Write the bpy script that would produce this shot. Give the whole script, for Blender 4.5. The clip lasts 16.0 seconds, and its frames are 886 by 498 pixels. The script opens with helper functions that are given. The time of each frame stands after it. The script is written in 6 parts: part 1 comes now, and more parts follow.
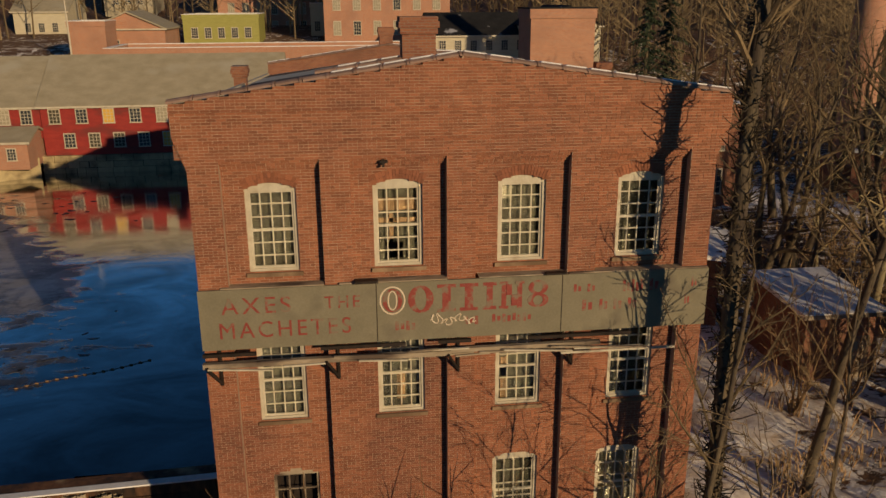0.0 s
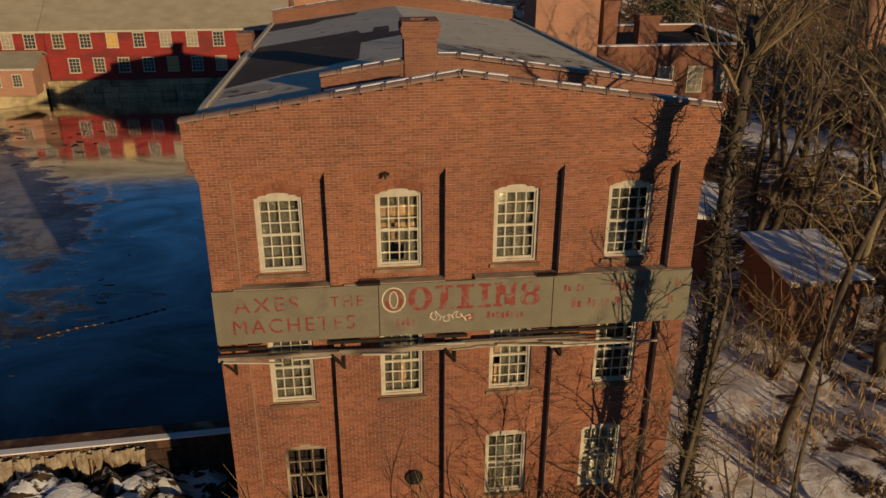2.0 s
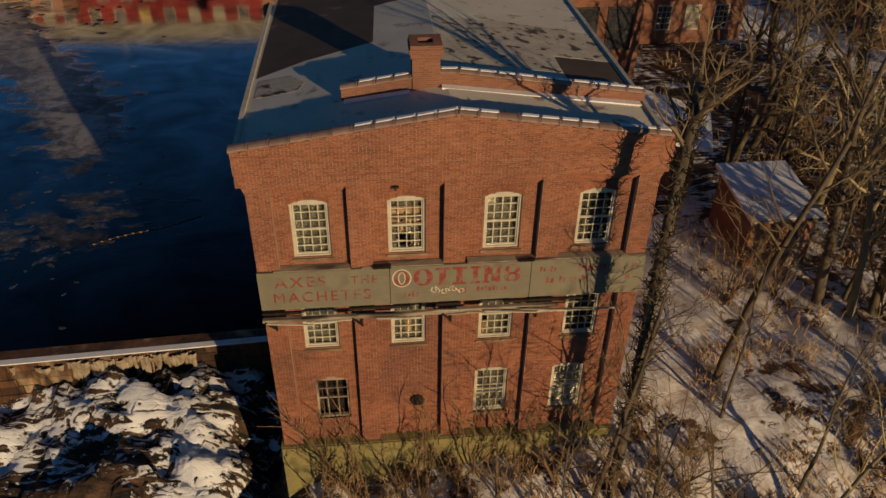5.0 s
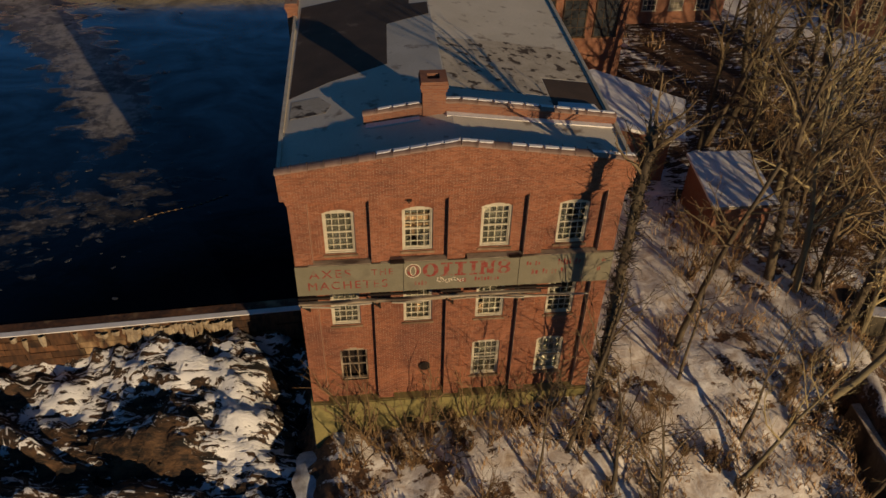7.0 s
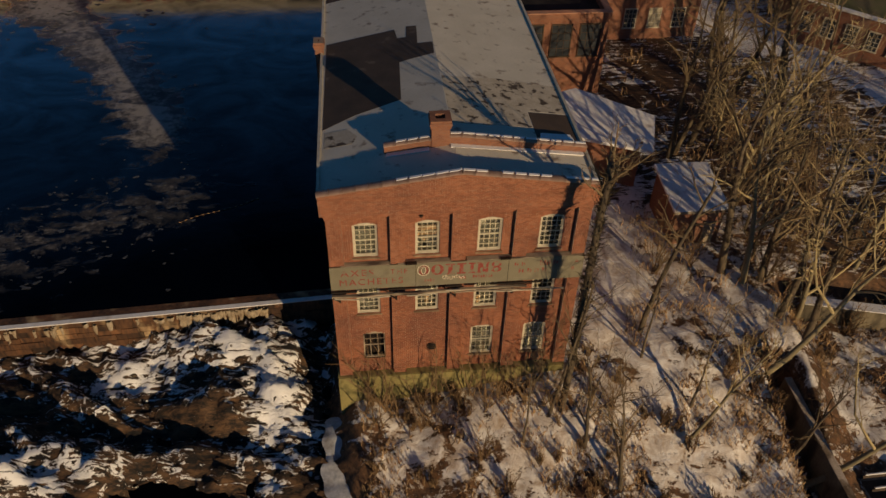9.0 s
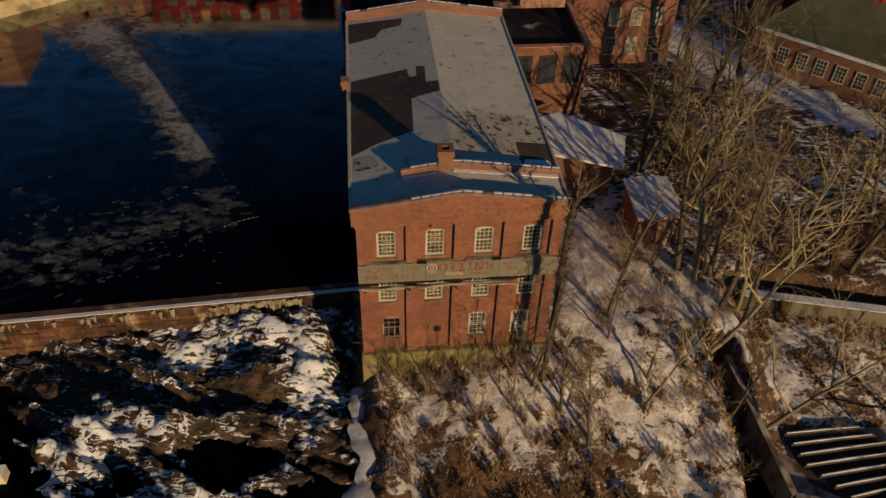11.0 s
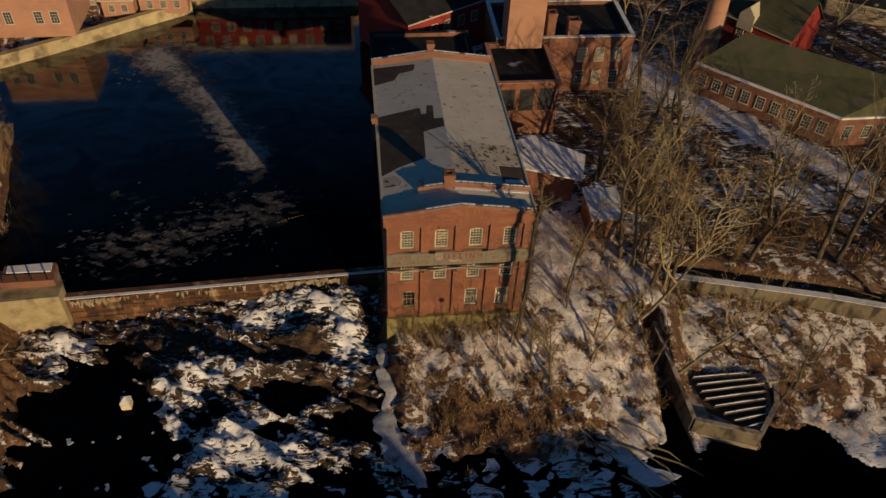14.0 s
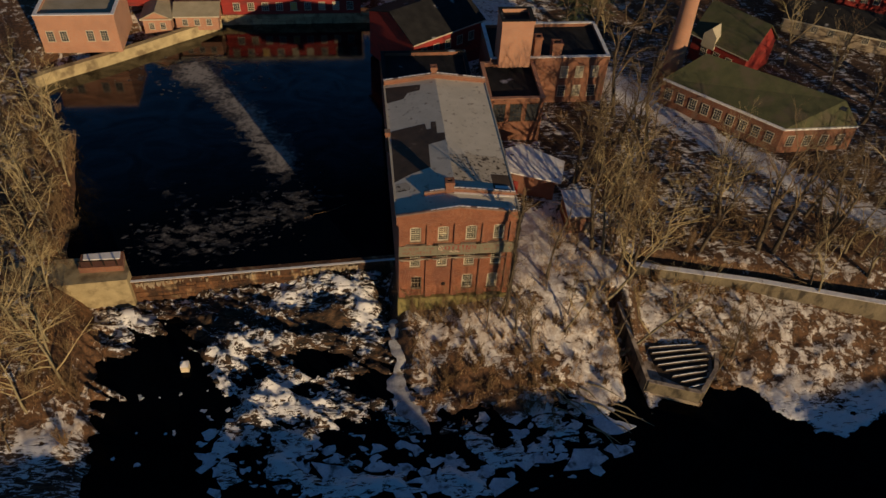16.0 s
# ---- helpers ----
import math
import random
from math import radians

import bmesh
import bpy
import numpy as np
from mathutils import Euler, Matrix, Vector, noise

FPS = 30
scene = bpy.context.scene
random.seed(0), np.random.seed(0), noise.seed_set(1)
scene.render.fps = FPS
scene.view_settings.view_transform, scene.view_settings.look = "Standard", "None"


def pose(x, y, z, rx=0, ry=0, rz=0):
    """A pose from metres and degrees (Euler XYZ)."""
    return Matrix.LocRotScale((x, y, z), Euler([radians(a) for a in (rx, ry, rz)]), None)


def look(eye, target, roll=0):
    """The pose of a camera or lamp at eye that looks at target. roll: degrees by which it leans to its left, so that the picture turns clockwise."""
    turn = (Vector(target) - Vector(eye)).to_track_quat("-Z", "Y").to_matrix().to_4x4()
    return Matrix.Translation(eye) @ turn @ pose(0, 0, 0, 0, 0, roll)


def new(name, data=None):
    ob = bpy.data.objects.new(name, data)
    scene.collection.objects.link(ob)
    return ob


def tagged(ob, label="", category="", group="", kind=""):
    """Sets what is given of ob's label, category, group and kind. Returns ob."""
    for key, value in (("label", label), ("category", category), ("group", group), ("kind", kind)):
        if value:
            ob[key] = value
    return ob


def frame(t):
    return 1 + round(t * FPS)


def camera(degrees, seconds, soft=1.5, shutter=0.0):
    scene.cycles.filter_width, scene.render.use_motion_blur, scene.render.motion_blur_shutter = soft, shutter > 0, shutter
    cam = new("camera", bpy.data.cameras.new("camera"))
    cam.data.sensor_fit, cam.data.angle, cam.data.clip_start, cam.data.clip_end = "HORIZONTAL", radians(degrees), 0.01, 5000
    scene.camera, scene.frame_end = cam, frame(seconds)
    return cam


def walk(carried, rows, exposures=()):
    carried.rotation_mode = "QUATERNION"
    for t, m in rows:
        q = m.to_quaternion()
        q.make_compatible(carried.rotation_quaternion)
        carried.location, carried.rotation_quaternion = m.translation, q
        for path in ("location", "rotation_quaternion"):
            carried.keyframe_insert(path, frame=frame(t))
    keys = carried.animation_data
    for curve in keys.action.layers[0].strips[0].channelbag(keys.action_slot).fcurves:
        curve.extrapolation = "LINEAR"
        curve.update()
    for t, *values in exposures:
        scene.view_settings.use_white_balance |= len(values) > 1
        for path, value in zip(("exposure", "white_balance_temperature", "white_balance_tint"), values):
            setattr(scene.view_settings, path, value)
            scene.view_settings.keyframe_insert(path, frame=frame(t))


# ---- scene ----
cam = camera(57.8, 16.0)
PATH = [
    (0, (-2.716, -17.836, 6.292), (-0.313, 1.122, 0.392), -0.27),
    (0.5, (-2.718, -17.897, 6.809), (-0.311, 0.939, 0.531), -0.09),
    (1, (-2.685, -17.946, 7.425), (-0.329, 0.714, 0.622), 0.02),
    (1.5, (-2.627, -18.002, 8.147), (-0.364, 0.424, 0.709), 0.11),
    (2, (-2.555, -18.083, 8.971), (-0.408, 0.057, 0.828), 0.18),
    (2.5, (-2.483, -18.202, 9.886), (-0.457, -0.394, 1.010), 0.25),
    (3, (-2.422, -18.370, 10.878), (-0.511, -0.930, 1.277), 0.35),
    (3.5, (-2.383, -18.597, 11.934), (-0.570, -1.544, 1.642), 0.46),
    (4, (-2.376, -18.893, 13.039), (-0.638, -2.231, 2.114), 0.59),
    (6.5, (-2.905, -21.729, 19.050), (-1.223, -6.581, 6.099), 1.35),
    (7, (-3.111, -22.628, 20.348), (-1.406, -7.649, 7.206), 1.47),
    (7.5, (-3.337, -23.655, 21.695), (-1.609, -8.803, 8.412), 1.57),
    (8, (-3.580, -24.816, 23.101), (-1.831, -10.055, 9.720), 1.64),
    (8.5, (-3.834, -26.115, 24.578), (-2.070, -11.416, 11.130), 1.69),
    (9, (-4.098, -27.552, 26.139), (-2.324, -12.896, 12.646), 1.73),
    (11.5, (-5.609, -36.726, 35.527), (-3.822, -22.218, 21.877), 1.95),
    (12, (-5.991, -38.906, 37.752), (-4.188, -24.443, 24.056), 2.06),
    (12.5, (-6.419, -41.175, 40.091), (-4.589, -26.766, 26.342), 2.21),
    (13, (-6.896, -43.521, 42.536), (-5.030, -29.171, 28.731), 2.39),
    (13.5, (-7.422, -45.934, 45.083), (-5.514, -31.646, 31.219), 2.59),
    (14, (-7.987, -48.405, 47.727), (-6.036, -34.181, 33.803), 2.80),
    (14.5, (-8.570, -50.930, 50.466), (-6.581, -36.769, 36.483), 3.00),
    (15, (-9.132, -53.512, 53.307), (-7.117, -39.417, 39.261), 3.17),
    (15.5, (-9.611, -56.163, 56.265), (-7.591, -42.139, 42.150), 3.27),
    (16, (-9.919, -58.908, 59.374), (-7.917, -44.972, 45.169), 3.27),
]
walk(cam, [(t, look(eye, target, roll)) for t, eye, target, roll in PATH])

# ---- world, sun, exposure ----
SUN_AZ = Vector((0.458, -0.889, 0)).normalized()      # towards the sun, level
SUN_EL = radians(13.0)
sun_data = bpy.data.lights.new("sun", "SUN")
sun_data.energy, sun_data.angle, sun_data.color = 3.4, radians(0.5), (1.0, 0.735, 0.43)
sun = new("sun", sun_data)
to_sun = SUN_AZ * math.cos(SUN_EL) + Vector((0, 0, math.sin(SUN_EL)))
sun.matrix_world = look(to_sun * 200, (0, 0, 0))
world = bpy.data.worlds.new("world")
scene.world = world
world.use_nodes = True
wn, wl = world.node_tree.nodes, world.node_tree.links
sky = wn.new("ShaderNodeTexSky")
sky.sky_type, sky.sun_disc = "NISHITA", False
sky.sun_elevation, sky.sun_rotation = SUN_EL, math.atan2(SUN_AZ.x, SUN_AZ.y)
sky.air_density, sky.dust_density, sky.ozone_density = 1.0, 0.0, 6.0
tint = wn.new("ShaderNodeMix")
tint.data_type, tint.blend_type = "RGBA", "MULTIPLY"
tint.inputs[0].default_value = 1.0
tint.inputs[7].default_value = (0.66, 0.98, 1.03, 1)
wl.new(sky.outputs[0], tint.inputs[6])
wl.new(tint.outputs[2], wn["Background"].inputs[0])
wn["Background"].inputs[1].default_value = 0.044

# ---- materials ----


def material(name, a, b, scale=2.0, rough=0.85, bump=0.3, fine=30.0, metal=0.0, stain=None, stain_scale=0.5, stain_at=(0.5, 0.65),
             island=0.0, stretch=(1, 1, 1), gloss=0.5, each=0.0):
    """A surface of two tones, broken up at two scales, with stains of a third tone and a fine relief."""
    m = bpy.data.materials.new(name)
    m.use_nodes = True
    n, l = m.node_tree.nodes, m.node_tree.links
    p = n["Principled BSDF"]
    tc, mp = n.new("ShaderNodeTexCoord"), n.new("ShaderNodeMapping")
    mp.inputs["Scale"].default_value = stretch
    l.new(tc.outputs["Object"], mp.inputs[0])
    n1, n2 = n.new("ShaderNodeTexNoise"), n.new("ShaderNodeTexNoise")
    n1.inputs["Scale"].default_value, n1.inputs["Detail"].default_value = scale, 6
    n2.inputs["Scale"].default_value, n2.inputs["Detail"].default_value = fine, 4
    l.new(mp.outputs[0], n1.inputs["Vector"])
    l.new(mp.outputs[0], n2.inputs["Vector"])
    ramp = n.new("ShaderNodeValToRGB")
    ramp.color_ramp.elements[0].position, ramp.color_ramp.elements[1].position = 0.35, 0.65
    ramp.color_ramp.elements[0].color, ramp.color_ramp.elements[1].color = (*a, 1), (*b, 1)
    mixv = n.new("ShaderNodeMix")
    mixv.inputs[0].default_value = 0.4
    l.new(n1.outputs[0], mixv.inputs[2])
    l.new(n2.outputs[0], mixv.inputs[3])
    l.new(mixv.outputs[0], ramp.inputs[0])
    col = ramp.outputs[0]
    if stain:
        n3, r3, mx = n.new("ShaderNodeTexNoise"), n.new("ShaderNodeMapRange"), n.new("ShaderNodeMix")
        n3.inputs["Scale"].default_value, n3.inputs["Detail"].default_value = stain_scale, 8
        l.new(mp.outputs[0], n3.inputs["Vector"])
        r3.inputs[1].default_value, r3.inputs[2].default_value = stain_at
        l.new(n3.outputs[0], r3.inputs[0])
        mx.data_type = "RGBA"
        l.new(r3.outputs[0], mx.inputs[0])
        l.new(col, mx.inputs[6])
        mx.inputs[7].default_value = (*stain, 1)
        col = mx.outputs[2]
    if island or each:
        src = n.new("ShaderNodeNewGeometry").outputs["Random Per Island"] if island else n.new("ShaderNodeObjectInfo").outputs["Random"]
        amount = island or each
        hsv, mr = n.new("ShaderNodeHueSaturation"), n.new("ShaderNodeMapRange")
        mr.inputs[3].default_value, mr.inputs[4].default_value = 1 - amount, 1 + amount
        l.new(src, mr.inputs[0])
        l.new(mr.outputs[0], hsv.inputs["Value"])
        l.new(col, hsv.inputs["Color"])
        col = hsv.outputs[0]
    l.new(col, p.inputs["Base Color"])
    p.inputs["Roughness"].default_value, p.inputs["Metallic"].default_value = rough, metal
    p.inputs["Specular IOR Level"].default_value = gloss
    if bump:
        bp = n.new("ShaderNodeBump")
        bp.inputs["Strength"].default_value, bp.inputs["Distance"].default_value = bump, 0.03
        l.new(mixv.outputs[0], bp.inputs["Height"])
        l.new(bp.outputs[0], p.inputs["Normal"])
    return m


def brick_material(name, a, b, mortar, dirt):
    """Brickwork for walls that stay far off: courses of real size, with stains."""
    m = bpy.data.materials.new(name)
    m.use_nodes = True
    n, l = m.node_tree.nodes, m.node_tree.links
    p = n["Principled BSDF"]
    tc, sep, add, com = (n.new("ShaderNode" + k) for k in ("TexCoord", "SeparateXYZ", "Math", "CombineXYZ"))
    l.new(tc.outputs["Object"], sep.inputs[0])
    l.new(sep.outputs[0], add.inputs[0])
    l.new(sep.outputs[1], add.inputs[1])
    l.new(add.outputs[0], com.inputs[0])
    l.new(sep.outputs[2], com.inputs[1])
    br = n.new("ShaderNodeTexBrick")
    br.inputs["Scale"].default_value = 1.0
    br.inputs["Brick Width"].default_value, br.inputs["Row Height"].default_value = 0.215, 0.068
    br.inputs["Mortar Size"].default_value = 0.007
    br.inputs[1].default_value, br.inputs[2].default_value, br.inputs[3].default_value = (*a, 1), (*b, 1), (*mortar, 1)
    l.new(com.outputs[0], br.inputs[0])
    nz, mr, mx = n.new("ShaderNodeTexNoise"), n.new("ShaderNodeMapRange"), n.new("ShaderNodeMix")
    nz.inputs["Scale"].default_value, nz.inputs["Detail"].default_value = 0.45, 9
    l.new(tc.outputs["Object"], nz.inputs["Vector"])
    mr.inputs[1].default_value, mr.inputs[2].default_value, mr.inputs[4].default_value = 0.45, 0.72, 0.7
    l.new(nz.outputs[0], mr.inputs[0])
    mx.data_type = "RGBA"
    l.new(mr.outputs[0], mx.inputs[0])
    l.new(br.outputs[0], mx.inputs[6])
    mx.inputs[7].default_value = (*dirt, 1)
    l.new(mx.outputs[2], p.inputs["Base Color"])
    p.inputs["Roughness"].default_value = 0.9
    bp = n.new("ShaderNodeBump")
    bp.inputs["Strength"].default_value, bp.inputs["Distance"].default_value, bp.invert = 0.5, 0.01, True
    l.new(br.outputs[1], bp.inputs["Height"])
    l.new(bp.outputs[0], p.inputs["Normal"])
    return m


def ground_material():
    """Leaf litter and bare soil under patchy old snow; the snow lies on the flatter places."""
    m = bpy.data.materials.new("snowy_ground")
    m.use_nodes = True
    n, l = m.node_tree.nodes, m.node_tree.links
    p = n["Principled BSDF"]
    tc, geo = n.new("ShaderNodeTexCoord"), n.new("ShaderNodeNewGeometry")

    def noise_node(scale, detail, dist=0.0, rough=0.5):
        q = n.new("ShaderNodeTexNoise")
        q.inputs["Scale"].default_value, q.inputs["Detail"].default_value = scale, detail
        q.inputs["Distortion"].default_value, q.inputs["Roughness"].default_value = dist, rough
        l.new(tc.outputs["Object"], q.inputs["Vector"])
        return q.outputs[0]

    def calc(op, x, y):
        q = n.new("ShaderNodeMath")
        q.operation = op
        for i, v in enumerate((x, y)):
            if isinstance(v, (int, float)):
                q.inputs[i].default_value = v
            else:
                l.new(v, q.inputs[i])
        return q.outputs[0]

    big, mid, fine = noise_node(0.17, 5, 0.5), noise_node(0.7, 9, 0.9, 0.62), noise_node(5, 8, 0.6, 0.72)
    att = n.new("ShaderNodeAttribute")
    att.attribute_name = "snow"
    # rock mask; it also carries the woods' shade as darker ground
    rock_shade = n.new("ShaderNodeAttribute")
    rock_shade.attribute_name = "rock"
    turn = n.new("ShaderNodeMapping")
    turn.inputs["Rotation"].default_value, turn.inputs["Scale"].default_value = (0, 0, radians(28)), (0.45, 2.2, 1.0)
    l.new(tc.outputs["Object"], turn.inputs[0])
    seam = n.new("ShaderNodeTexNoise")
    seam.inputs["Scale"].default_value, seam.inputs["Detail"].default_value, seam.inputs["Roughness"].default_value = 1.3, 10, 0.76
    l.new(turn.outputs[0], seam.inputs["Vector"])
    s = calc("ADD", calc("ADD", calc("MULTIPLY", mid, 1.35), calc("MULTIPLY", seam.outputs[0], 0.62)), calc("MULTIPLY", calc("SUBTRACT", fine, 0.5), calc("SUBTRACT", 0.75, calc("MULTIPLY", rock_shade.outputs["Fac"], 0.15))))
    s = calc("ADD", s, calc("MULTIPLY", big, 0.42))
    turn2 = n.new("ShaderNodeMapping")
    turn2.inputs["Rotation"].default_value, turn2.inputs["Scale"].default_value = (0, 0, radians(60)), (0.3, 1.6, 0.6)
    l.new(tc.outputs["Object"], turn2.inputs[0])
    streak = n.new("ShaderNodeTexNoise")
    streak.inputs["Scale"].default_value, streak.inputs["Detail"].default_value, streak.inputs["Roughness"].default_value, streak.inputs["Distortion"].default_value = 1.7, 9, 0.66, 1.4
    l.new(turn2.outputs[0], streak.inputs["Vector"])
    s = calc("ADD", s, calc("MULTIPLY", calc("MULTIPLY", calc("SUBTRACT", streak.outputs[0], 0.5), 2.7), rock_shade.outputs["Fac"]))
    s = calc("ADD", s, att.outputs["Fac"])
    sep = n.new("ShaderNodeSeparateXYZ")
    l.new(geo.outputs["Normal"], sep.inputs[0])
    s = calc("ADD", s, calc("MULTIPLY", calc("SUBTRACT", sep.outputs[2], 0.9), 0.55))
    mask = n.new("ShaderNodeMapRange")
    mask.inputs[1].default_value, mask.inputs[2].default_value = 1.20, 1.25
    l.new(s, mask.inputs[0])
    soil = n.new("ShaderNodeValToRGB")
    e = soil.color_ramp.elements
    e[0].position, e[1].position = 0.35, 0.7
    e[0].color, e[1].color = (0.022, 0.011, 0.005, 1), (0.27, 0.135, 0.058, 1)
    l.new(noise_node(2.2, 9, 0.3, 0.75), soil.inputs[0])
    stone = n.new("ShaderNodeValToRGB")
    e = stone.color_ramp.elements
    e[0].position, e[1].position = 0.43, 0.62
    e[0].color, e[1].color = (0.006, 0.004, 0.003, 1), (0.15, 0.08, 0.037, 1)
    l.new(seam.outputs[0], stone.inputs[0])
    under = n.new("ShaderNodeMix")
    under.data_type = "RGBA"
    l.new(rock_shade.outputs["Fac"], under.inputs[0])
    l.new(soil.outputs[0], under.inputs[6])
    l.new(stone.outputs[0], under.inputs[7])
    snow = n.new("ShaderNodeValToRGB")
    e = snow.color_ramp.elements
    e[0].position, e[1].position = 0.34, 0.6
    e[0].color, e[1].color = (0.46, 0.345, 0.245, 1), (0.92, 0.87, 0.80, 1)
    l.new(noise_node(1.1, 9, 0.8, 0.7), snow.inputs[0])
    clean = n.new("ShaderNodeMix")
    clean.data_type = "RGBA"
    l.new(rock_shade.outputs["Fac"], clean.inputs[0])
    l.new(snow.outputs[0], clean.inputs[6])
    clean.inputs[7].default_value = (0.90, 0.89, 0.88, 1)
    mx = n.new("ShaderNodeMix")
    mx.data_type = "RGBA"
    l.new(mask.outputs[0], mx.inputs[0])
    l.new(under.outputs[2], mx.inputs[6])
    l.new(clean.outputs[2], mx.inputs[7])
    l.new(mx.outputs[2], p.inputs["Base Color"])
    p.inputs["Roughness"].default_value = 0.85
    bp = n.new("ShaderNodeBump")
    bp.inputs["Strength"].default_value, bp.inputs["Distance"].default_value = 0.9, 0.10
    l.new(calc("ADD", calc("MULTIPLY", mask.outputs[0], 0.28), calc("ADD", calc("ADD", mid, calc("MULTIPLY", fine, 0.4)), calc("ADD", calc("MULTIPLY", seam.outputs[0], 0.6), calc("MULTIPLY", calc("MULTIPLY", streak.outputs[0], rock_shade.outputs["Fac"]), 1.5)))), bp.inputs["Height"])
    l.new(bp.outputs[0], p.inputs["Normal"])
    return m


def water_material(name, ice_scale, ice_at, ripple=0.10, body=(0.0006, 0.0015, 0.004), ior=1.33):
    """Dark river water with thin broken ice drifting on it: the mesh says where ice has gathered."""
    m = bpy.data.materials.new(name)
    m.use_nodes = True
    n, l = m.node_tree.nodes, m.node_tree.links
    p = n["Principled BSDF"]
    tc = n.new("ShaderNodeTexCoord")
    nz, vor, big = n.new("ShaderNodeTexNoise"), n.new("ShaderNodeTexVoronoi"), n.new("ShaderNodeTexNoise")
    nz.inputs["Scale"].default_value, nz.inputs["Detail"].default_value, nz.inputs["Distortion"].default_value = ice_scale, 8, 0.7
    nz.inputs["Roughness"].default_value = 0.68
    big.inputs["Scale"].default_value, big.inputs["Detail"].default_value, big.inputs["Distortion"].default_value = 0.09, 5, 1.5
    vor.inputs["Scale"].default_value = 0.9
    drift = n.new("ShaderNodeMapping")
    drift.inputs["Rotation"].default_value, drift.inputs["Scale"].default_value = (0, 0, radians(-20)), (0.7, 1.15, 1.0)
    l.new(tc.outputs["Object"], drift.inputs[0])
    for q in (nz, vor, big):
        l.new(drift.outputs[0], q.inputs["Vector"])
    att = n.new("ShaderNodeAttribute")
    att.attribute_name = "ice"

    def calc(op, x, y):
        q = n.new("ShaderNodeMath")
        q.operation = op
        for i, v in enumerate((x, y)):
            if isinstance(v, (int, float)):
                q.inputs[i].default_value = v
            else:
                l.new(v, q.inputs[i])
        return q.outputs[0]

    s = calc("ADD", calc("ADD", calc("MULTIPLY", nz.outputs[0], 1.1), calc("MULTIPLY", big.outputs[0], 0.35)), att.outputs["Fac"])
    s = calc("ADD", s, calc("MULTIPLY", vor.outputs[0], -0.28))
    mask = n.new("ShaderNodeMapRange")
    mask.inputs[1].default_value, mask.inputs[2].default_value = ice_at
    l.new(s, mask.inputs[0])
    mx = n.new("ShaderNodeMix")
    mx.data_type = "RGBA"
    l.new(mask.outputs[0], mx.inputs[0])
    mx.inputs[6].default_value = (*body, 1)
    speck, cell, tint = n.new("ShaderNodeTexNoise"), n.new("ShaderNodeTexVoronoi"), n.new("ShaderNodeValToRGB")
    speck.inputs["Scale"].default_value, speck.inputs["Detail"].default_value, speck.inputs["Roughness"].default_value = 1.7, 9, 0.72
    cell.inputs["Scale"].default_value, cell.inputs["Randomness"].default_value = 0.42, 1.0
    split = n.new("ShaderNodeSeparateColor")
    l.new(tc.outputs["Object"], speck.inputs["Vector"])
    l.new(drift.outputs[0], cell.inputs["Vector"])
    l.new(cell.outputs["Color"], split.inputs[0])
    e = tint.color_ramp.elements
    e[0].position, e[1].position = 0.42, 0.86
    e[0].color, e[1].color = (0.014, 0.018, 0.026, 1), (0.30, 0.275, 0.245, 1)
    mid_e = tint.color_ramp.elements.new(0.66)
    mid_e.color = (0.068, 0.063, 0.06, 1)
    l.new(calc("ADD", calc("ADD", speck.outputs[0], calc("MULTIPLY", calc("SUBTRACT", att.outputs["Fac"], 0.2), 0.8)), calc("MULTIPLY", split.outputs[0], 0.22)), tint.inputs[0])
    l.new(tint.outputs[0], mx.inputs[7])
    rr = n.new("ShaderNodeMapRange")
    rr.inputs[3].default_value, rr.inputs[4].default_value = 0.09, 0.35
    l.new(mask.outputs[0], rr.inputs[0])
    wave = n.new("ShaderNodeTexNoise")
    wave.inputs["Scale"].default_value, wave.inputs["Detail"].default_value = 1.6, 4
    l.new(tc.outputs["Object"], wave.inputs["Vector"])
    bp = n.new("ShaderNodeBump")
    bp.inputs["Strength"].default_value, bp.inputs["Distance"].default_value = ripple, 0.05
    l.new(calc("ADD", wave.outputs[0], calc("MULTIPLY", mask.outputs[0], 2.0)), bp.inputs["Height"])
    # the mirror of the surface grows towards a grazing view, over a dark body
    fre, gloss, under, both = (n.new("ShaderNode" + k) for k in ("Fresnel", "BsdfGlossy", "BsdfDiffuse", "MixShader"))
    fre.inputs["IOR"].default_value = ior
    l.new(bp.outputs[0], fre.inputs["Normal"])
    l.new(bp.outputs[0], gloss.inputs["Normal"])
    l.new(bp.outputs[0], under.inputs["Normal"])
    l.new(rr.outputs[0], gloss.inputs["Roughness"])
    l.new(mx.outputs[2], under.inputs["Color"])
    gain = calc("MINIMUM", calc("MAXIMUM", calc("SUBTRACT", calc("MULTIPLY", fre.outputs[0], 6.5), 0.2), 0.005), 1.0)
    film, wide = n.new("ShaderNodeTexNoise"), n.new("ShaderNodeMapRange")
    film.inputs["Scale"].default_value, film.inputs["Detail"].default_value, film.inputs["Distortion"].default_value = 0.16, 9, 2.2
    film.inputs["Roughness"].default_value = 0.62
    wide.inputs[1].default_value, wide.inputs[2].default_value, wide.inputs[3].default_value, wide.inputs[4].default_value = 0.36, 0.64, 0.62, 1.3
    l.new(drift.outputs[0], film.inputs["Vector"])
    l.new(film.outputs[0], wide.inputs[0])
    gain = calc("MULTIPLY", gain, wide.outputs[0])
    l.new(calc("MULTIPLY", gain, calc("SUBTRACT", 1.0, calc("MULTIPLY", mask.outputs[0], 0.6))), both.inputs[0])
    l.new(under.outputs[0], both.inputs[1])
    l.new(gloss.outputs[0], both.inputs[2])
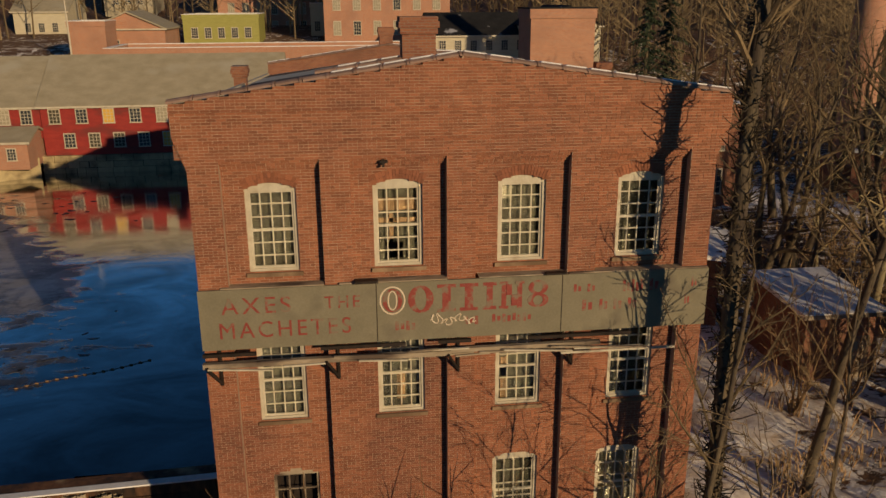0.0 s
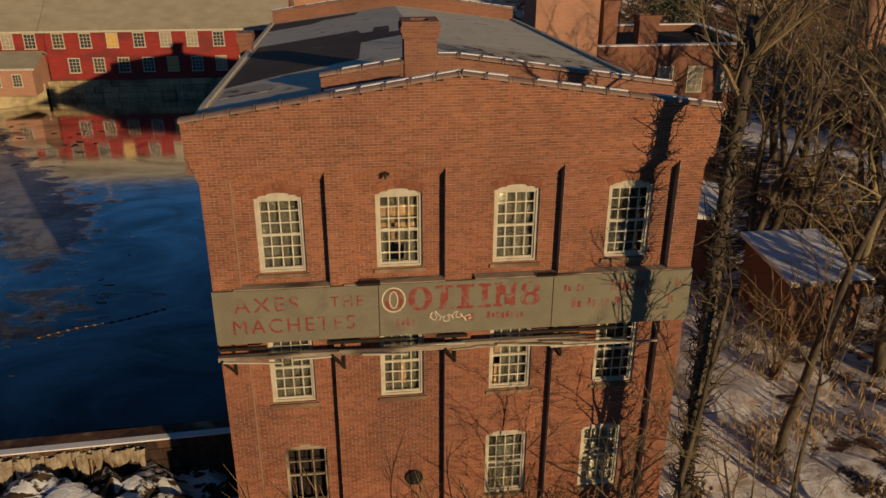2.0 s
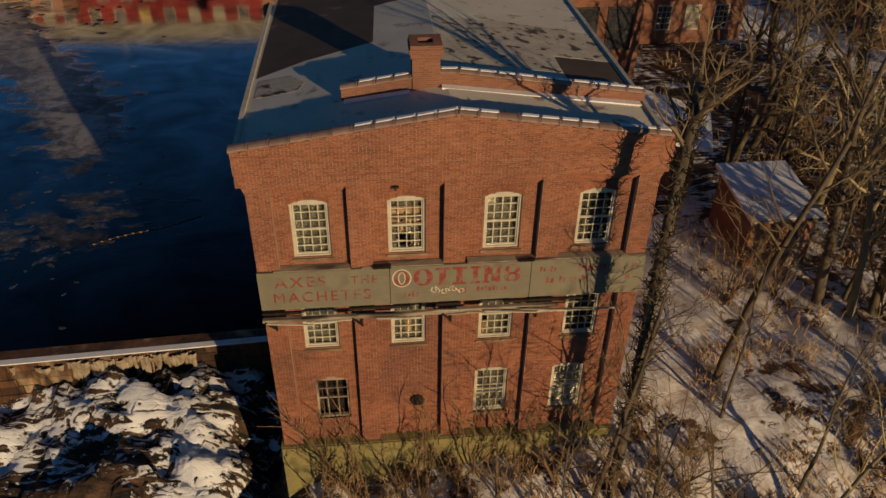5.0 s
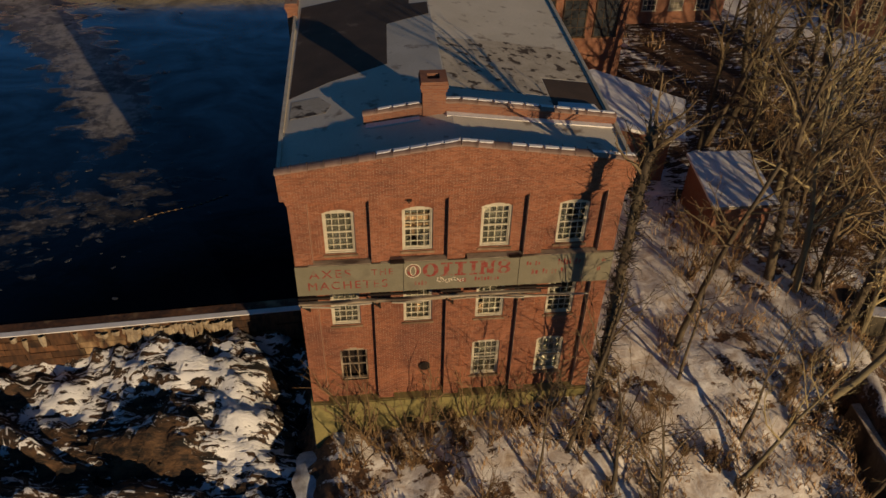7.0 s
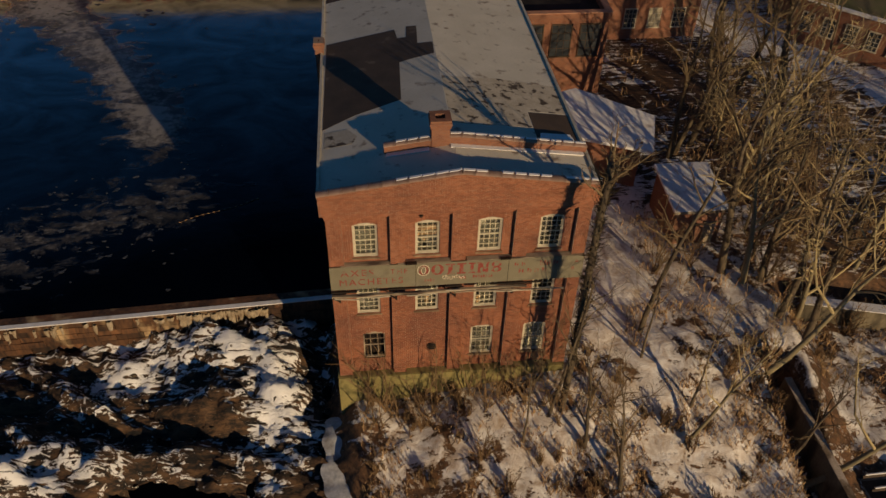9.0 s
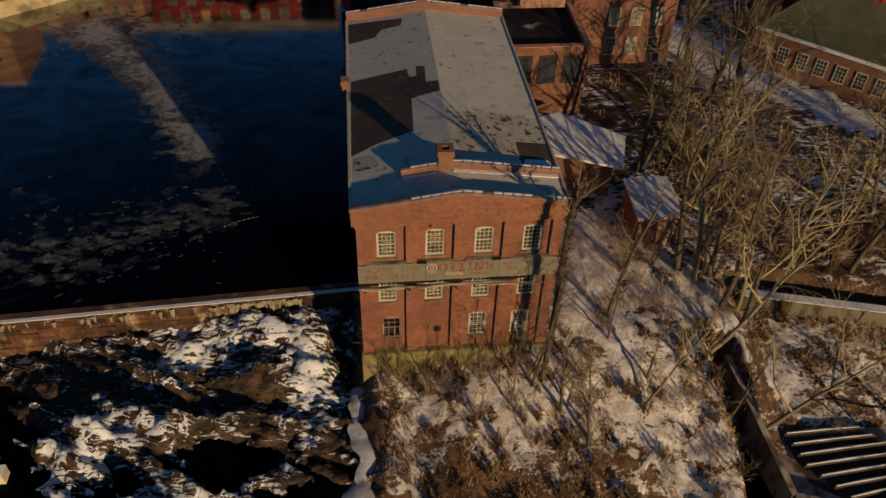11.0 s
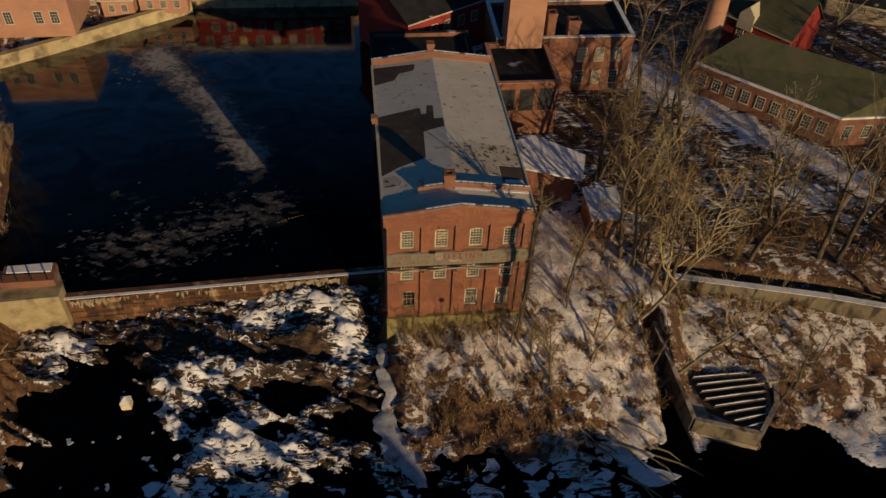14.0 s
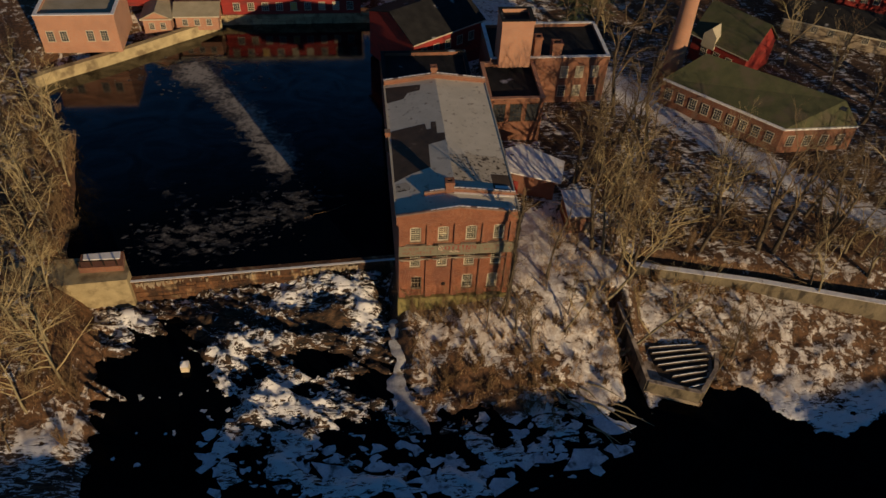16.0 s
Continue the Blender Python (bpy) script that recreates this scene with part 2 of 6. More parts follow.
    l.new(both.outputs[0], n["Material Output"].inputs["Surface"])
    n.remove(p)
    return m


def glass_material():
    m = bpy.data.materials.new("window_glass")
    m.use_nodes = True
    p = m.node_tree.nodes["Principled BSDF"]
    p.inputs["Base Color"].default_value = (0.85, 0.9, 0.9, 1)
    p.inputs["Roughness"].default_value = 0.03
    p.inputs["Transmission Weight"].default_value = 1.0
    p.inputs["IOR"].default_value = 1.45
    return m


BRICK = material("red_brick", (0.238, 0.084, 0.041), (0.345, 0.132, 0.066), 0.8, 0.9, 0.5, 45, stain=(0.165, 0.062, 0.038), stain_scale=0.35, stain_at=(0.46, 0.72), island=0.24)
BRICK_PIECE = material("red_brick_piece", (0.238, 0.084, 0.041), (0.345, 0.132, 0.066), 0.8, 0.9, 0.5, 45, stain=(0.165, 0.062, 0.038), stain_scale=0.35, stain_at=(0.46, 0.72), each=0.24)
MORTAR = material("lime_mortar", (0.36, 0.24, 0.16), (0.52, 0.37, 0.26), 3, 0.95, 0.3, 60)
BRICK_FAR = brick_material("old_brickwork", (0.30, 0.12, 0.06), (0.22, 0.08, 0.045), (0.26, 0.18, 0.13), (0.12, 0.06, 0.04))
BRICK_PALE = brick_material("pale_brickwork", (0.52, 0.25, 0.14), (0.42, 0.19, 0.11), (0.45, 0.33, 0.25), (0.34, 0.18, 0.12))
WHITE = material("cream_window_paint", (0.46, 0.40, 0.29), (0.62, 0.56, 0.43), 3, 0.6, 0.15, 40, stain=(0.42, 0.33, 0.22), stain_scale=2.5, stain_at=(0.58, 0.75))
STONE = material("sandstone", (0.22, 0.14, 0.08), (0.34, 0.23, 0.135), 2, 0.9, 0.5, 25, stain=(0.16, 0.10, 0.055), stain_scale=0.8, stain_at=(0.45, 0.6), each=0.12)
MOSSY = material("mossy_concrete", (0.20, 0.17, 0.06), (0.33, 0.27, 0.10), 0.9, 0.95, 0.5, 12, stain=(0.09, 0.085, 0.03), stain_scale=0.9)
SIGN = material("grey_green_sign_board", (0.175, 0.155, 0.10), (0.235, 0.205, 0.135), 1.2, 0.8, 0.15, 20, stain=(0.12, 0.10, 0.07), stain_scale=1.1, stain_at=(0.55, 0.8))
RED_PAINT = material("faded_red_letter_paint", (0.22, 0.032, 0.024), (0.31, 0.07, 0.045), 5, 0.7, 0.1, 30, stain=(0.21, 0.15, 0.10), stain_scale=5, stain_at=(0.49, 0.60))
PALE_PAINT = material("pale_letter_paint", (0.62, 0.50, 0.36), (0.74, 0.62, 0.46), 6, 0.7, 0.1, 30)
ROOF_GREY = material("grey_roll_roofing", (0.58, 0.52, 0.40), (0.70, 0.63, 0.50), 0.6, 0.85, 0.2, 14, stain=(0.28, 0.22, 0.16), stain_scale=1.6, stain_at=(0.60, 0.72))
ROOF_BROWN = material("brown_roofing_patch", (0.052, 0.034, 0.020), (0.10, 0.064, 0.038), 0.9, 0.8, 0.25, 18, stain=(0.20, 0.15, 0.10), stain_scale=0.9, stain_at=(0.62, 0.72))
ROOF_WORN = material("worn_mineral_roofing", (0.42, 0.35, 0.25), (0.60, 0.52, 0.39), 1.8, 0.9, 0.3, 14, stain=(0.07, 0.05, 0.035), stain_scale=2.2, stain_at=(0.54, 0.62))
TAR = material("black_tar_roofing", (0.012, 0.012, 0.013), (0.03, 0.029, 0.028), 0.7, 0.9, 0.2, 14, stain=(0.4, 0.4, 0.42), stain_scale=0.35, stain_at=(0.64, 0.7), gloss=0.2)
SLATE = material("mossy_slate", (0.30, 0.26, 0.17), (0.42, 0.36, 0.25), 0.7, 0.85, 0.3, 9, stain=(0.40, 0.36, 0.27), stain_scale=0.22, stain_at=(0.55, 0.7), stretch=(1, 1, 2.5))
GREEN_ROOF = material("mossy_green_shingle", (0.05, 0.056, 0.024), (0.095, 0.098, 0.043), 0.8, 0.9, 0.4, 12, stain=(0.10, 0.085, 0.05), stain_scale=0.5)
SNOW = material("old_snow", (0.72, 0.69, 0.65), (0.90, 0.88, 0.86), 1.5, 0.7, 0.35, 12, stain=(0.50, 0.40, 0.30), stain_scale=0.9, stain_at=(0.6, 0.8))
ICE = material("river_ice", (0.46, 0.50, 0.55), (0.84, 0.86, 0.88), 0.7, 0.55, 0.5, 6, stain=(0.12, 0.14, 0.15), stain_scale=0.9, stain_at=(0.56, 0.68))
RED_WOOD = material("barn_red_clapboard", (0.25, 0.020, 0.016), (0.34, 0.034, 0.024), 1.2, 0.75, 0.2, 10, stain=(0.19, 0.028, 0.022), stain_scale=0.4, stretch=(1, 1, 3))
CREAM = material("cream_clapboard", (0.48, 0.42, 0.29), (0.58, 0.52, 0.37), 1, 0.7, 0.2, 10, stretch=(1, 1, 4))
OLIVE = material("olive_clapboard", (0.28, 0.27, 0.06), (0.36, 0.34, 0.09), 1, 0.7, 0.2, 10, stretch=(1, 1, 4))
TIMBER = material("weathered_timber", (0.26, 0.20, 0.13), (0.42, 0.34, 0.24), 3, 0.85, 0.4, 20, stain=(0.10, 0.07, 0.05), stain_scale=2, stretch=(0.3, 1, 1))
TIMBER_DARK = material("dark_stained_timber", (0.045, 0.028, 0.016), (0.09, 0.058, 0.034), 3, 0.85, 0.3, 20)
DECK = material("trodden_brown_snow", (0.20, 0.14, 0.09), (0.52, 0.44, 0.36), 1.4, 0.9, 0.4, 12, stain=(0.09, 0.06, 0.035), stain_scale=0.9, stain_at=(0.52, 0.66))
IRON = material("rusty_black_iron", (0.015, 0.012, 0.010), (0.05, 0.032, 0.022), 6, 0.7, 0.3, 40, metal=0.5)
TILE = material("clay_coping_tile", (0.22, 0.13, 0.09), (0.34, 0.22, 0.16), 4, 0.7, 0.3, 30, each=0.2)
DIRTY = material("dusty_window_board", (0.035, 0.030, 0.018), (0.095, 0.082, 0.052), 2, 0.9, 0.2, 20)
# dark colour makes the rooms behind the windows read as unlit
DARK = material("dark_unlit_interior", (0.05, 0.04, 0.03), (0.09, 0.07, 0.05), 1, 0.95, 0.1, 10)
CLOTH = material("pale_window_blind", (0.26, 0.23, 0.16), (0.42, 0.37, 0.27), 3, 0.9, 0.2, 20)
YELLOW = material("yellow_window_blind", (0.62, 0.36, 0.06), (0.72, 0.45, 0.08), 3, 0.9, 0.1, 20)
WARM_WOOD = material("pine_boards", (0.18, 0.10, 0.045), (0.28, 0.165, 0.075), 4, 0.7, 0.2, 20)
BARK = material("grey_brown_bark", (0.06, 0.045, 0.028), (0.18, 0.135, 0.08), 2.5, 0.95, 0.6, 18, stain=(0.07, 0.05, 0.035), stain_scale=1.6, stretch=(2, 2, 0.5), each=0.2)
BARK_PALE = material("pale_bark", (0.19, 0.155, 0.085), (0.33, 0.27, 0.155), 2.5, 0.95, 0.5, 18, stretch=(2, 2, 0.5), each=0.15)
CROWN_TAN = material("tan_branches", (0.09, 0.062, 0.032), (0.27, 0.19, 0.098), 1.5, 0.95, 0.0, 20, each=0.25)
CROWN_GOLD = material("golden_branches", (0.34, 0.26, 0.125), (0.64, 0.50, 0.25), 1.5, 0.95, 0.0, 20, each=0.2)
THIN_ICE = material("thin_grey_ice", (0.015, 0.018, 0.022), (0.10, 0.098, 0.095), 1.2, 0.5, 0.3, 9)
ICICLE = material("yellowish_icicles", (0.20, 0.14, 0.08), (0.46, 0.38, 0.27), 2, 0.5, 0.2, 9)
IVY = material("dark_ivy_stems", (0.018, 0.014, 0.008), (0.075, 0.05, 0.022), 3, 0.9, 0.0, 20, island=0.4)
TWIG = material("dry_twigs", (0.12, 0.072, 0.034), (0.30, 0.19, 0.092), 3, 0.95, 0.0, 20, island=0.3)
FAR_TWIG = material("far_bare_woods", (0.19, 0.135, 0.07), (0.34, 0.25, 0.135), 0.3, 0.95, 0.0, 5, island=0.35)
NEEDLE = material("conifer_needles", (0.025, 0.04, 0.02), (0.06, 0.08, 0.035), 2, 0.9, 0.0, 20, island=0.3)
DRY_GRASS = material("dead_grass_and_brush", (0.19, 0.108, 0.05), (0.44, 0.29, 0.145), 1.5, 0.95, 0.0, 20, island=0.35)
FROZEN = material("frozen_spillway_ice", (0.30, 0.31, 0.32), (0.62, 0.61, 0.60), 1.4, 0.5, 0.5, 7, stain=(0.16, 0.13, 0.10), stain_scale=0.8, stain_at=(0.55, 0.7))
ROCK = material("dark_river_rock", (0.010, 0.008, 0.006), (0.042, 0.028, 0.018), 1.5, 0.8, 0.8, 10, stain=(0.11, 0.075, 0.04), stain_scale=0.9)
DAM_STONE = material("iced_dam_stone", (0.012, 0.007, 0.005), (0.17, 0.075, 0.030), 0.55, 0.8, 0.7, 5, stain=(0.34, 0.24, 0.13), stain_scale=0.7, stain_at=(0.56, 0.68), stretch=(1, 1, 0.3), each=0.5)
CONCRETE = material("stained_concrete", (0.13, 0.105, 0.065), (0.24, 0.195, 0.12), 0.8, 0.9, 0.5, 9, stain=(0.05, 0.04, 0.026), stain_scale=0.9, stain_at=(0.48, 0.62), stretch=(1, 1, 0.4))
BANK_STONE = material("yellow_bank_stone", (0.34, 0.27, 0.14), (0.50, 0.40, 0.22), 1, 0.9, 0.5, 9, stain=(0.2, 0.15, 0.08), stain_scale=0.6, each=0.15)
BARREL = material("pale_cut_stone", (0.62, 0.50, 0.33), (0.72, 0.60, 0.42), 3, 0.9, 0.3, 20)
GLASS = glass_material()
GROUND = ground_material()
POND = water_material("pond_water", 0.6, (0.74, 0.86))
RIVER = water_material("river_water", 0.7, (0.93, 1.03), 0.12, (0.001, 0.0014, 0.002), 1.33)

# ---- mesh helpers ----


class Mesh:
    """Vertices and faces of one mesh."""

    def __init__(self):
        self.v, self.f = [], []

    def box(self, x0, x1, y0, y1, z0, z1, m=None):
        c = [(x0, y0, z0), (x1, y0, z0), (x1, y1, z0), (x0, y1, z0), (x0, y0, z1), (x1, y0, z1), (x1, y1, z1), (x0, y1, z1)]
        self.add([tuple(m @ Vector(p)) for p in c] if m else c,
                 [(0, 3, 2, 1), (4, 5, 6, 7), (0, 1, 5, 4), (1, 2, 6, 5), (2, 3, 7, 6), (3, 0, 4, 7)])
        return self

    def add(self, vs, fs):
        k = len(self.v)
        self.v.extend(vs)
        self.f.extend(tuple(i + k for i in f) for f in fs)
        return self

    def prism(self, outline, y0, y1):
        """An outline in x and z, pushed from y0 to y1."""
        n = len(outline)
        vs = [(x, y0, z) for x, z in outline] + [(x, y1, z) for x, z in outline]
        return self.add(vs, [tuple(range(n)), tuple(range(2 * n - 1, n - 1, -1))] + [(i, i + n, (i + 1) % n + n, (i + 1) % n) for i in range(n)])

    def slab(self, outline, z0, z1):
        """An outline in x and y, pushed from z0 to z1; z0 and z1 may be functions of x and y."""
        n = len(outline)
        lo = z0 if callable(z0) else (lambda x, y: z0)
        hi = z1 if callable(z1) else (lambda x, y: z1)
        vs = [(x, y, lo(x, y)) for x, y in outline] + [(x, y, hi(x, y)) for x, y in outline]
        return self.add(vs, [tuple(range(n - 1, -1, -1)), tuple(range(n, 2 * n))] + [(i, (i + 1) % n, (i + 1) % n + n, i + n) for i in range(n)])

    def tube(self, pts, radii, sides):
        k = len(self.v)
        a = None
        for i, (p, r) in enumerate(zip(pts, radii)):
            d = (pts[min(i + 1, len(pts) - 1)] - pts[max(i - 1, 0)]).normalized()
            if a is None:
                a = d.orthogonal().normalized()
            a = (a - d * a.dot(d)).normalized()
            b = d.cross(a)
            for s in range(sides):
                w = 2 * math.pi * s / sides
                q = p + (a * math.cos(w) + b * math.sin(w)) * r
                self.v.append((q.x, q.y, q.z))
        for i in range(len(pts) - 1):
            for s in range(sides):
                s2 = (s + 1) % sides
                self.f.append((k + i * sides + s, k + i * sides + s2, k + (i + 1) * sides + s2, k + (i + 1) * sides + s))
        self.f.append(tuple(k + (len(pts) - 1) * sides + s for s in range(sides)))
        return self

    def data(self, name, mat, smooth=False):
        me = bpy.data.meshes.new(name)
        me.from_pydata(self.v, [], self.f)
        me.materials.append(mat)
        if smooth:
            me.polygons.foreach_set("use_smooth", [True] * len(me.polygons))
        me.update()
        return me


def part(name, mesh, mat, parent, label="", smooth=False, kind=""):
    ob = new(name, mesh if isinstance(mesh, bpy.types.Mesh) else mesh.data(name, mat, smooth))
    ob.parent = parent
    return tagged(ob, label, kind=kind)


def thing(name, label, category, group="", kind="", at=(0, 0, 0)):
    ob = new(name)
    ob.location = at
    ob.empty_display_size = 0.2
    return tagged(ob, label, category, group, kind)


def solid(name, mesh, mat, label, category, group="", kind="", smooth=False):
    return tagged(new(name, mesh.data(name, mat, smooth)), label, category, group, kind)


def hash_noise(x, y, seed=0):
    """Smooth value noise over the plane, for whole arrays, from -1 to 1."""
    xi, yi = np.floor(x), np.floor(y)
    fx, fy = x - xi, y - yi
    fx, fy = fx * fx * (3 - 2 * fx), fy * fy * (3 - 2 * fy)

    def r(a, b):
        q = np.sin(a * 127.1 + b * 311.7 + seed * 74.7) * 43758.5453
        return (q - np.floor(q)) * 2 - 1
    return (r(xi, yi) * (1 - fx) + r(xi + 1, yi) * fx) * (1 - fy) + (r(xi, yi + 1) * (1 - fx) + r(xi + 1, yi + 1) * fx) * fy


def fbm(x, y, seed=0, octaves=4):
    return sum(hash_noise(x * 2 ** k, y * 2 ** k, seed + k * 13) / 2 ** k for k in range(octaves))


def smooth_step(a, b, v):
    s = np.clip((v - a) / (b - a), 0, 1)
    return s * s * (3 - 2 * s)


# ---- the land: one sheet out to the horizon ----
POND_Z, RIVER_Z = -9.3, -13.1


def dam_y(x):
    return 7.6 + (x + 6) * 0.055


def shore_x(y):
    return np.interp(y, [-40, -16, -8, 0, 6, 11, 22, 28, 34, 47, 60], [-33, -36.5, -39.5, -40.5, -42, -43, -44.2, -45.8, -49, -54, -58])


def bump_at(x, y, cx, cy, rx, ry, h):
    return h * np.exp(-(((x - cx) / rx) ** 2 + ((y - cy) / ry) ** 2))


def ice_lumps(x, y):
    """Heaped and swirled ice: above nought where it stands out of the water."""
    wx = x + 2.2 * fbm(x * 0.22, y * 0.3, 71, 3)
    wy = y + 1.8 * fbm(x * 0.22 + 9, y * 0.3, 72, 3)
    return fbm(wx * 0.26 + 0.08 * wy, wy * 0.50, 73, 5) * 0.8 - 0.12


def ice_ring(x, y):
    """The snow-capped ridge that bends round a frozen pool."""
    wob = fbm(x * 0.6, y * 0.6, 77, 3) * 0.22
    r = np.hypot((x + 22.4) / 4.3, (y + 5.6) / 4.2) + wob
    return np.exp(-((r - 1.0) / 0.24) ** 2) * smooth_step(-9.5, -4.5, y + (x + 22) * -0.35)


def strata_at(x, y):
    u, v = x * 0.87 - y * 0.49, x * 0.49 + y * 0.87
    return fbm(u * 0.16 + 3 + 0.25 * fbm(x * 0.3, y * 0.3, 32, 2), v * 0.95, 31, 4)


def shelf_y(x):
    """The river's edge east of the canal head, where ice has built out a point."""
    return np.interp(x, [26, 29, 32, 33.5, 37, 41, 44, 50, 60], [-10.6, -11.4, -11.6, -15.0, -18.2, -17.8, -16.2, -15.4, -15.0])


def land(x, y):
    x, y = np.asarray(x, float), np.asarray(y, float)
    rough = fbm(x * 0.35, y * 0.35, 3, 4)
    # east bank: a plateau that falls to the river in front
    front = smooth_step(3.0, -15.5, y)
    east = -8.25 - 5.2 * front - 1.9 * smooth_step(6.5, -6.0, x) * smooth_step(6, 0, y) * (1 - front)
    east = east + rough * (0.16 + 0.22 * front) + fbm(x * 0.9, y * 0.9, 5, 3) * (0.06 + 0.20 * front)
    east = east - 1.4 * smooth_step(3.2, 1.5, y - (3.6 - (x - 21.7) * 0.29)) * smooth_step(20, 22, x) * smooth_step(70, 50, x) * (1 - front)
    slot = np.abs(x - 18.7 - (y + 0.9) * -0.02)
    east = east - 2.4 * smooth_step(1.1, 0.5, slot) * smooth_step(0.8, -0.8, y) * smooth_step(-14, -12, y)
    # rocks below the dam
    u, v = x * 0.87 - y * 0.49, x * 0.49 + y * 0.87
    rid = 1 - np.abs(fbm(x * 0.16 + 5, y * 0.24, 9, 3))
    strata = strata_at(x, y)
    rocks = -12.62 - 0.75 * smooth_step(4, -16, y) + (rid - 0.6) * 1.0 + np.abs(strata) * 0.8 - 0.3 + fbm(u * 0.8, v * 2.0, 21, 3) * 0.34 + np.floor(strata * 3) * 0.10
    rocks = rocks + bump_at(x, y, -11.5, 2.0, 6, 4.5, 1.6) + bump_at(x, y, -23, -2.5, 4, 3, 1.1) + bump_at(x, y, -21, -9, 5, 4, 1.1) + bump_at(x, y, -29, 2.5, 5, 2.5, 0.9)
    rocks = rocks + bump_at(x, y, -11, -14, 9, 4, 0.75) - bump_at(x, y, -31.5, -9, 4.5, 8, 3.2) - bump_at(x, y, -24, -22, 16, 4.5, 2.5)
    jam = np.exp(-((y + 15.5 - 4.0 * np.sin((x + 27) / 41 * 3.14) * -1) / 5.0) ** 2) * smooth_step(-29, -24, x) * smooth_step(18, 12, x)
    rocks = rocks - bump_at(x, y, -17, -4.6, 3.0, 1.8, 1.3) - bump_at(x, y, -7.0, 3.5, 1.3, 4, 1.2)
    rocks = rocks + bump_at(x, y, -13, 6.2, 6.0, 2.2, 1.5) + 0.7 * smooth_step(3, 7, y) * smooth_step(-33, -28, x)
    rocks = rocks + (0.5 - np.abs(fbm(u * 0.55 + 2, v * 1.25, 25, 3))) * 0.42 + fbm(u * 1.1 + 2, v * 3.4, 23, 3) * 0.12 - np.abs(fbm(x * 0.9, y * 0.9, 24, 3)) * 0.22 + 1.0 * ice_ring(x, y) - bump_at(x, y, -21.6, -6.0, 2.4, 1.5, 1.3)
    west_mix = smooth_step(-5.2, -7.4, x + np.clip(-y - 3, 0, 12) * -0.25)
    low = east * (1 - west_mix) + rocks * west_mix
    # out in the river
    river = smooth_step(-15.5, -20.5, y + rough * 2.0 - np.clip(x - 18, 0, 8) * 0.55 + 2.5 * np.exp(-((x - 38) / 5) ** 2))
    low = low * (1 - river) + (-14.6 + rough * 0.5) * river
    jam_z = RIVER_Z + 0.03 + np.clip(ice_lumps(x, y) + 0.20, -0.3, 0.8) * 0.7 + fbm(x * 1.3, y * 1.3, 63, 3) * 0.10
    edge = y - shelf_y(x) + 0.9 * rough + 0.5 * fbm(x * 1.1, y * 1.1, 65, 3)
    east_of = smooth_step(26.5, 28.5, x) * smooth_step(62, 56, x) * smooth_step(-30, -26, y)
    shelf = np.maximum(low, RIVER_Z + 0.16 + 0.16 * fbm(x * 0.9, y * 0.9, 66, 3))
    shelf = shelf * smooth_step(-0.3, 0.3, edge) + (RIVER_Z - 1.0) * (1 - smooth_step(-0.3, 0.3, edge))
    low = low * (1 - east_of) + shelf * east_of
    low = low * (1 - jam) + np.maximum(low, jam_z) * jam
    # the pond behind the dam
    pond = smooth_step(-6.0, -6.6, x) * smooth_step(-0.6, 0.4, y - dam_y(x)) * smooth_step(67, 65, y)
    z = low * (1 - pond) + -12.0 * pond
    # west bank
    west = smooth_step(1.5, -3.0, x - shore_x(y))
    z = z * (1 - west) + (-8.0 + rough * 0.35 - 4.4 * smooth_step(4, -18, y)) * west
    # an unseen south bank, raised here to shade the river
    south = smooth_step(-56, -66, y)
    z = z * (1 - south) + (2.0 + rough * 1.2) * south
    # north bank and the town on its slope
    north = smooth_step(62.5, 67, y + np.clip(-(x + 27), 0, 26) * 0.62) * smooth_step(-4, -8, x) + smooth_step(-8, -4, x) * smooth_step(50, 70, y)
    hill = -7.2 + 8.0 * smooth_step(66, 105, y) + 6 * smooth_step(105, 160, y) + np.clip(y - 150, 0, 700) * 0.16 + fbm(x * 0.012, y * 0.012, 40, 3) * 6 * smooth_step(140, 300, y)
    z = z * (1 - north) + hill * north
    # the wide land beyond
    far = np.clip(np.abs(x) - 75, 0, 800) * 0.14
    return z + far * smooth_step(-10, 40, y)


def land_at(x, y):
    return float(land(np.array([x]), np.array([y]))[0])


def axis(lo, a, b, hi, step):
    fine = np.arange(a, b + step / 2, step)
    left, right, s = [], [], step
    v = a
    while v > lo:
        s *= 1.22
        v -= s
        left.append(v)
    v, s = b, step
    while v < hi:
        s *= 1.22
        v += s
        right.append(v)
    return np.array(left[::-1] + list(fine) + right)


gx, gy = axis(-1600, -46, 50, 1600, 0.29), axis(-900, -24, 16, 2200, 0.29)
GX, GY = np.meshgrid(gx, gy)
GZ = land(GX, GY)
ground_mesh = bpy.data.meshes.new("ground")
nx, ny = len(gx), len(gy)
idx = np.arange(nx * ny).reshape(ny, nx)
quads = np.stack([idx[:-1, :-1], idx[:-1, 1:], idx[1:, 1:], idx[1:, :-1]], -1).reshape(-1, 4)
ground_mesh.from_pydata(np.stack([GX, GY, GZ], -1).reshape(-1, 3).tolist(), [], quads.tolist())
ground_mesh.materials.append(GROUND)
ground_mesh.polygons.foreach_set("use_smooth", [True] * len(ground_mesh.polygons))
snow_at = -0.02 + 0.115 * smooth_step(-14, -6, GY) * smooth_step(-5, 3, GX) * smooth_step(24, 14, GX)
snow_at = snow_at + 0.05 * smooth_step(1, -3, GY) * smooth_step(-6, -4, GX) * smooth_step(24, 16, GX) - 0.17 * smooth_step(-4.5, -9.5, GY) * smooth_step(-4, 0, GX) * smooth_step(16, 10, GX)
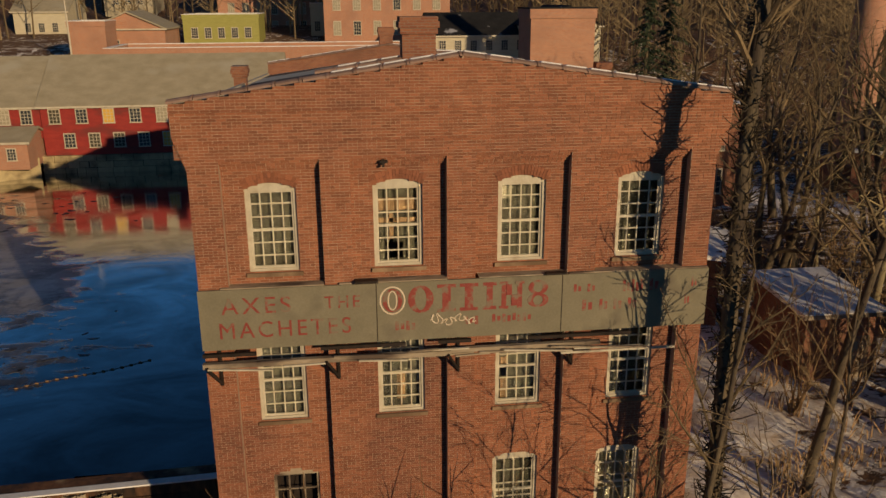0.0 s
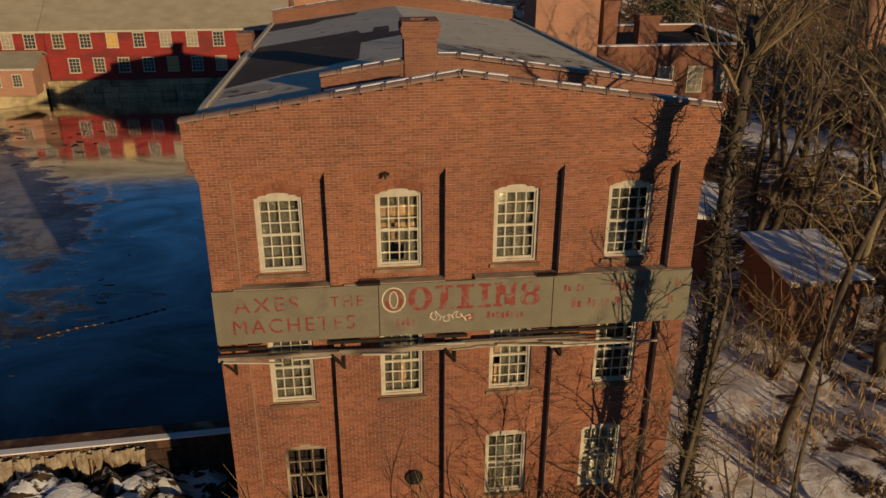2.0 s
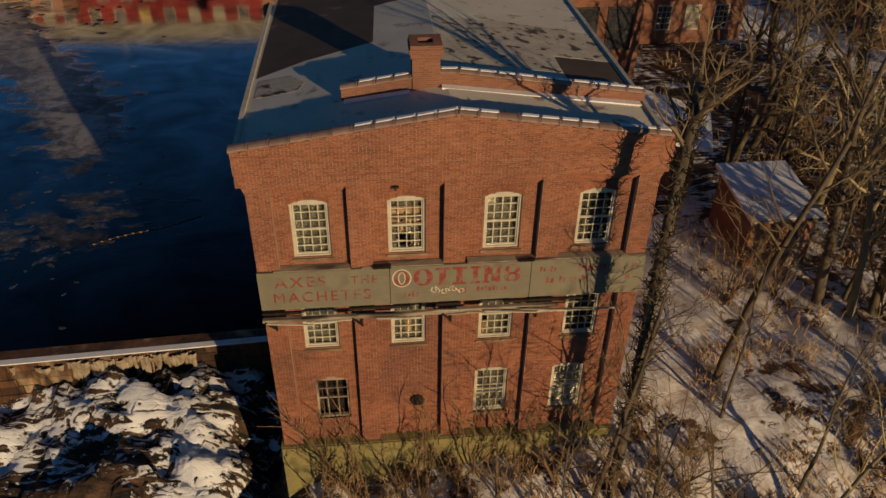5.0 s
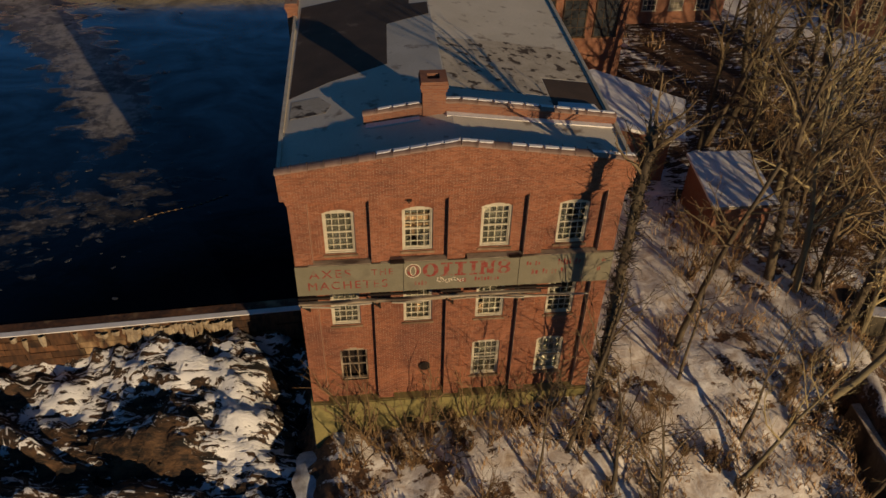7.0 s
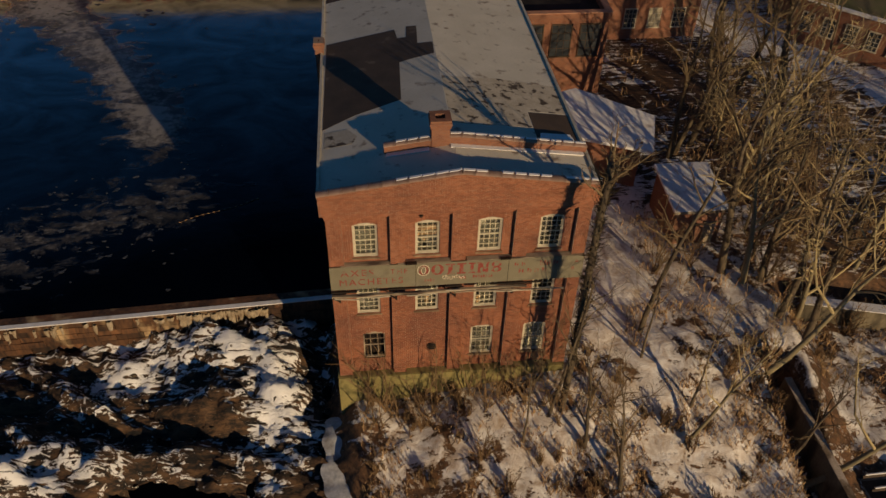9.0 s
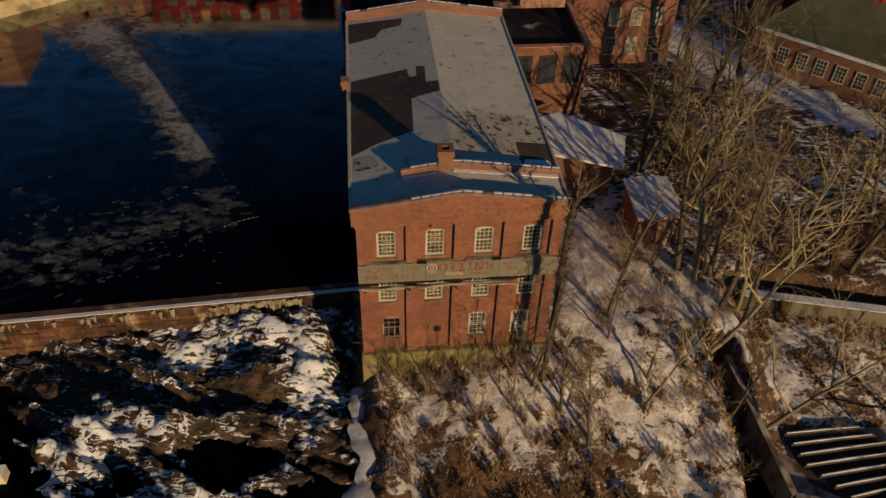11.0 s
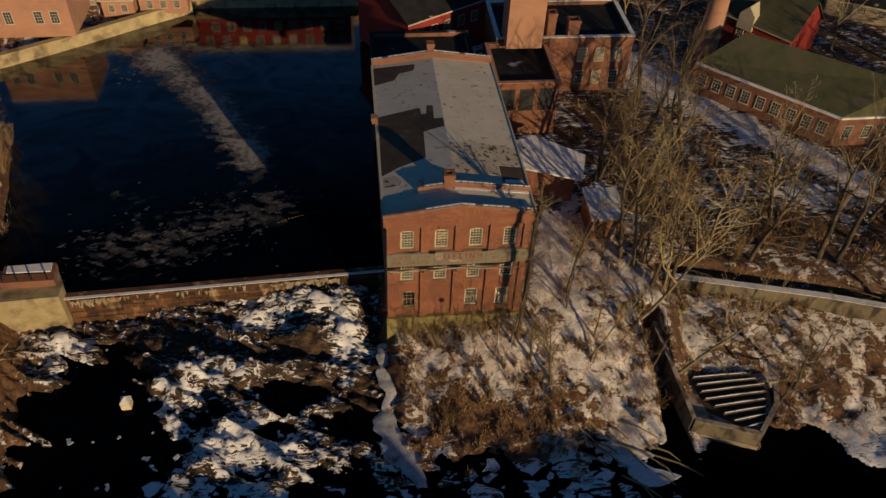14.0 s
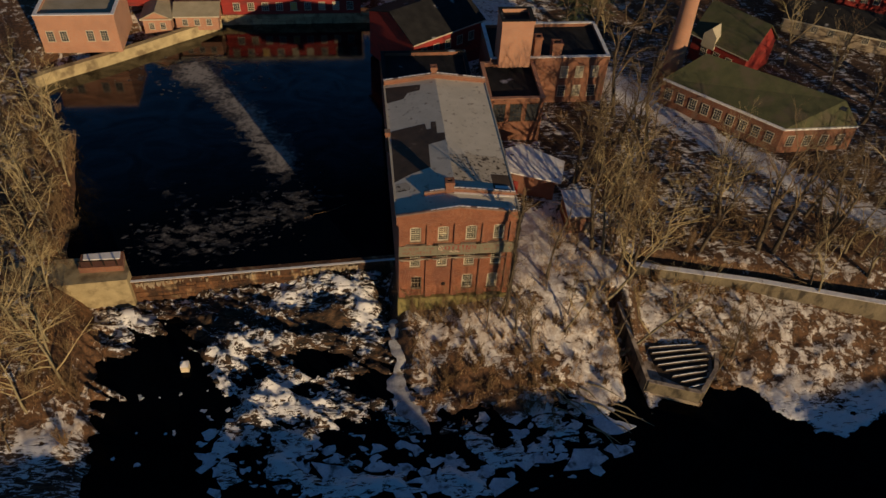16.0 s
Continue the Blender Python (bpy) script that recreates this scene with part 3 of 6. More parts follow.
below = smooth_step(-6, -8, GX) * (GY < dam_y(GX)) * smooth_step(1.0, 4.0, GX - shore_x(GY))
snow_at = snow_at + below * (-0.025 + 0.12 * np.clip(strata_at(GX, GY) * 0.9 + 0.5 * fbm(GX * 0.22, GY * 0.22, 81, 3), -0.8, 0.9))
snow_at = snow_at + below * (0.24 * np.clip(ice_ring(GX, GY), 0, 1) + 0.16 * bump_at(GX, GY, -22, -9.5, 5, 3.5, 1) + 0.12 * bump_at(GX, GY, -17, 4.2, 7, 2.6, 1) - 0.20 * bump_at(GX, GY, -17.3, -4.6, 2.6, 1.8, 1)
                             - 0.22 * bump_at(GX, GY, -9.6, -6.2, 1.8, 1.6, 1) - 0.12 * bump_at(GX, GY, -28.5, 0.6, 4, 2, 1))
snow_at = snow_at - 0.15 * smooth_step(1.0, -3.0, GX - shore_x(GY)) - 0.25 * smooth_step(80, 140, GY)
lane = np.abs((GX - 9.2) - np.clip(GY, 0, 40) * 0.12)
snow_at = snow_at + 0.22 * smooth_step(3.2, 1.5, lane) * smooth_step(-2, 3, GY) * smooth_step(15, 12, GY)
snow_at = snow_at - 0.14 * smooth_step(12, 15, GY) * smooth_step(6, 8, GX) * smooth_step(26, 22, GX) * smooth_step(50, 40, GY)
jam_snow = np.exp(-((GY + 15.5 + 4.0 * np.sin((GX + 27) / 41 * 3.14)) / 4.6) ** 2) * smooth_step(-30, -24, GX) * smooth_step(19, 13, GX)
snow_at = snow_at * (1 - 0.7 * np.clip(jam_snow, 0, 1)) + jam_snow * (0.13 + 0.34 * np.clip(ice_lumps(GX, GY), -0.5, 0.6))
for cx, cy, rx, ry, k in ((39, 15.2, 3.2, 1.5, 0.2), (49, 12, 4.5, 1.4, 0.2), (27, 23.5, 1.6, 2.6, 0.18), (37.5, -12.5, 2.0, 3.0, 0.16), (43.5, -15.5, 2.0, 1.5, 0.16), (54, 15.5, 6.0, 2.0, 0.2), (-42, -14, 3.5, 2.0, 0.3), (-36.5, -9.5, 1.4, 3.5, 0.2), (15.5, -11.5, 3.2, 1.8, 0.12), (31, 39, 4.0, 7.5, 0.30), (10, -3.5, 4, 2.5, 0.06), (3, -4, 4, 1.5, 0.06), (33, -4, 4, 3, 0.08),
                              (43, 14.5, 6.0, 2.2, 0.26), (18, 26, 6, 6, -0.18), (52, 6, 8, 5, -0.08), (36, 8, 8, 4, -0.05), (-40, -12, 2.5, 4, 0.2), (-26, 4, 4.5, 2.5, -0.16), (-24, 1, 3.4, 2, -0.14), (-34, -5, 3, 5, -0.2), (-36.3, 1.5, 1.8, 3.5, 0.24), (-30, 2.0, 4.0, 2.6, -0.16), (-32, -9, 4, 6, -0.25), (-10.4, 0.4, 2.0, 4.2, 0.16), (-17, 4.6, 3.6, 1.3, 0.16), (-20, 3.6, 2.2, 0.9, 0.14), (-16.2, 0.4, 2.8, 1.6, -0.2),
                              (-12.4, 0.8, 1.2, 1.2, -0.2), (-7.4, -5.6, 1.2, 1.8, -0.22), (-12.6, -3.6, 1.9, 2.0, -0.2), (-19, -9.6, 5.0, 2.2, 0.16), (-24, -4.2, 1.6, 2.6, 0.16), (0, -7.5, 3.6, 3.0, -0.10), (7, -6.5, 6, 2.6, -0.06), (3, -4.5, 3, 1.2, -0.05), (13.5, -2.5, 4, 3, 0.03), (3, -2.6, 5, 1.6, 0.03), (12, -13, 5, 2.4, 0.14),
                              (-14.2, 4.1, 0.8, 2.2, -0.18), (-12.3, 1.2, 0.9, 1.8, -0.18), (-15.4, 1.0, 2.4, 0.9, -0.16), (-12.5, -1.4, 1.8, 0.9, -0.14), (-17.5, 2.4, 2.5, 0.6, -0.12), (-20, 5.6, 2.5, 0.8, -0.1)):
    snow_at = snow_at + bump_at(GX, GY, cx, cy, rx, ry, k)
road = np.abs(GX * 0.75 + GY * 0.66 - 47.4)
snow_at = snow_at + 0.34 * smooth_step(2.6, 1.6, road) * smooth_step(24, 28, GX) * smooth_step(80, 60, GX)
# less snow in the east woods, standing in for tree shade
snow_at = snow_at - 0.09 * smooth_step(18, 24, GX) * smooth_step(5, 9, GY) * smooth_step(2.4, 3.4, road) * smooth_step(90, 60, GY)
snow_at = snow_at + 0.22 * smooth_step(5.0, 1.5, GY - shelf_y(GX)) * smooth_step(-1.5, 0.0, GY - shelf_y(GX)) * smooth_step(30, 33, GX)
rock_shade_at = smooth_step(-5.5, -7.0, GX) * smooth_step(1.0, 4.0, GX - shore_x(GY)) * (GY < dam_y(GX) + 0.5)
rock_shade_at = np.maximum(rock_shade_at, smooth_step(-12.0, -14.0, GY) * (GY > -40))
# east of the mill the rock's dark tone imitates shade under the trees
rock_shade_at = np.maximum(rock_shade_at, 0.75 * smooth_step(10, 15, GY) * smooth_step(6, 8, GX) * smooth_step(70, 55, GY))
rock_shade_at = np.maximum(rock_shade_at, 0.6 * smooth_step(3, 7, GY) * smooth_step(20, 24, GX) * smooth_step(70, 55, GY))
ground_mesh.attributes.new("rock", "FLOAT", "POINT").data.foreach_set("value", rock_shade_at.reshape(-1).astype(np.float32))
snow_at = snow_at + 0.10 * bump_at(GX, GY, -10.8, 1.2, 2.8, 4.6, 1.0) - 0.07 * smooth_step(20, 26, GX) * smooth_step(2, 6, GY) - 0.02 * smooth_step(24, 30, GX) * smooth_step(3, 0, GY) - 0.05 * smooth_step(44, 52, GX)
att = ground_mesh.attributes.new("snow", "FLOAT", "POINT")
att.data.foreach_set("value", snow_at.reshape(-1).astype(np.float32))
tagged(new("ground", ground_mesh), "snow-patched river bank, dark rocks and leaf litter", "ground", kind="structure")


def water_sheet(name, x0, x1, y0, y1, z, step, mat, label, ice_fn, keep):
    xs, ys = np.arange(x0, x1 + step / 2, step), np.arange(y0, y1 + step / 2, step)
    X, Y = np.meshgrid(xs, ys)
    i = np.arange(X.size).reshape(X.shape)
    q = np.stack([i[:-1, :-1], i[:-1, 1:], i[1:, 1:], i[1:, :-1]], -1).reshape(-1, 4)
    cx, cy = X.reshape(-1)[q].mean(1), Y.reshape(-1)[q].mean(1)
    q = q[keep(cx, cy)]
    me = bpy.data.meshes.new(name)
    me.from_pydata(np.stack([X, Y, np.full(X.shape, z)], -1).reshape(-1, 3).tolist(), [], q.tolist())
    me.materials.append(mat)
    at = me.attributes.new("ice", "FLOAT", "POINT")
    at.data.foreach_set("value", ice_fn(X, Y).reshape(-1).astype(np.float32))
    return tagged(new(name, me), label, "water", kind="structure")


def band(X, Y, pts, w):
    """How near the plan's points lie to a bent line, 1 on it."""
    best = np.full(X.shape, 1e9)
    for (ax, ay), (bx, by) in zip(pts[:-1], pts[1:]):
        dx, dy = bx - ax, by - ay
        s = np.clip(((X - ax) * dx + (Y - ay) * dy) / (dx * dx + dy * dy), 0, 1)
        best = np.minimum(best, np.hypot(X - ax - s * dx, Y - ay - s * dy))
    return np.exp(-(best / w) ** 2)


def pond_ice(X, Y):
    v = -0.10 + 0.52 * band(X, Y, [(-34, 48), (-30, 43), (-25.5, 37), (-22, 31), (-20.3, 26)], 3.3)
    v = v + 0.33 * band(X, Y, [(-33, 11.5), (-25, 14), (-18, 17.5)], 4.8) + 0.14 * band(X, Y, [(-36, 22), (-31, 19)], 1.6)
    v = v + 0.17 * band(X, Y, [(-42, 46), (-33, 50), (-26, 50)], 3.4) + 0.22 * band(X, Y, [(-7, 10), (-7, 15)], 1.0)
    v = v + 0.10 * band(X, Y, [(-21, 29), (-15, 35), (-10, 38), (-8, 36)], 1.3)
    return v


water_sheet("pond", -62, -5.9, 4.9, 67, POND_Z, 0.7, POND, "dark blue mill pond with thin drifting ice", pond_ice,
            lambda x, y: (y > dam_y(x) + 0.1))


def river_ice(X, Y):
    return np.full(X.shape, -0.25)


water_sheet("river", -400, 400, -500, 6, RIVER_Z, 5.0, RIVER, "black river water below the dam", river_ice, lambda x, y: np.abs(x) < 390)

# a line of floats across the pond, before the dam
float_line = thing("float_line", "line of small pale floats on the pond", "float line", at=(0, 0, POND_Z))
ball = bmesh.new()
bmesh.ops.create_icosphere(ball, subdivisions=2, radius=0.045)
ball_mesh = bpy.data.meshes.new("pond_float")
ball.to_mesh(ball_mesh)
ball.free()
ball_mesh.materials.append(WARM_WOOD)
FA, FB = Vector((-16.8, 14.9, 0.03)), Vector((-11.8, 17.0, 0.03))
for k in range(15):
    fp = FA.lerp(FB, k / 14)
    fl_ob = part("pond_float", ball_mesh, None, float_line)
    fl_ob.location, fl_ob.scale = fp + Vector((0, 0.10 * math.sin(k * 0.5), 0)), (2.0, 0.9, 0.8)
part("rope", Mesh().tube([FA.lerp(FB, k / 14) + Vector((0, 0.10 * math.sin(k * 0.5), -0.01)) for k in range(15)], [0.012] * 15, 4), TIMBER_DARK, float_line)

# ---- the brick mill ----
mill = thing("mill_building", "tall red brick mill with arched windows and a painted sign board", "building")
HALF, COURSE, BRICK_L, JOINT = 6.1, 0.0677, 0.215, 0.010
BASE_Z, FRIEZE_Z = -8.09, 2.98
MILL_LEN = 25.9
PIL = [(-6.1, -5.42), (-3.23, -2.55), (-0.36, 0.32), (2.566, 3.25), (5.467, 6.1)]
BAYS = [(-5.42, -3.23), (-2.55, -0.36), (0.32, 2.566), (3.25, 5.467)]
REC = 0.24


def fall(y):
    """The eaves and the ridge drop a little towards the far end."""
    return 0.05 * max(y - 3.3, 0.0)


def gable_z(x):
    return 5.14 - abs(x) * 0.1462


# openings: x from, x to, sill, spring, crown
OPEN = []
for (a, b), off in zip(BAYS, (-0.04, -0.02, 0.02, 0.02)):
    c = (a + b) / 2 + off
    OPEN.append((c - 0.575, c + 0.575, 0.28, 2.26, 2.40))
MIDS = [(a, b, -3.58, -1.50, -1.40) for a, b, *_ in OPEN[:4]]
LOWS = [(-4.76, -3.62, -7.05, -5.15, -5.0), (0.85, 2.04, -7.2, -5.1, -4.95), (3.64, 4.82, -7.2, -5.1, -4.95)]
OPEN += MIDS + LOWS


def opening_span(o, z):
    """The opening's reach in x at the height z, with its flat arch."""
    a, b, z0, zs, zc = o
    if z < z0 or z > zc:
        return None
    if z <= zs:
        return a, b
    w, h = (b - a) / 2, zc - zs
    r = (w * w + h * h) / (2 * h)
    k = math.sqrt(max(r * r - (z - (zc - r)) ** 2, 0))
    return (a + b) / 2 - k, (a + b) / 2 + k


def cut(spans, hole):
    out = []
    for a, b, y in spans:
        if hole[1] <= a or hole[0] >= b:
            out.append((a, b, y))
            continue
        if hole[0] > a:
            out.append((a, hole[0], y))
        if hole[1] < b:
            out.append((hole[1], b, y))
    return out


def front_spans(z):
    """Stretches of wall at a height: x from, x to, and the face's y."""
    if z > FRIEZE_Z:
        reach = HALF + 0.25 * min(max((z - 2.75) / 0.75, 0), 1)
        if z > 4.20:
            reach = min(reach, max((5.14 - z) / 0.1462, 0.02))
        step = -0.03 * (z > 3.35) - 0.03 * (z > 4.0)
        return [(-reach, reach, step)]
    y = REC if z < 2.70 else REC * (FRIEZE_Z - z) / 0.28
    side = HALF + 0.25 * max((z - 2.75) / 0.75, 0)
    spans = [(max(a, -HALF), b, 0.0) for a, b in PIL] + [(a, b, y) for a, b in BAYS]
    spans = [(-side if a <= -HALF else a, side if b >= HALF else b, y) for a, b, y in spans]
    for o in OPEN:
        s = opening_span(o, z)
        if s:
            spans = cut(spans, s)
    return spans


rng = random.Random(4)
joined, back, singles = Mesh(), Mesh(), []
row, z = 0, BASE_Z
while z < 5.14:
    zc = z + COURSE / 2
    for a, b, y in front_spans(zc):
        if b - a < 0.02:
            continue
        back.add([(a, y + 0.008, z), (b, y + 0.008, z), (b, y + 0.008, z + COURSE), (a, y + 0.008, z + COURSE)], [(0, 1, 2, 3)])
        for e in (a, b):       # reveals and the sides of the pilasters
            back.add([(e, y + 0.008, z), (e, y + 0.008, z + COURSE), (e, 0.62, z + COURSE), (e, 0.62, z)], [(0, 1, 2, 3)])
        x = math.floor(a / BRICK_L) * BRICK_L - (BRICK_L / 2 if row % 2 else 0)
        header = row % 7 == 6
        ln = BRICK_L / 2 if header else BRICK_L
        while x < b:
            xa, xb = max(x + JOINT / 2, a), min(x + ln - JOINT / 2, b)
            if xb - xa > 0.02:
                dz = y - rng.uniform(-0.002, 0.004)
                full = abs((xb - xa) - (BRICK_L - JOINT)) < 1e-6
                if full and 3.62 < zc < 4.05 and -4.4 < xa < 4.4 and len(singles) < 290:
                    singles.append((xa, dz, z + JOINT / 2))
                else:
                    z0, z1 = z + JOINT / 2, z + COURSE - JOINT / 2
                    joined.add([(xa, dz, z0), (xb, dz, z0), (xb, dz, z1), (xa, dz, z1), (xa, y + 0.013, z0), (xb, y + 0.013, z0), (xb, y + 0.013, z1), (xa, y + 0.013, z1)],
                               [(0, 1, 2, 3), (1, 5, 6, 2), (4, 0, 3, 7), (3, 2, 6, 7), (4, 5, 1, 0)])
            x += ln
    z += COURSE
    row += 1
front_wall = part("front_wall", back, MORTAR, mill, "red brick front wall with pilasters")
part("brickwork", joined, BRICK, front_wall, kind="stuff")

# side and back walls, corbelled at the eaves
for sx in (-1, 1):
    shell = Mesh()
    for ya, yb in ((0.62, 3.3), (3.3, MILL_LEN)):
        for inner, outer, za, zb in ((0.4, 0.0, None, 3.1), (0.4, 0.12, 3.1, 3.35), (0.4, 0.25, 3.35, 3.73)):
            xa, xb = sorted((sx * (HALF - inner), sx * (HALF + outer)))
            shell.slab([(xa, ya), (xb, ya), (xb, yb), (xa, yb)], BASE_Z - 2.6 if za is None else (lambda x, y, k=za: k - fall(y)), lambda x, y, k=zb: k - fall(y))
    part("side_wall", shell, BRICK_FAR, mill)
part("back_wall", Mesh().box(-HALF + 0.4, HALF - 0.4, MILL_LEN - 0.4, MILL_LEN, BASE_Z - 2.6, 2.6), BRICK_FAR, mill)
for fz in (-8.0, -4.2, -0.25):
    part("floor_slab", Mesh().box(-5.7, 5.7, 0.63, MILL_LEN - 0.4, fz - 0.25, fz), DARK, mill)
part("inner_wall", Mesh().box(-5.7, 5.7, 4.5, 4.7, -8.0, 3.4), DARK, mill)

# gable parapet's back and coping
par = Mesh()
par.prism([(-6.35, 3.0), (6.35, 3.0), (6.35, 4.18), (0, 5.10), (-6.35, 4.18)], 0.05, 0.34)
part("parapet", par, BRICK_FAR, mill)


def coping(parent, xa, xb, y0, y1, top, size, snow_from):
    """A row of half-round cap tiles along a sloping wall top, with snow left on some."""
    n = max(1, round(abs(xb - xa) / size))
    cap = Mesh()
    half = (y1 - y0) / 2
    prof = [(half * math.cos(w), 0.085 * math.sin(w)) for w in [math.pi * k / 6 for k in range(7)]]
    vs = [(x, p[0] * s, p[1] * s + 0.0) for x, s in ((0.0, 1.0), (size - 0.07, 1.0), (size - 0.07, 1.14), (size - 0.01, 1.14)) for p in prof]
    fs = [(r * 7 + i, r * 7 + i + 1, (r + 1) * 7 + i + 1, (r + 1) * 7 + i) for r in range(3) for i in range(6)] + [tuple(range(7)), tuple(range(27, 20, -1))]
    me = cap.add(vs, fs).data("coping_tile", TILE)
    for i in range(n):
        x = xa + (xb - xa) * i / n
        x2 = xa + (xb - xa) * (i + 1) / n
        z0, z1 = top(x), top(x2)
        ob = part("coping_tile", me, None, parent)
        ob.location = (x, (y0 + y1) / 2, z0)
        ob.rotation_euler = (rng.uniform(-0.02, 0.02), -math.atan2(z1 - z0, x2 - x), 0)
        if x2 > snow_from and rng.random() < 0.85:
            s = Mesh()
            k = rng.uniform(0.92, 1.0)
            m = Matrix.Translation((0.02, 0, 0.075))
            s.add([tuple(m @ Vector(p)) for p in [(0, -half * 0.18, 0), (size * k, -half * 0.12, 0), (size * k, half * 0.8, 0.0), (0, half * 0.8, 0.0),
                                                   (0.04, -half * 0.05, 0.03), (size * k - 0.05, 0.0, 0.035), (size * k - 0.05, half * 0.5, 0.03), (0.04, half * 0.5, 0.03)]],
                  [(0, 1, 5, 4), (1, 2, 6, 5), (2, 3, 7, 6), (3, 0, 4, 7), (4, 5, 6, 7)])
            part("snow_cap", s, SNOW, ob, "strip of old snow")


coping(mill, -6.38, 0.0, -0.09, 0.36, lambda x: gable_z(x) + 0.02, 0.58, -3.2)
coping(mill, 0.0, 6.38, -0.09, 0.36, lambda x: gable_z(x) + 0.02, 0.58, 0.2)

# the roof: two low slopes, with patches of later roofing


def roof_z(x, y=0.0):
    return 4.62 - abs(x) * 0.135 - fall(y)


roof = Mesh()
for ya, yb in ((0.34, 3.3), (3.3, MILL_LEN - 0.3)):
    for xa, xb in ((-6.33, 0.0), (0.0, 6.33)):
        roof.slab([(xa, ya), (xb, ya), (xb, yb), (xa, yb)], lambda x, y: roof_z(x, y) - 0.22, roof_z)
roof_ob = part("roof", roof, ROOF_GREY, mill, "low grey roofing felt with brown patches")


def patch(name, outline, mat, lift=0.006, label=""):
    """A sheet of roofing on one slope."""
    m = Mesh().slab(outline, lambda x, y: roof_z(x, y) + 0.001, lambda x, y: roof_z(x, y) + lift)
    return part(name, m, mat, roof_ob, label)


patch("roofing_patch", [(-6.2, 5.9), (-4.6, 6.9), (-2.2, 7.8), (-2.05, 11.9), (-1.4, 12.1), (-0.08, 12.4), (-0.05, 13.8), (-0.9, 13.9), (-0.8, 16.2), (-1.4, 16.3), (-1.5, 14.9), (-2.0, 14.9), (-2.1, 16.1), (-6.1, 15.4)], ROOF_BROWN, 0.008, "dark brown roofing patch")
patch("roofing_patch", [(-6.2, 21.4), (-4.2, 21.9), (-3.6, 23.1), (-2.1, 23.4), (-1.9, 24.6), (-6.2, 24.9)], ROOF_BROWN, 0.008, "dark brown roofing patch")
patch("roofing_sheet", [(-6.1, 4.2), (-4.75, 4.3), (-4.5, 4.9), (-5.0, 5.7), (-6.1, 5.6)], ROOF_WORN, 0.009)
patch("roofing_sheet", [(0.05, 4.9), (4.1, 5.0), (4.1, 6.6), (6.2, 6.6), (6.2, 9.5), (3.0, 9.9), (0.05, 9.7)], ROOF_WORN, 0.007, "worn speckled roofing")
patch("roofing_sheet", [(4.15, 3.9), (6.2, 3.9), (6.2, 6.5), (4.15, 6.5)], ROOF_BROWN, 0.007)
patch("snow_patch", [(4.3, 4.0), (6.0, 4.05), (5.9, 4.55), (4.4, 4.5)], SNOW, 0.03, "snow left on the roof")
for sx in (-1, 1):
    for ya, yb in ((0.4, 3.3), (3.3, MILL_LEN - 0.4)):
        part("eave_edge", Mesh().slab([(sx * 6.35 - 0.07, ya), (sx * 6.35 + 0.07, ya), (sx * 6.35 + 0.07, yb), (sx * 6.35 - 0.07, yb)], lambda x, y: 3.74 - fall(y), lambda x, y: 3.86 - fall(y)), WHITE, mill, "pale metal eave edge")

# second parapet across the roof, with the chimney
fire = Mesh()
fire.prism([(-3.28, 4.0), (-1.09, 4.3), (-1.09, gable_z(1.09) - 0.05), (-3.28, 4.52)], 3.0, 3.32)
fire.prism([(-0.24, 4.3), (6.34, 3.5), (6.34, 4.08), (-0.24, gable_z(0.24) - 0.07)], 3.0, 3.32)
fire_wall = part("fire_wall", fire, BRICK_FAR, mill, "low brick fire wall across the roof")
coping(mill, -3.30, -1.09, 2.95, 3.37, lambda x: gable_z(x) - 0.1, 0.55, -2.4)
coping(mill, -0.24, 6.36, 2.95, 3.37, lambda x: gable_z(x) - 0.1, 0.6, 0.3)
edge = Mesh().slab([(-0.2, 2.72), (6.2, 2.75), (6.2, 2.99), (-0.2, 2.99)], lambda x, y: roof_z(x), lambda x, y: roof_z(x) + 0.06)
part("snow_strip", edge, SNOW, fire_wall, "strip of snow along the wall's foot")
edge = Mesh().slab([(-3.2, 2.7), (-1.2, 2.72), (-1.2, 2.99), (-3.2, 2.99)], lambda x, y: roof_z(x), lambda x, y: roof_z(x) + 0.05)
part("snow_strip", edge, SNOW, fire_wall)


def chimney(x0, x1, y0, y1, z0, z1, parent):
    m = Mesh().box(x0, x1, y0, y1, z0, z1 - 0.42)
    body = part("chimney", m, BRICK_FAR, parent, "square brick chimney")
    c = Mesh()
    c.box(x0 - 0.05, x1 + 0.05, y0 - 0.05, y1 + 0.05, z1 - 0.42, z1 - 0.27).box(x0 - 0.09, x1 + 0.09, y0 - 0.09, y1 + 0.09, z1 - 0.27, z1 - 0.12)
    t = 0.2
    for a in ((x0 - 0.06, x1 + 0.06, y0 - 0.06, y0 + t), (x0 - 0.06, x1 + 0.06, y1 - t, y1 + 0.06), (x0 - 0.06, x0 + t, y0 + t, y1 - t), (x1 - t, x1 + 0.06, y0 + t, y1 - t)):
        c.box(*a, z1 - 0.12, z1)
    part("chimney_cap", c, BRICK_FAR, body)
    part("flue", Mesh().box(x0 + t, x1 - t, y0 + t, y1 - t, z1 - 0.3, z1 - 0.1), IRON, body)


chimney(-1.09, -0.24, 2.95, 3.75, 4.0, 5.93, mill)
chimney(-6.72, -6.25, 14.3, 14.9, 1.2, 3.95, mill)

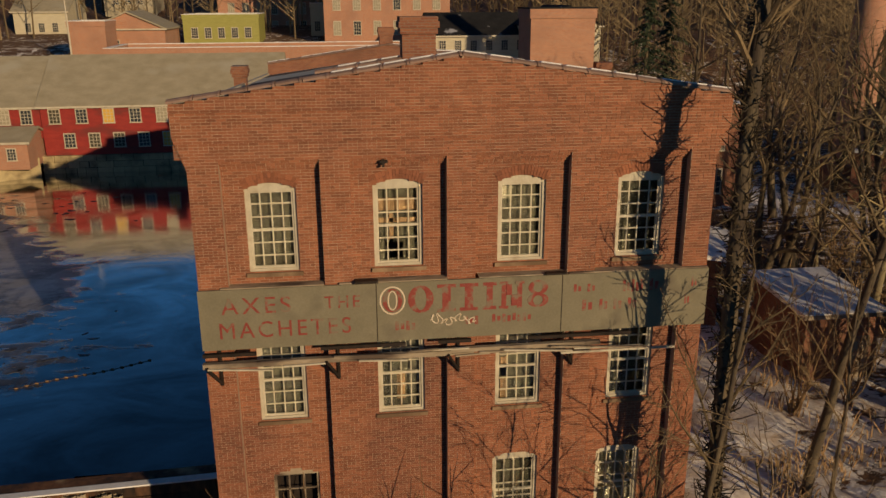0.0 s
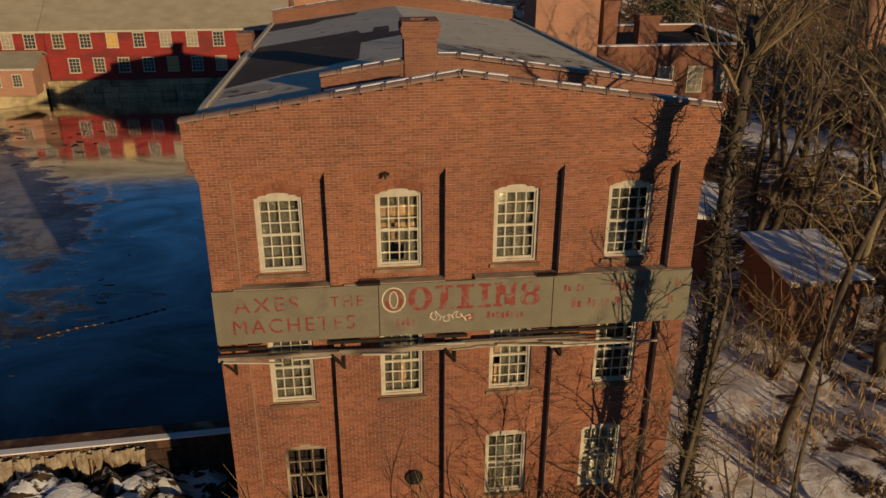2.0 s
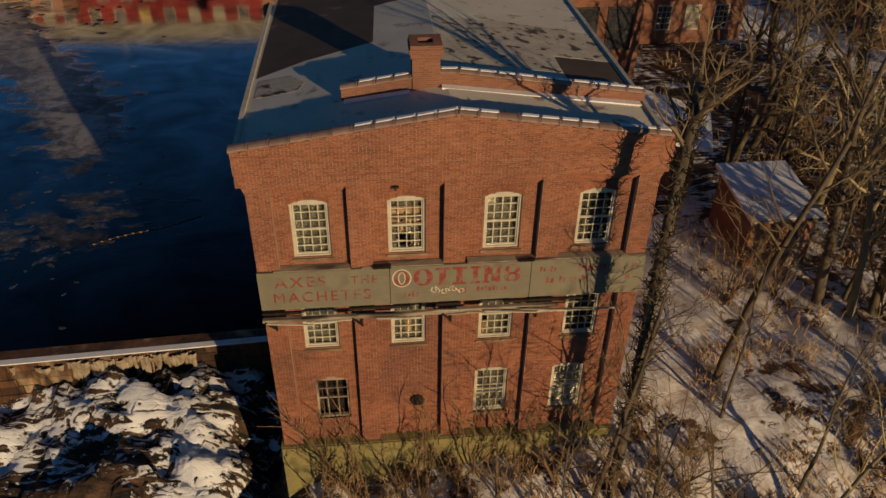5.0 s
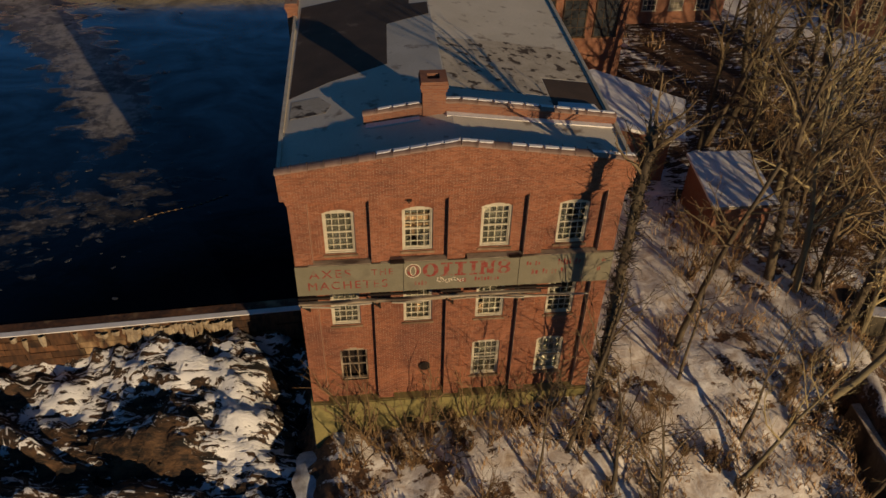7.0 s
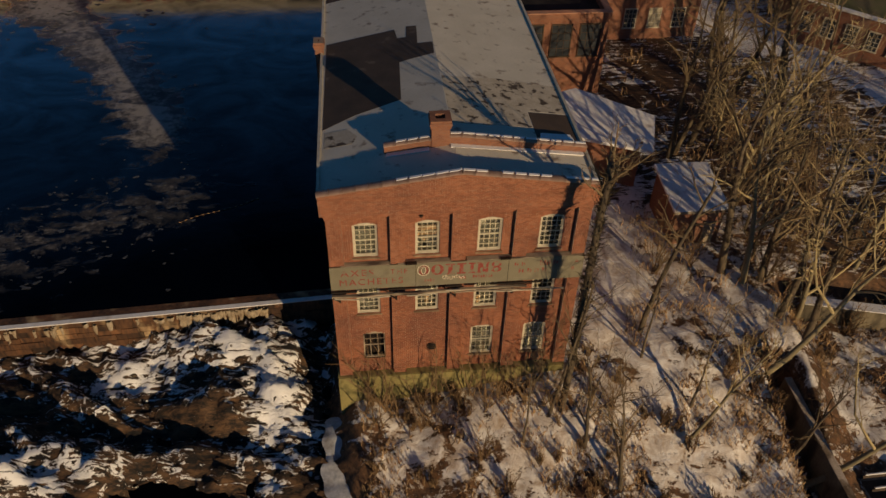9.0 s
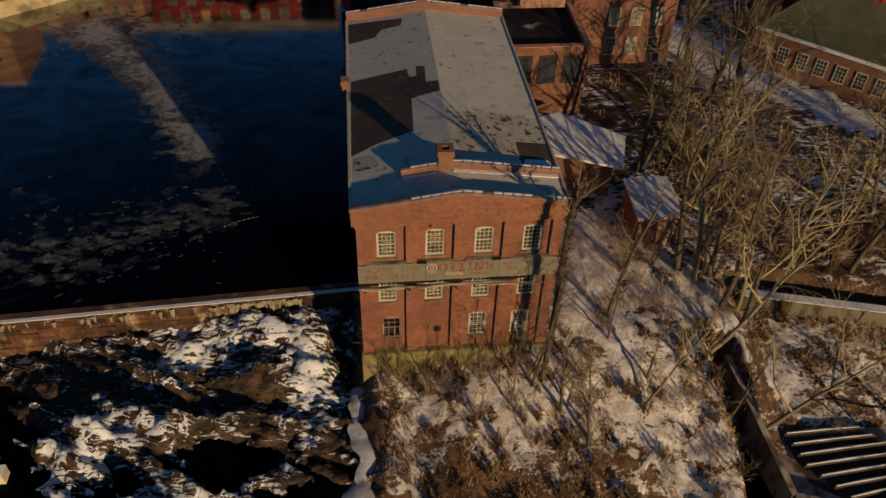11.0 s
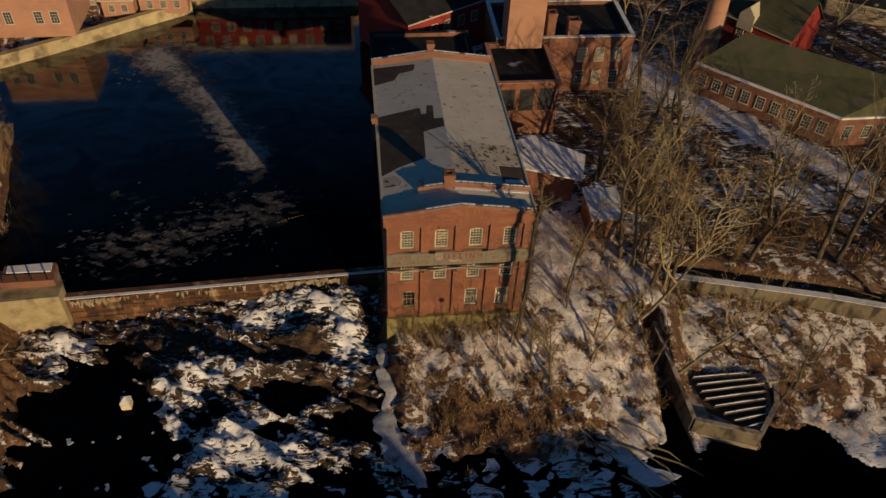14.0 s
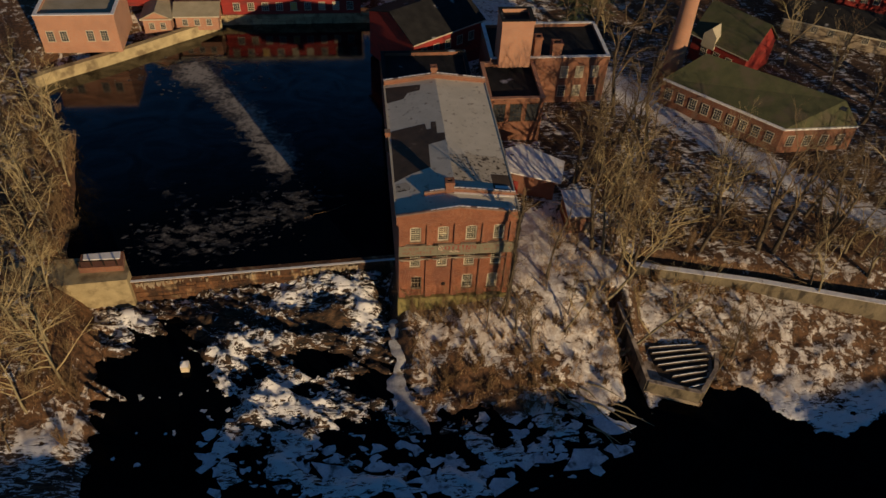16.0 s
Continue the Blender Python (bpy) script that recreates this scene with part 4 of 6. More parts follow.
# far gable
gab = Mesh().prism([(-6.33, 1.9), (6.33, 1.9), (6.33, 3.2), (0, 4.1), (-6.33, 3.2)], MILL_LEN - 0.3, MILL_LEN + 0.1)
part("far_parapet", gab, BRICK_FAR, mill)
coping(mill, -6.36, 0, MILL_LEN - 0.36, MILL_LEN + 0.16, lambda x: 4.12 - abs(x) * 0.142, 0.6, -7)
coping(mill, 0, 6.36, MILL_LEN - 0.36, MILL_LEN + 0.16, lambda x: 4.12 - abs(x) * 0.142, 0.6, -7)
chimney(-0.5, 0.2, MILL_LEN - 0.2, MILL_LEN + 0.5, 3.0, 5.0, mill)

# foundation
fnd = Mesh()
fnd.box(-6.22, 6.12, -0.12, 0.62, -11.4, BASE_Z)
part("foundation", fnd, MOSSY, mill, "mossy stone foundation")
for i in range(15):
    x0 = -6.2 + i * 0.82
    b = Mesh().box(x0 + 0.01, x0 + 0.80, -0.19, -0.13, BASE_Z - 0.40, BASE_Z - 0.02)
    part("foundation_stone", b, MOSSY, mill)


def sash_window(o, rows, cols, parent, arched=True, blind=None, sash_shift=0.0):
    """A timber sash window in its opening: frame, sill, glazing bars and panes."""
    a, b, z0, zs, zc = o
    y = REC + 0.13
    win = new("window")
    win.parent = parent
    tagged(win, "cream-painted timber sash window with small panes")
    f = Mesh()
    t = 0.075
    f.box(a, a + t, y - 0.06, y + 0.1, z0, zs - 0.06).box(b - t, b, y - 0.06, y + 0.1, z0, zs - 0.06)
    f.box(a + t, b - t, y - 0.06, y + 0.1, z0, z0 + 0.07)
    n = 10
    arc = [(lambda s: (s[0], s[1]))((a + (b - a) * k / n, zs + (zc - zs) * (1 - ((k / n - 0.5) * 2) ** 2))) for k in range(n + 1)]
    f.prism([(a, zs - 0.06)] + arc + [(b, zs - 0.06)] if arched else [(a, zs - 0.12), (a, zc), (b, zc), (b, zs - 0.12)], y - 0.06, y + 0.1)
    part("window_frame", f, WHITE, win)
    if arched:
        fill = Mesh()
        for k in range(n):
            (p0, q0), (p1, q1) = arc[k], arc[k + 1]
            fill.prism([(p0, q0), (p1, q1), (p1, zc + 0.07), (p0, zc + 0.07)], REC + 0.016, REC + 0.066)
        part("arch_bricks", fill, BRICK, win)
    # added backing; its tone stands in for the dusty interior behind the panes
    part("dusty_backing", Mesh().box(a + t, b - t, y + 0.14, y + 0.16, z0 + 0.07, zs - 0.1), DIRTY, win)
    s = Mesh().box(a - 0.07, b + 0.07, REC - 0.06, y - 0.06, z0 - 0.10, z0 - 0.005)
    part("window_sill", s, STONE, win, "stone window sill")
    xa, xb, za, zb = a + t, b - t, z0 + 0.07, zs - 0.06
    bars = Mesh()
    mid = za + (zb - za) * 0.5 + sash_shift
    bars.box(xa, xb, y - 0.03, y + 0.03, mid - 0.03, mid + 0.03)
    bars.box(xa, xa + 0.045, y - 0.02, y + 0.03, za, zb).box(xb - 0.045, xb, y - 0.02, y + 0.03, za, zb)
    bars.box(xa, xb, y - 0.021, y + 0.03, za, za + 0.055).box(xa, xb, y - 0.021, y + 0.03, zb - 0.05, zb)
    for i in range(1, cols):
        x = xa + (xb - xa) * i / cols
        bars.box(x - 0.014, x + 0.014, y - 0.012, y + 0.02, za, zb)
    for i in range(1, rows):
        zz = za + (zb - za) * i / rows
        if abs(zz - mid) > 0.1:
            bars.box(xa, xb, y - 0.013, y + 0.021, zz - 0.014, zz + 0.014)
    part("sash", bars, WHITE, win)
    for i in range(cols):
        for j in range(rows):
            x0, x1 = xa + (xb - xa) * i / cols, xa + (xb - xa) * (i + 1) / cols
            q0, q1 = za + (zb - za) * j / rows, za + (zb - za) * (j + 1) / rows
            p = Mesh().box(x0 + 0.005, x1 - 0.005, y + 0.002, y + 0.006, q0 + 0.005, q1 - 0.005)
            ob = part("pane", p, GLASS, win)
            ob.visible_shadow = False
    if blind:
        for (u0, u1, v0, v1, mt) in blind:
            p = Mesh().box(xa + (xb - xa) * u0, xa + (xb - xa) * u1, y + 0.10, y + 0.12, za + (zb - za) * v0, za + (zb - za) * v1)
            part("blind", p, mt, win)
    return win


BL = [[(0.0, 1.0, 0.33, 0.62, DIRTY), (0.5, 1.0, 0.62, 0.84, DIRTY)],
      [(0.0, 1.0, 0.68, 0.84, WARM_WOOD), (0.0, 1.0, 0.52, 0.58, WARM_WOOD), (0.2, 0.62, 0.04, 0.26, WARM_WOOD), (0.3, 0.4, 0.26, 0.66, WARM_WOOD), (0, 1, 0, 0.3, DIRTY)],
      [(0.0, 1.0, 0.0, 0.36, DIRTY), (0.0, 1.0, 0.55, 0.78, DIRTY), (0.0, 0.3, 0.78, 1.0, CLOTH)],
      [],
      [(0.1, 1.0, 0.35, 0.52, DIRTY), (0, 1, 0.68, 0.84, DIRTY)], [(0, 1, 0.5, 0.68, DIRTY), (0.4, 0.6, 0.1, 0.5, WARM_WOOD)], [(0, 0.8, 0.33, 0.5, DIRTY), (0.1, 0.25, 0.0, 0.6, WARM_WOOD), (0, 1, 0.8, 1, DIRTY)], [(0, 0.4, 0.3, 0.5, DIRTY)]]
for i, o in enumerate(OPEN[:8]):
    sash_window(o, 6, 4, mill, True, BL[i])
sash_window(OPEN[9], 5, 4, mill, True, [(0, 1, 0, 0.9, DIRTY)])
sash_window(OPEN[10], 5, 4, mill, True, [(0, 1, 0, 1, CLOTH)])
# broken opening and the round vent beside it; black panels stand in for shade inside
a, b, z0, zs, zc = OPEN[8]
brk = Mesh().box(a, a + 0.07, 0.30, 0.42, z0, zs).box(b - 0.07, b, 0.30, 0.42, z0, zs).box(a, b, 0.28, 0.44, zs - 0.02, zc + 0.02).box(a, b, 0.30, 0.42, z0, z0 + 0.08)
for k in (0.33, 0.66):
    brk.box(a + (b - a) * k - 0.02, a + (b - a) * k + 0.02, 0.32, 0.36, z0, zs)
brk.box(a, b, 0.32, 0.36, -6.1, -6.04).box(a, b, 0.32, 0.36, -5.62, -5.59)
part("broken_window_frame", brk, TIMBER, mill, "empty broken window frame")
part("opening_shade", Mesh().box(a, b, 0.60, 0.62, z0, zc), IRON, mill)
vent = Mesh()
ring = [(0.2 * math.cos(w), 0.2 * math.sin(w)) for w in [2 * math.pi * k / 16 for k in range(16)]]
vent.prism([(-1.2 + x, -6.35 + z) for x, z in ring], REC - 0.05, REC + 0.02)
part("round_vent", vent, IRON, mill, "round iron-rimmed vent, its shaded hole a black disc")
rim = Mesh()
rim.tube([Vector((-1.2 + x * 1.12, REC - 0.04, -6.35 + z * 1.12)) for x, z in ring + ring[:1]], [0.04] * 17, 6)
part("vent_rim", rim, IRON, mill)
lamp = Mesh().box(-1.82, -1.77, 0.02, 0.24, 2.88, 2.91).box(-1.88, -1.70, -0.02, 0.10, 2.82, 2.88).box(-1.83, -1.77, 0.0, 0.08, 2.73, 2.82)
part("lamp_bracket", lamp, IRON, mill, "small iron lamp bracket")

# brick arches over the windows
for o in OPEN[:4]:
    a, b, z0, zs, zc = o
    w, h = (b - a) / 2, zc - zs
    r = (w * w + h * h) / (2 * h)
    half = math.asin(w / r)
    n = 17
    vous = Mesh()
    for ringk in range(2):
        ra, rb = r + 0.005 + ringk * 0.115, r + 0.115 + ringk * 0.115
        for k in range(n):
            t0, t1 = -half + 2 * half * (k + 0.06) / n, -half + 2 * half * (k + 0.94) / n
            o2 = [((a + b) / 2 + q * math.sin(t), zc - r + q * math.cos(t)) for q, t in ((ra, t0), (ra, t1), (rb, t1), (rb, t0))]
            vous.prism(o2, REC - 0.012, REC + 0.02)
    part("window_arch", vous, BRICK, front_wall, kind="stuff")

# ---- sign board with its writing ----
sign = part("sign_board", Mesh().box(-6.12, 6.12, -0.11, -0.05, -1.475, 0.0), SIGN, mill, "weathered grey-green sign board with faded red letters")
for xa in (-2.06, 2.42):
    part("board_seam", Mesh().box(xa, xa + 0.02, -0.114, -0.108, -1.47, -0.01), IRON, sign)


def lettering(text, x0, x1, z0, z1, mat, parent, y=-0.112, name="lettering"):
    """Words in the built-in font, fitted to a width and a height."""
    cu = bpy.data.curves.new(name, "FONT")
    cu.body, cu.size, cu.extrude, cu.offset = text, 1.0, 0.003, 0.0
    cu.space_character = 1.25
    ob = bpy.data.objects.new(name, cu)
    scene.collection.objects.link(ob)
    me = bpy.data.meshes.new_from_object(ob)
    bpy.data.objects.remove(ob)
    me.materials.clear()
    me.materials.append(mat)
    co = np.zeros(len(me.vertices) * 3, np.float32)
    me.vertices.foreach_get("co", co)
    co = co.reshape(-1, 3)
    lo, hi = co.min(0), co.max(0)
    out = np.empty_like(co)
    out[:, 0] = x0 + (co[:, 0] - lo[0]) / (hi[0] - lo[0]) * (x1 - x0)
    out[:, 2] = z0 + (co[:, 1] - lo[1]) / (hi[1] - lo[1]) * (z1 - z0)
    out[:, 1] = y - (co[:, 2] - lo[2])
    me.vertices.foreach_set("co", out.reshape(-1))
    me.update()
    return part(name, me, mat, parent)


lettering("AXES", -5.62, -4.04, -0.60, -0.20, RED_PAINT, sign)
lettering("THE", -3.26, -2.44, -0.56, -0.26, RED_PAINT, sign)
lettering("MACHETES", -5.69, -2.67, -1.20, -0.80, RED_PAINT, sign)


def block_glyph(x0, w, z0, h, mat, bars, y=-0.114):
    """A plain painted shape the size of one large letter: heavy strokes with no lettering."""
    m = Mesh()
    for i, (u0, u1, v0, v1) in enumerate(bars):
        m.box(x0 + w * u0, x0 + w * u1, y - 0.002 * i, -0.1095, z0 + h * v0, z0 + h * v1)
    return part("painted_shape", m, mat, sign)


def painted_ring(cx, cz, rx, rz, tx, tz, mat, label="", y=-0.116):
    """A plain oval ring, thicker at its sides than at its top."""
    n = 28
    m = Mesh()
    o = [(cx + rx * math.cos(2 * math.pi * i / n), cz + rz * math.sin(2 * math.pi * i / n)) for i in range(n)]
    q = [(cx + (rx - tx) * math.cos(2 * math.pi * i / n), cz + (rz - tz) * math.sin(2 * math.pi * i / n)) for i in range(n)]
    for i in range(n):
        j = (i + 1) % n
        m.prism([o[i], o[j], q[j], q[i]], y, -0.1095)
    return part("painted_ring", m, mat, sign, label)


BIG_Z, BIG_H = -0.79, 0.69
stem_bars = [(0.28, 0.72, 0.0, 1.0), (0.02, 0.98, 0.0, 0.12), (0.02, 0.98, 0.88, 1.0)]
painted_ring(-1.675, BIG_Z + BIG_H / 2, 0.305, BIG_H / 2 + 0.01, 0.035, 0.03, PALE_PAINT, "pale outline of a painted shape")
painted_ring(-1.675, BIG_Z + BIG_H / 2, 0.235, BIG_H / 2 - 0.05, 0.10, 0.035, RED_PAINT)
painted_ring(-1.675, BIG_Z + BIG_H / 2, 0.115, BIG_H / 2 - 0.10, 0.03, 0.025, PALE_PAINT, "pale outline of a painted shape")
painted_ring(-1.005, BIG_Z + BIG_H / 2, 0.305, BIG_H / 2, 0.17, 0.07, RED_PAINT)
for x0, w in ((-0.62, 0.46), (-0.08, 0.46), (0.48, 0.34)):
    block_glyph(x0, w, BIG_Z, BIG_H, RED_PAINT, stem_bars)
block_glyph(0.89, 0.60, BIG_Z, BIG_H, RED_PAINT, [(0.08, 0.28, 0.0, 1.0), (0.72, 0.92, 0.0, 1.0), (0.0, 0.36, 0.9, 1.0), (0.64, 1.0, 0.9, 1.0), (0.0, 0.36, 0.0, 0.1), (0.28, 0.5, 0.5, 0.9), (0.48, 0.72, 0.1, 0.5)])
painted_ring(1.835, BIG_Z + BIG_H * 0.73, 0.24, BIG_H * 0.27, 0.13, 0.06, RED_PAINT)
painted_ring(1.835, BIG_Z + BIG_H * 0.26, 0.26, BIG_H * 0.26, 0.14, 0.06, RED_PAINT, y=-0.119)
# words too faded to read: bars of their size
for x0, x1, z0, h in ((-1.62, -1.1, -1.2, 0.22), (0.05, 0.42, -1.14, 0.2), (0.72, 1.72, -1.12, 0.2), (2.72, 2.94, -0.46, 0.2), (3.06, 3.28, -0.46, 0.2), (3.95, 4.5, -0.5, 0.3), (4.62, 4.9, -0.5, 0.3), (5.7, 5.86, -0.45, 0.25),
                        (2.95, 3.25, -0.95, 0.28), (3.38, 3.62, -0.95, 0.28), (3.74, 3.98, -0.95, 0.28), (4.1, 4.36, -0.95, 0.28), (5.55, 5.7, -0.9, 0.25)):
    n = max(2, round((x1 - x0) / 0.12))
    for i in range(n):
        xa = x0 + (x1 - x0) * i / n
        part("faded_bar", Mesh().box(xa, xa + (x1 - x0) / n * 0.62, -0.114, -0.1095, z0 + 0.02 * math.sin(i * 2), z0 + h * (0.75 + 0.25 * (i % 2 == 0))), RED_PAINT, sign)
scr = Mesh()
pts = [Vector((-0.78 + 1.1 * i / 60 + 0.05 * math.sin(i * 1.05), -0.118, -1.0 + 0.09 * math.sin(i * 0.72) * (1.5 if i < 12 else 0.9) + 0.06 * math.sin(i * 0.21))) for i in range(61)]
scr.tube(pts, [0.016] * 61, 4)
part("chalk_scrawl", scr, PALE_PAINT, sign, "pale unreadable scrawl")
# the broken ledge over the sign and the wreck of a canopy below it
for a, b in ((-5.6, -3.25), (-2.9, -0.36), (0.4, 2.56), (2.6, 6.1)):
    part("ledge_board", Mesh().box(a, b, -0.09, 0.20, 0.005, 0.035), TIMBER, mill)
part("ledge_iron", Mesh().box(-2.55, -2.0, -0.2, 0.0, 0.03, 0.09), IRON, mill)
part("ledge_iron", Mesh().box(2.0, 2.5, -0.18, -0.02, 0.03, 0.07), IRON, mill)
canopy = part("canopy_beam", Mesh().box(-6.12, -0.3, -0.30, -0.16, -1.86, -1.74).box(-0.3, 3.4, -0.28, -0.15, -1.80, -1.70), TIMBER, mill, "weathered broken canopy beam")
rngc = random.Random(9)
for i in range(16):
    x = -6.0 + i * 0.58
    L = rngc.uniform(0.7, 2.4)
    mtx = Matrix.Translation((x, rngc.uniform(-0.42, -0.2), -1.72 + rngc.uniform(-0.16, 0.05))) @ Matrix.Rotation(rngc.uniform(-0.05, 0.05), 4, "Y") @ Matrix.Rotation(rngc.uniform(-0.06, 0.06), 4, "Z")
    part("splintered_board", Mesh().box(0, L, -0.03, 0.03, -0.015, 0.02, mtx), TIMBER if i % 3 else WHITE, canopy)
part("pale_rail", Mesh().box(2.4, 5.3, -0.34, -0.29, -1.97, -1.92), WHITE, canopy)
for a, b, q in ((-6.12, -4.9, -1.62), (-3.4, -1.4, -1.58), (-0.6, 0.2, -1.58), (1.6, 4.2, -1.60)):
    part("iron_rail", Mesh().box(a, b, -0.2, -0.12, q, q + 0.08), IRON, canopy)
for x in (-5.75, -3.0, -0.1, 2.75):
    m = Mesh()
    m.tube([Vector((x, -0.05, -2.35)), Vector((x - 0.28, -0.34, -1.82))], [0.04, 0.04], 5)
    m.tube([Vector((x, -0.05, -1.5)), Vector((x, -0.05, -2.4))], [0.04, 0.04], 5)
    part("iron_bracket", m, IRON, canopy)

# single bricks of the frieze
one = Mesh()
bl, bh = BRICK_L - JOINT, COURSE - JOINT
one.add([(0, 0, 0), (bl, 0, 0), (bl, 0, bh), (0, 0, bh), (0, 0.018, 0), (bl, 0.018, 0), (bl, 0.018, bh), (0, 0.018, bh)], [(0, 1, 2, 3), (1, 5, 6, 2), (4, 0, 3, 7), (3, 2, 6, 7), (4, 5, 1, 0)])
one_me = one.data("brick", BRICK_PIECE)
for x, y, zz in singles:
    part("brick", one_me, None, front_wall).location = (x, y, zz)

# ---- the dam ----
dam = thing("dam", "old stone mill dam with snow on its crest and icicles", "dam")
core = Mesh().slab([(-36.3, dam_y(-36.3) - 0.45), (-5.9, dam_y(-5.9) - 0.45), (-5.9, dam_y(-5.9) + 0.3), (-36.3, dam_y(-36.3) + 0.3)], -14, POND_Z + 0.02)
part("dam_core", core, DAM_STONE, dam)
crest = Mesh().slab([(-36.3, dam_y(-36.3) - 0.58), (-5.95, dam_y(-5.95) - 0.58), (-5.95, dam_y(-5.95) - 0.27), (-36.3, dam_y(-36.3) - 0.27)], POND_Z - 0.02, POND_Z + 0.035)
part("snowy_crest", crest, SNOW, dam, "snow-covered dam crest")
rng = random.Random(11)
z = POND_Z - 0.04
while z > -12.4:
    h = rng.uniform(0.36, 0.5)
    x = -36.2 + rng.uniform(0, 0.5)
    while x < -6.2:
        L = rng.uniform(0.9, 1.7)
        x1 = min(x + L, -6.0)
        d = 0.52 + rng.uniform(-0.05, 0.07)
        st = Mesh().slab([(x + 0.02, dam_y(x) - d), (x1 - 0.02, dam_y(x1) - d), (x1 - 0.02, dam_y(x1) - 0.4), (x + 0.02, dam_y(x) - 0.4)], z - h + 0.02, z)
        part("dam_stone", st, DAM_STONE, dam)
        x += L
    z -= h
ice = Mesh()
for i in range(420):
    x = rng.uniform(-36, -10.5)
    dens = 0.06 + 0.6 * math.exp(-((x + 14.0) / 2.6) ** 2) + 0.45 * math.exp(-((x + 34) / 2.0) ** 2) + 0.35 * math.exp(-((x + 25) / 1.2) ** 2)
    if rng.random() > dens:
        continue
    L, w = rng.uniform(0.25, 1.5) * (0.5 + 0.8 * dens), rng.uniform(0.05, 0.22)
    y = dam_y(x) - 0.60 - rng.uniform(0, 0.07)
    p = Vector((x, y, POND_Z - 0.03 - rng.uniform(0, 0.25)))
    ice.tube([p, p + Vector((rng.gauss(0, 0.02), -0.04, -L * 0.4)), p + Vector((rng.gauss(0, 0.05), -0.07, -L * 0.8)), p + Vector((rng.gauss(0, 0.08), -0.08, -L))], [w, w * rng.uniform(0.7, 1.1), w * rng.uniform(0.3, 0.7), 0.012], 6)
part("icicle_fringe", ice, ICICLE, dam, "yellowish icicles", kind="stuff")
# abutment on the west bank
abut = thing("abutment", "yellow stone dam abutment with a rusty gate frame", "wall")
part("stonework", Mesh().slab([(-52, 3.6), (-36.2, 4.7), (-36.2, 6.3), (-37.2, 8.6), (-52, 8.0)], -13.5, -8.1), BANK_STONE, abut)
part("stone_cap", Mesh().slab([(-41.5, 6.0), (-36.7, 6.1), (-37.0, 8.4), (-41.6, 8.2)], -8.1, -7.3), BRICK_FAR, abut)
part("snow_cover", Mesh().slab([(-41.2, 7.2), (-37.2, 7.2), (-37.3, 8.3), (-41.3, 8.1)], -7.3, -7.18), SNOW, abut)
fr = Mesh()
for x in (-41.3, -40.0, -38.7, -37.3):
    fr.box(x - 0.06, x + 0.06, 6.2, 6.32, -7.3, -6.4)
fr.box(-41.4, -37.2, 6.2, 6.32, -6.5, -6.4)
part("gate_frame", fr, IRON, abut, "rusty gate frame")

# ---- ice below the dam ----


def floe(x, y, r, seed, z=RIVER_Z, thick=0.10, stretch=1.0, turn=0.0):
    """A broken ice plate with a ragged edge."""
    q = random.Random(seed)
    n = 6 + seed % 4
    pts = []
    k = r
    for i in range(n):
        t = 2 * math.pi * (i + q.uniform(-0.3, 0.3)) / n
        k = r * q.uniform(0.3, 0.55) if q.random() < 0.22 else r * q.uniform(0.6, 1.35)
        px, py = k * math.cos(t) * stretch, k * math.sin(t)
        pts.append((x + px * math.cos(turn) - py * math.sin(turn), y + px * math.sin(turn) + py * math.cos(turn)))
    return Mesh().slab(pts, z - 0.05, z + thick)


rng = random.Random(21)
fl = Mesh()
for i in range(210):
    s = rng.random()
    cx, cy = -27 + 43 * s, -13.5 - 5.5 * math.sin(math.pi * s) + rng.gauss(0, 2.2)
    m = floe(cx, cy, rng.choice((0.12, 0.18, 0.25, 0.35, 0.5, 0.7)), i, RIVER_Z + rng.uniform(-0.03, 0.06), rng.uniform(0.04, 0.14), rng.uniform(1, 2.2), rng.uniform(-0.6, 0.6))
    fl.add(m.v, m.f)
for i in range(16):
    cx, cy = rng.gauss(-31, 3), rng.gauss(-8, 6)
    m = floe(cx, cy, rng.choice((0.12, 0.2, 0.35)), i + 900, RIVER_Z, 0.06)
    fl.add(m.v, m.f)
solid("ice_floes", fl, ICE, "broken grey-white ice plates jammed on dark water", "ice", kind="stuff")
big = [(-13.5, -18.8, 1.6, 2.0), (11.2, -18.8, 1.5, 1.6), (6.6, -18.3, 1.2, 1.8), (15.6, -14.8, 1.2, 1.6), (-3.5, -20.6, 0.9, 1.8), (2.5, -21.0, 0.8, 2.0)]
for i, (x, y, r, s) in enumerate(big):
    solid("ice_plate", floe(x, y, r, 60 + i, RIVER_Z, 0.16, s, (i % 3 - 1) * 0.2), ICE, "large broken plate of grey river ice", "ice", "ice plates on the river")
stream = Mesh()
line0 = [(-6.6, 0.2), (-6.5, -1.6), (-6.3, -3.4), (-6.0, -5.2), (-6.6, -7.0), (-6.9, -8.6), (-6.1, -10.2), (-5.0, -12.4), (-4.2, -14.6)]
wid0 = [0.5, 0.85, 1.0, 0.85, 0.8, 1.0, 1.35, 1.2, 0.5]
ts = np.linspace(0, 8, 97)
line = [(float(np.interp(t, range(9), [p[0] for p in line0])) + 0.14 * math.sin(t * 2.6), float(np.interp(t, range(9), [p[1] for p in line0]))) for t in ts]
wid = [float(np.interp(t, range(9), wid0)) * (1 + 0.20 * math.sin(t * 3.1) + 0.10 * math.sin(t * 7.7)) for t in ts]
vs, fs = [], []
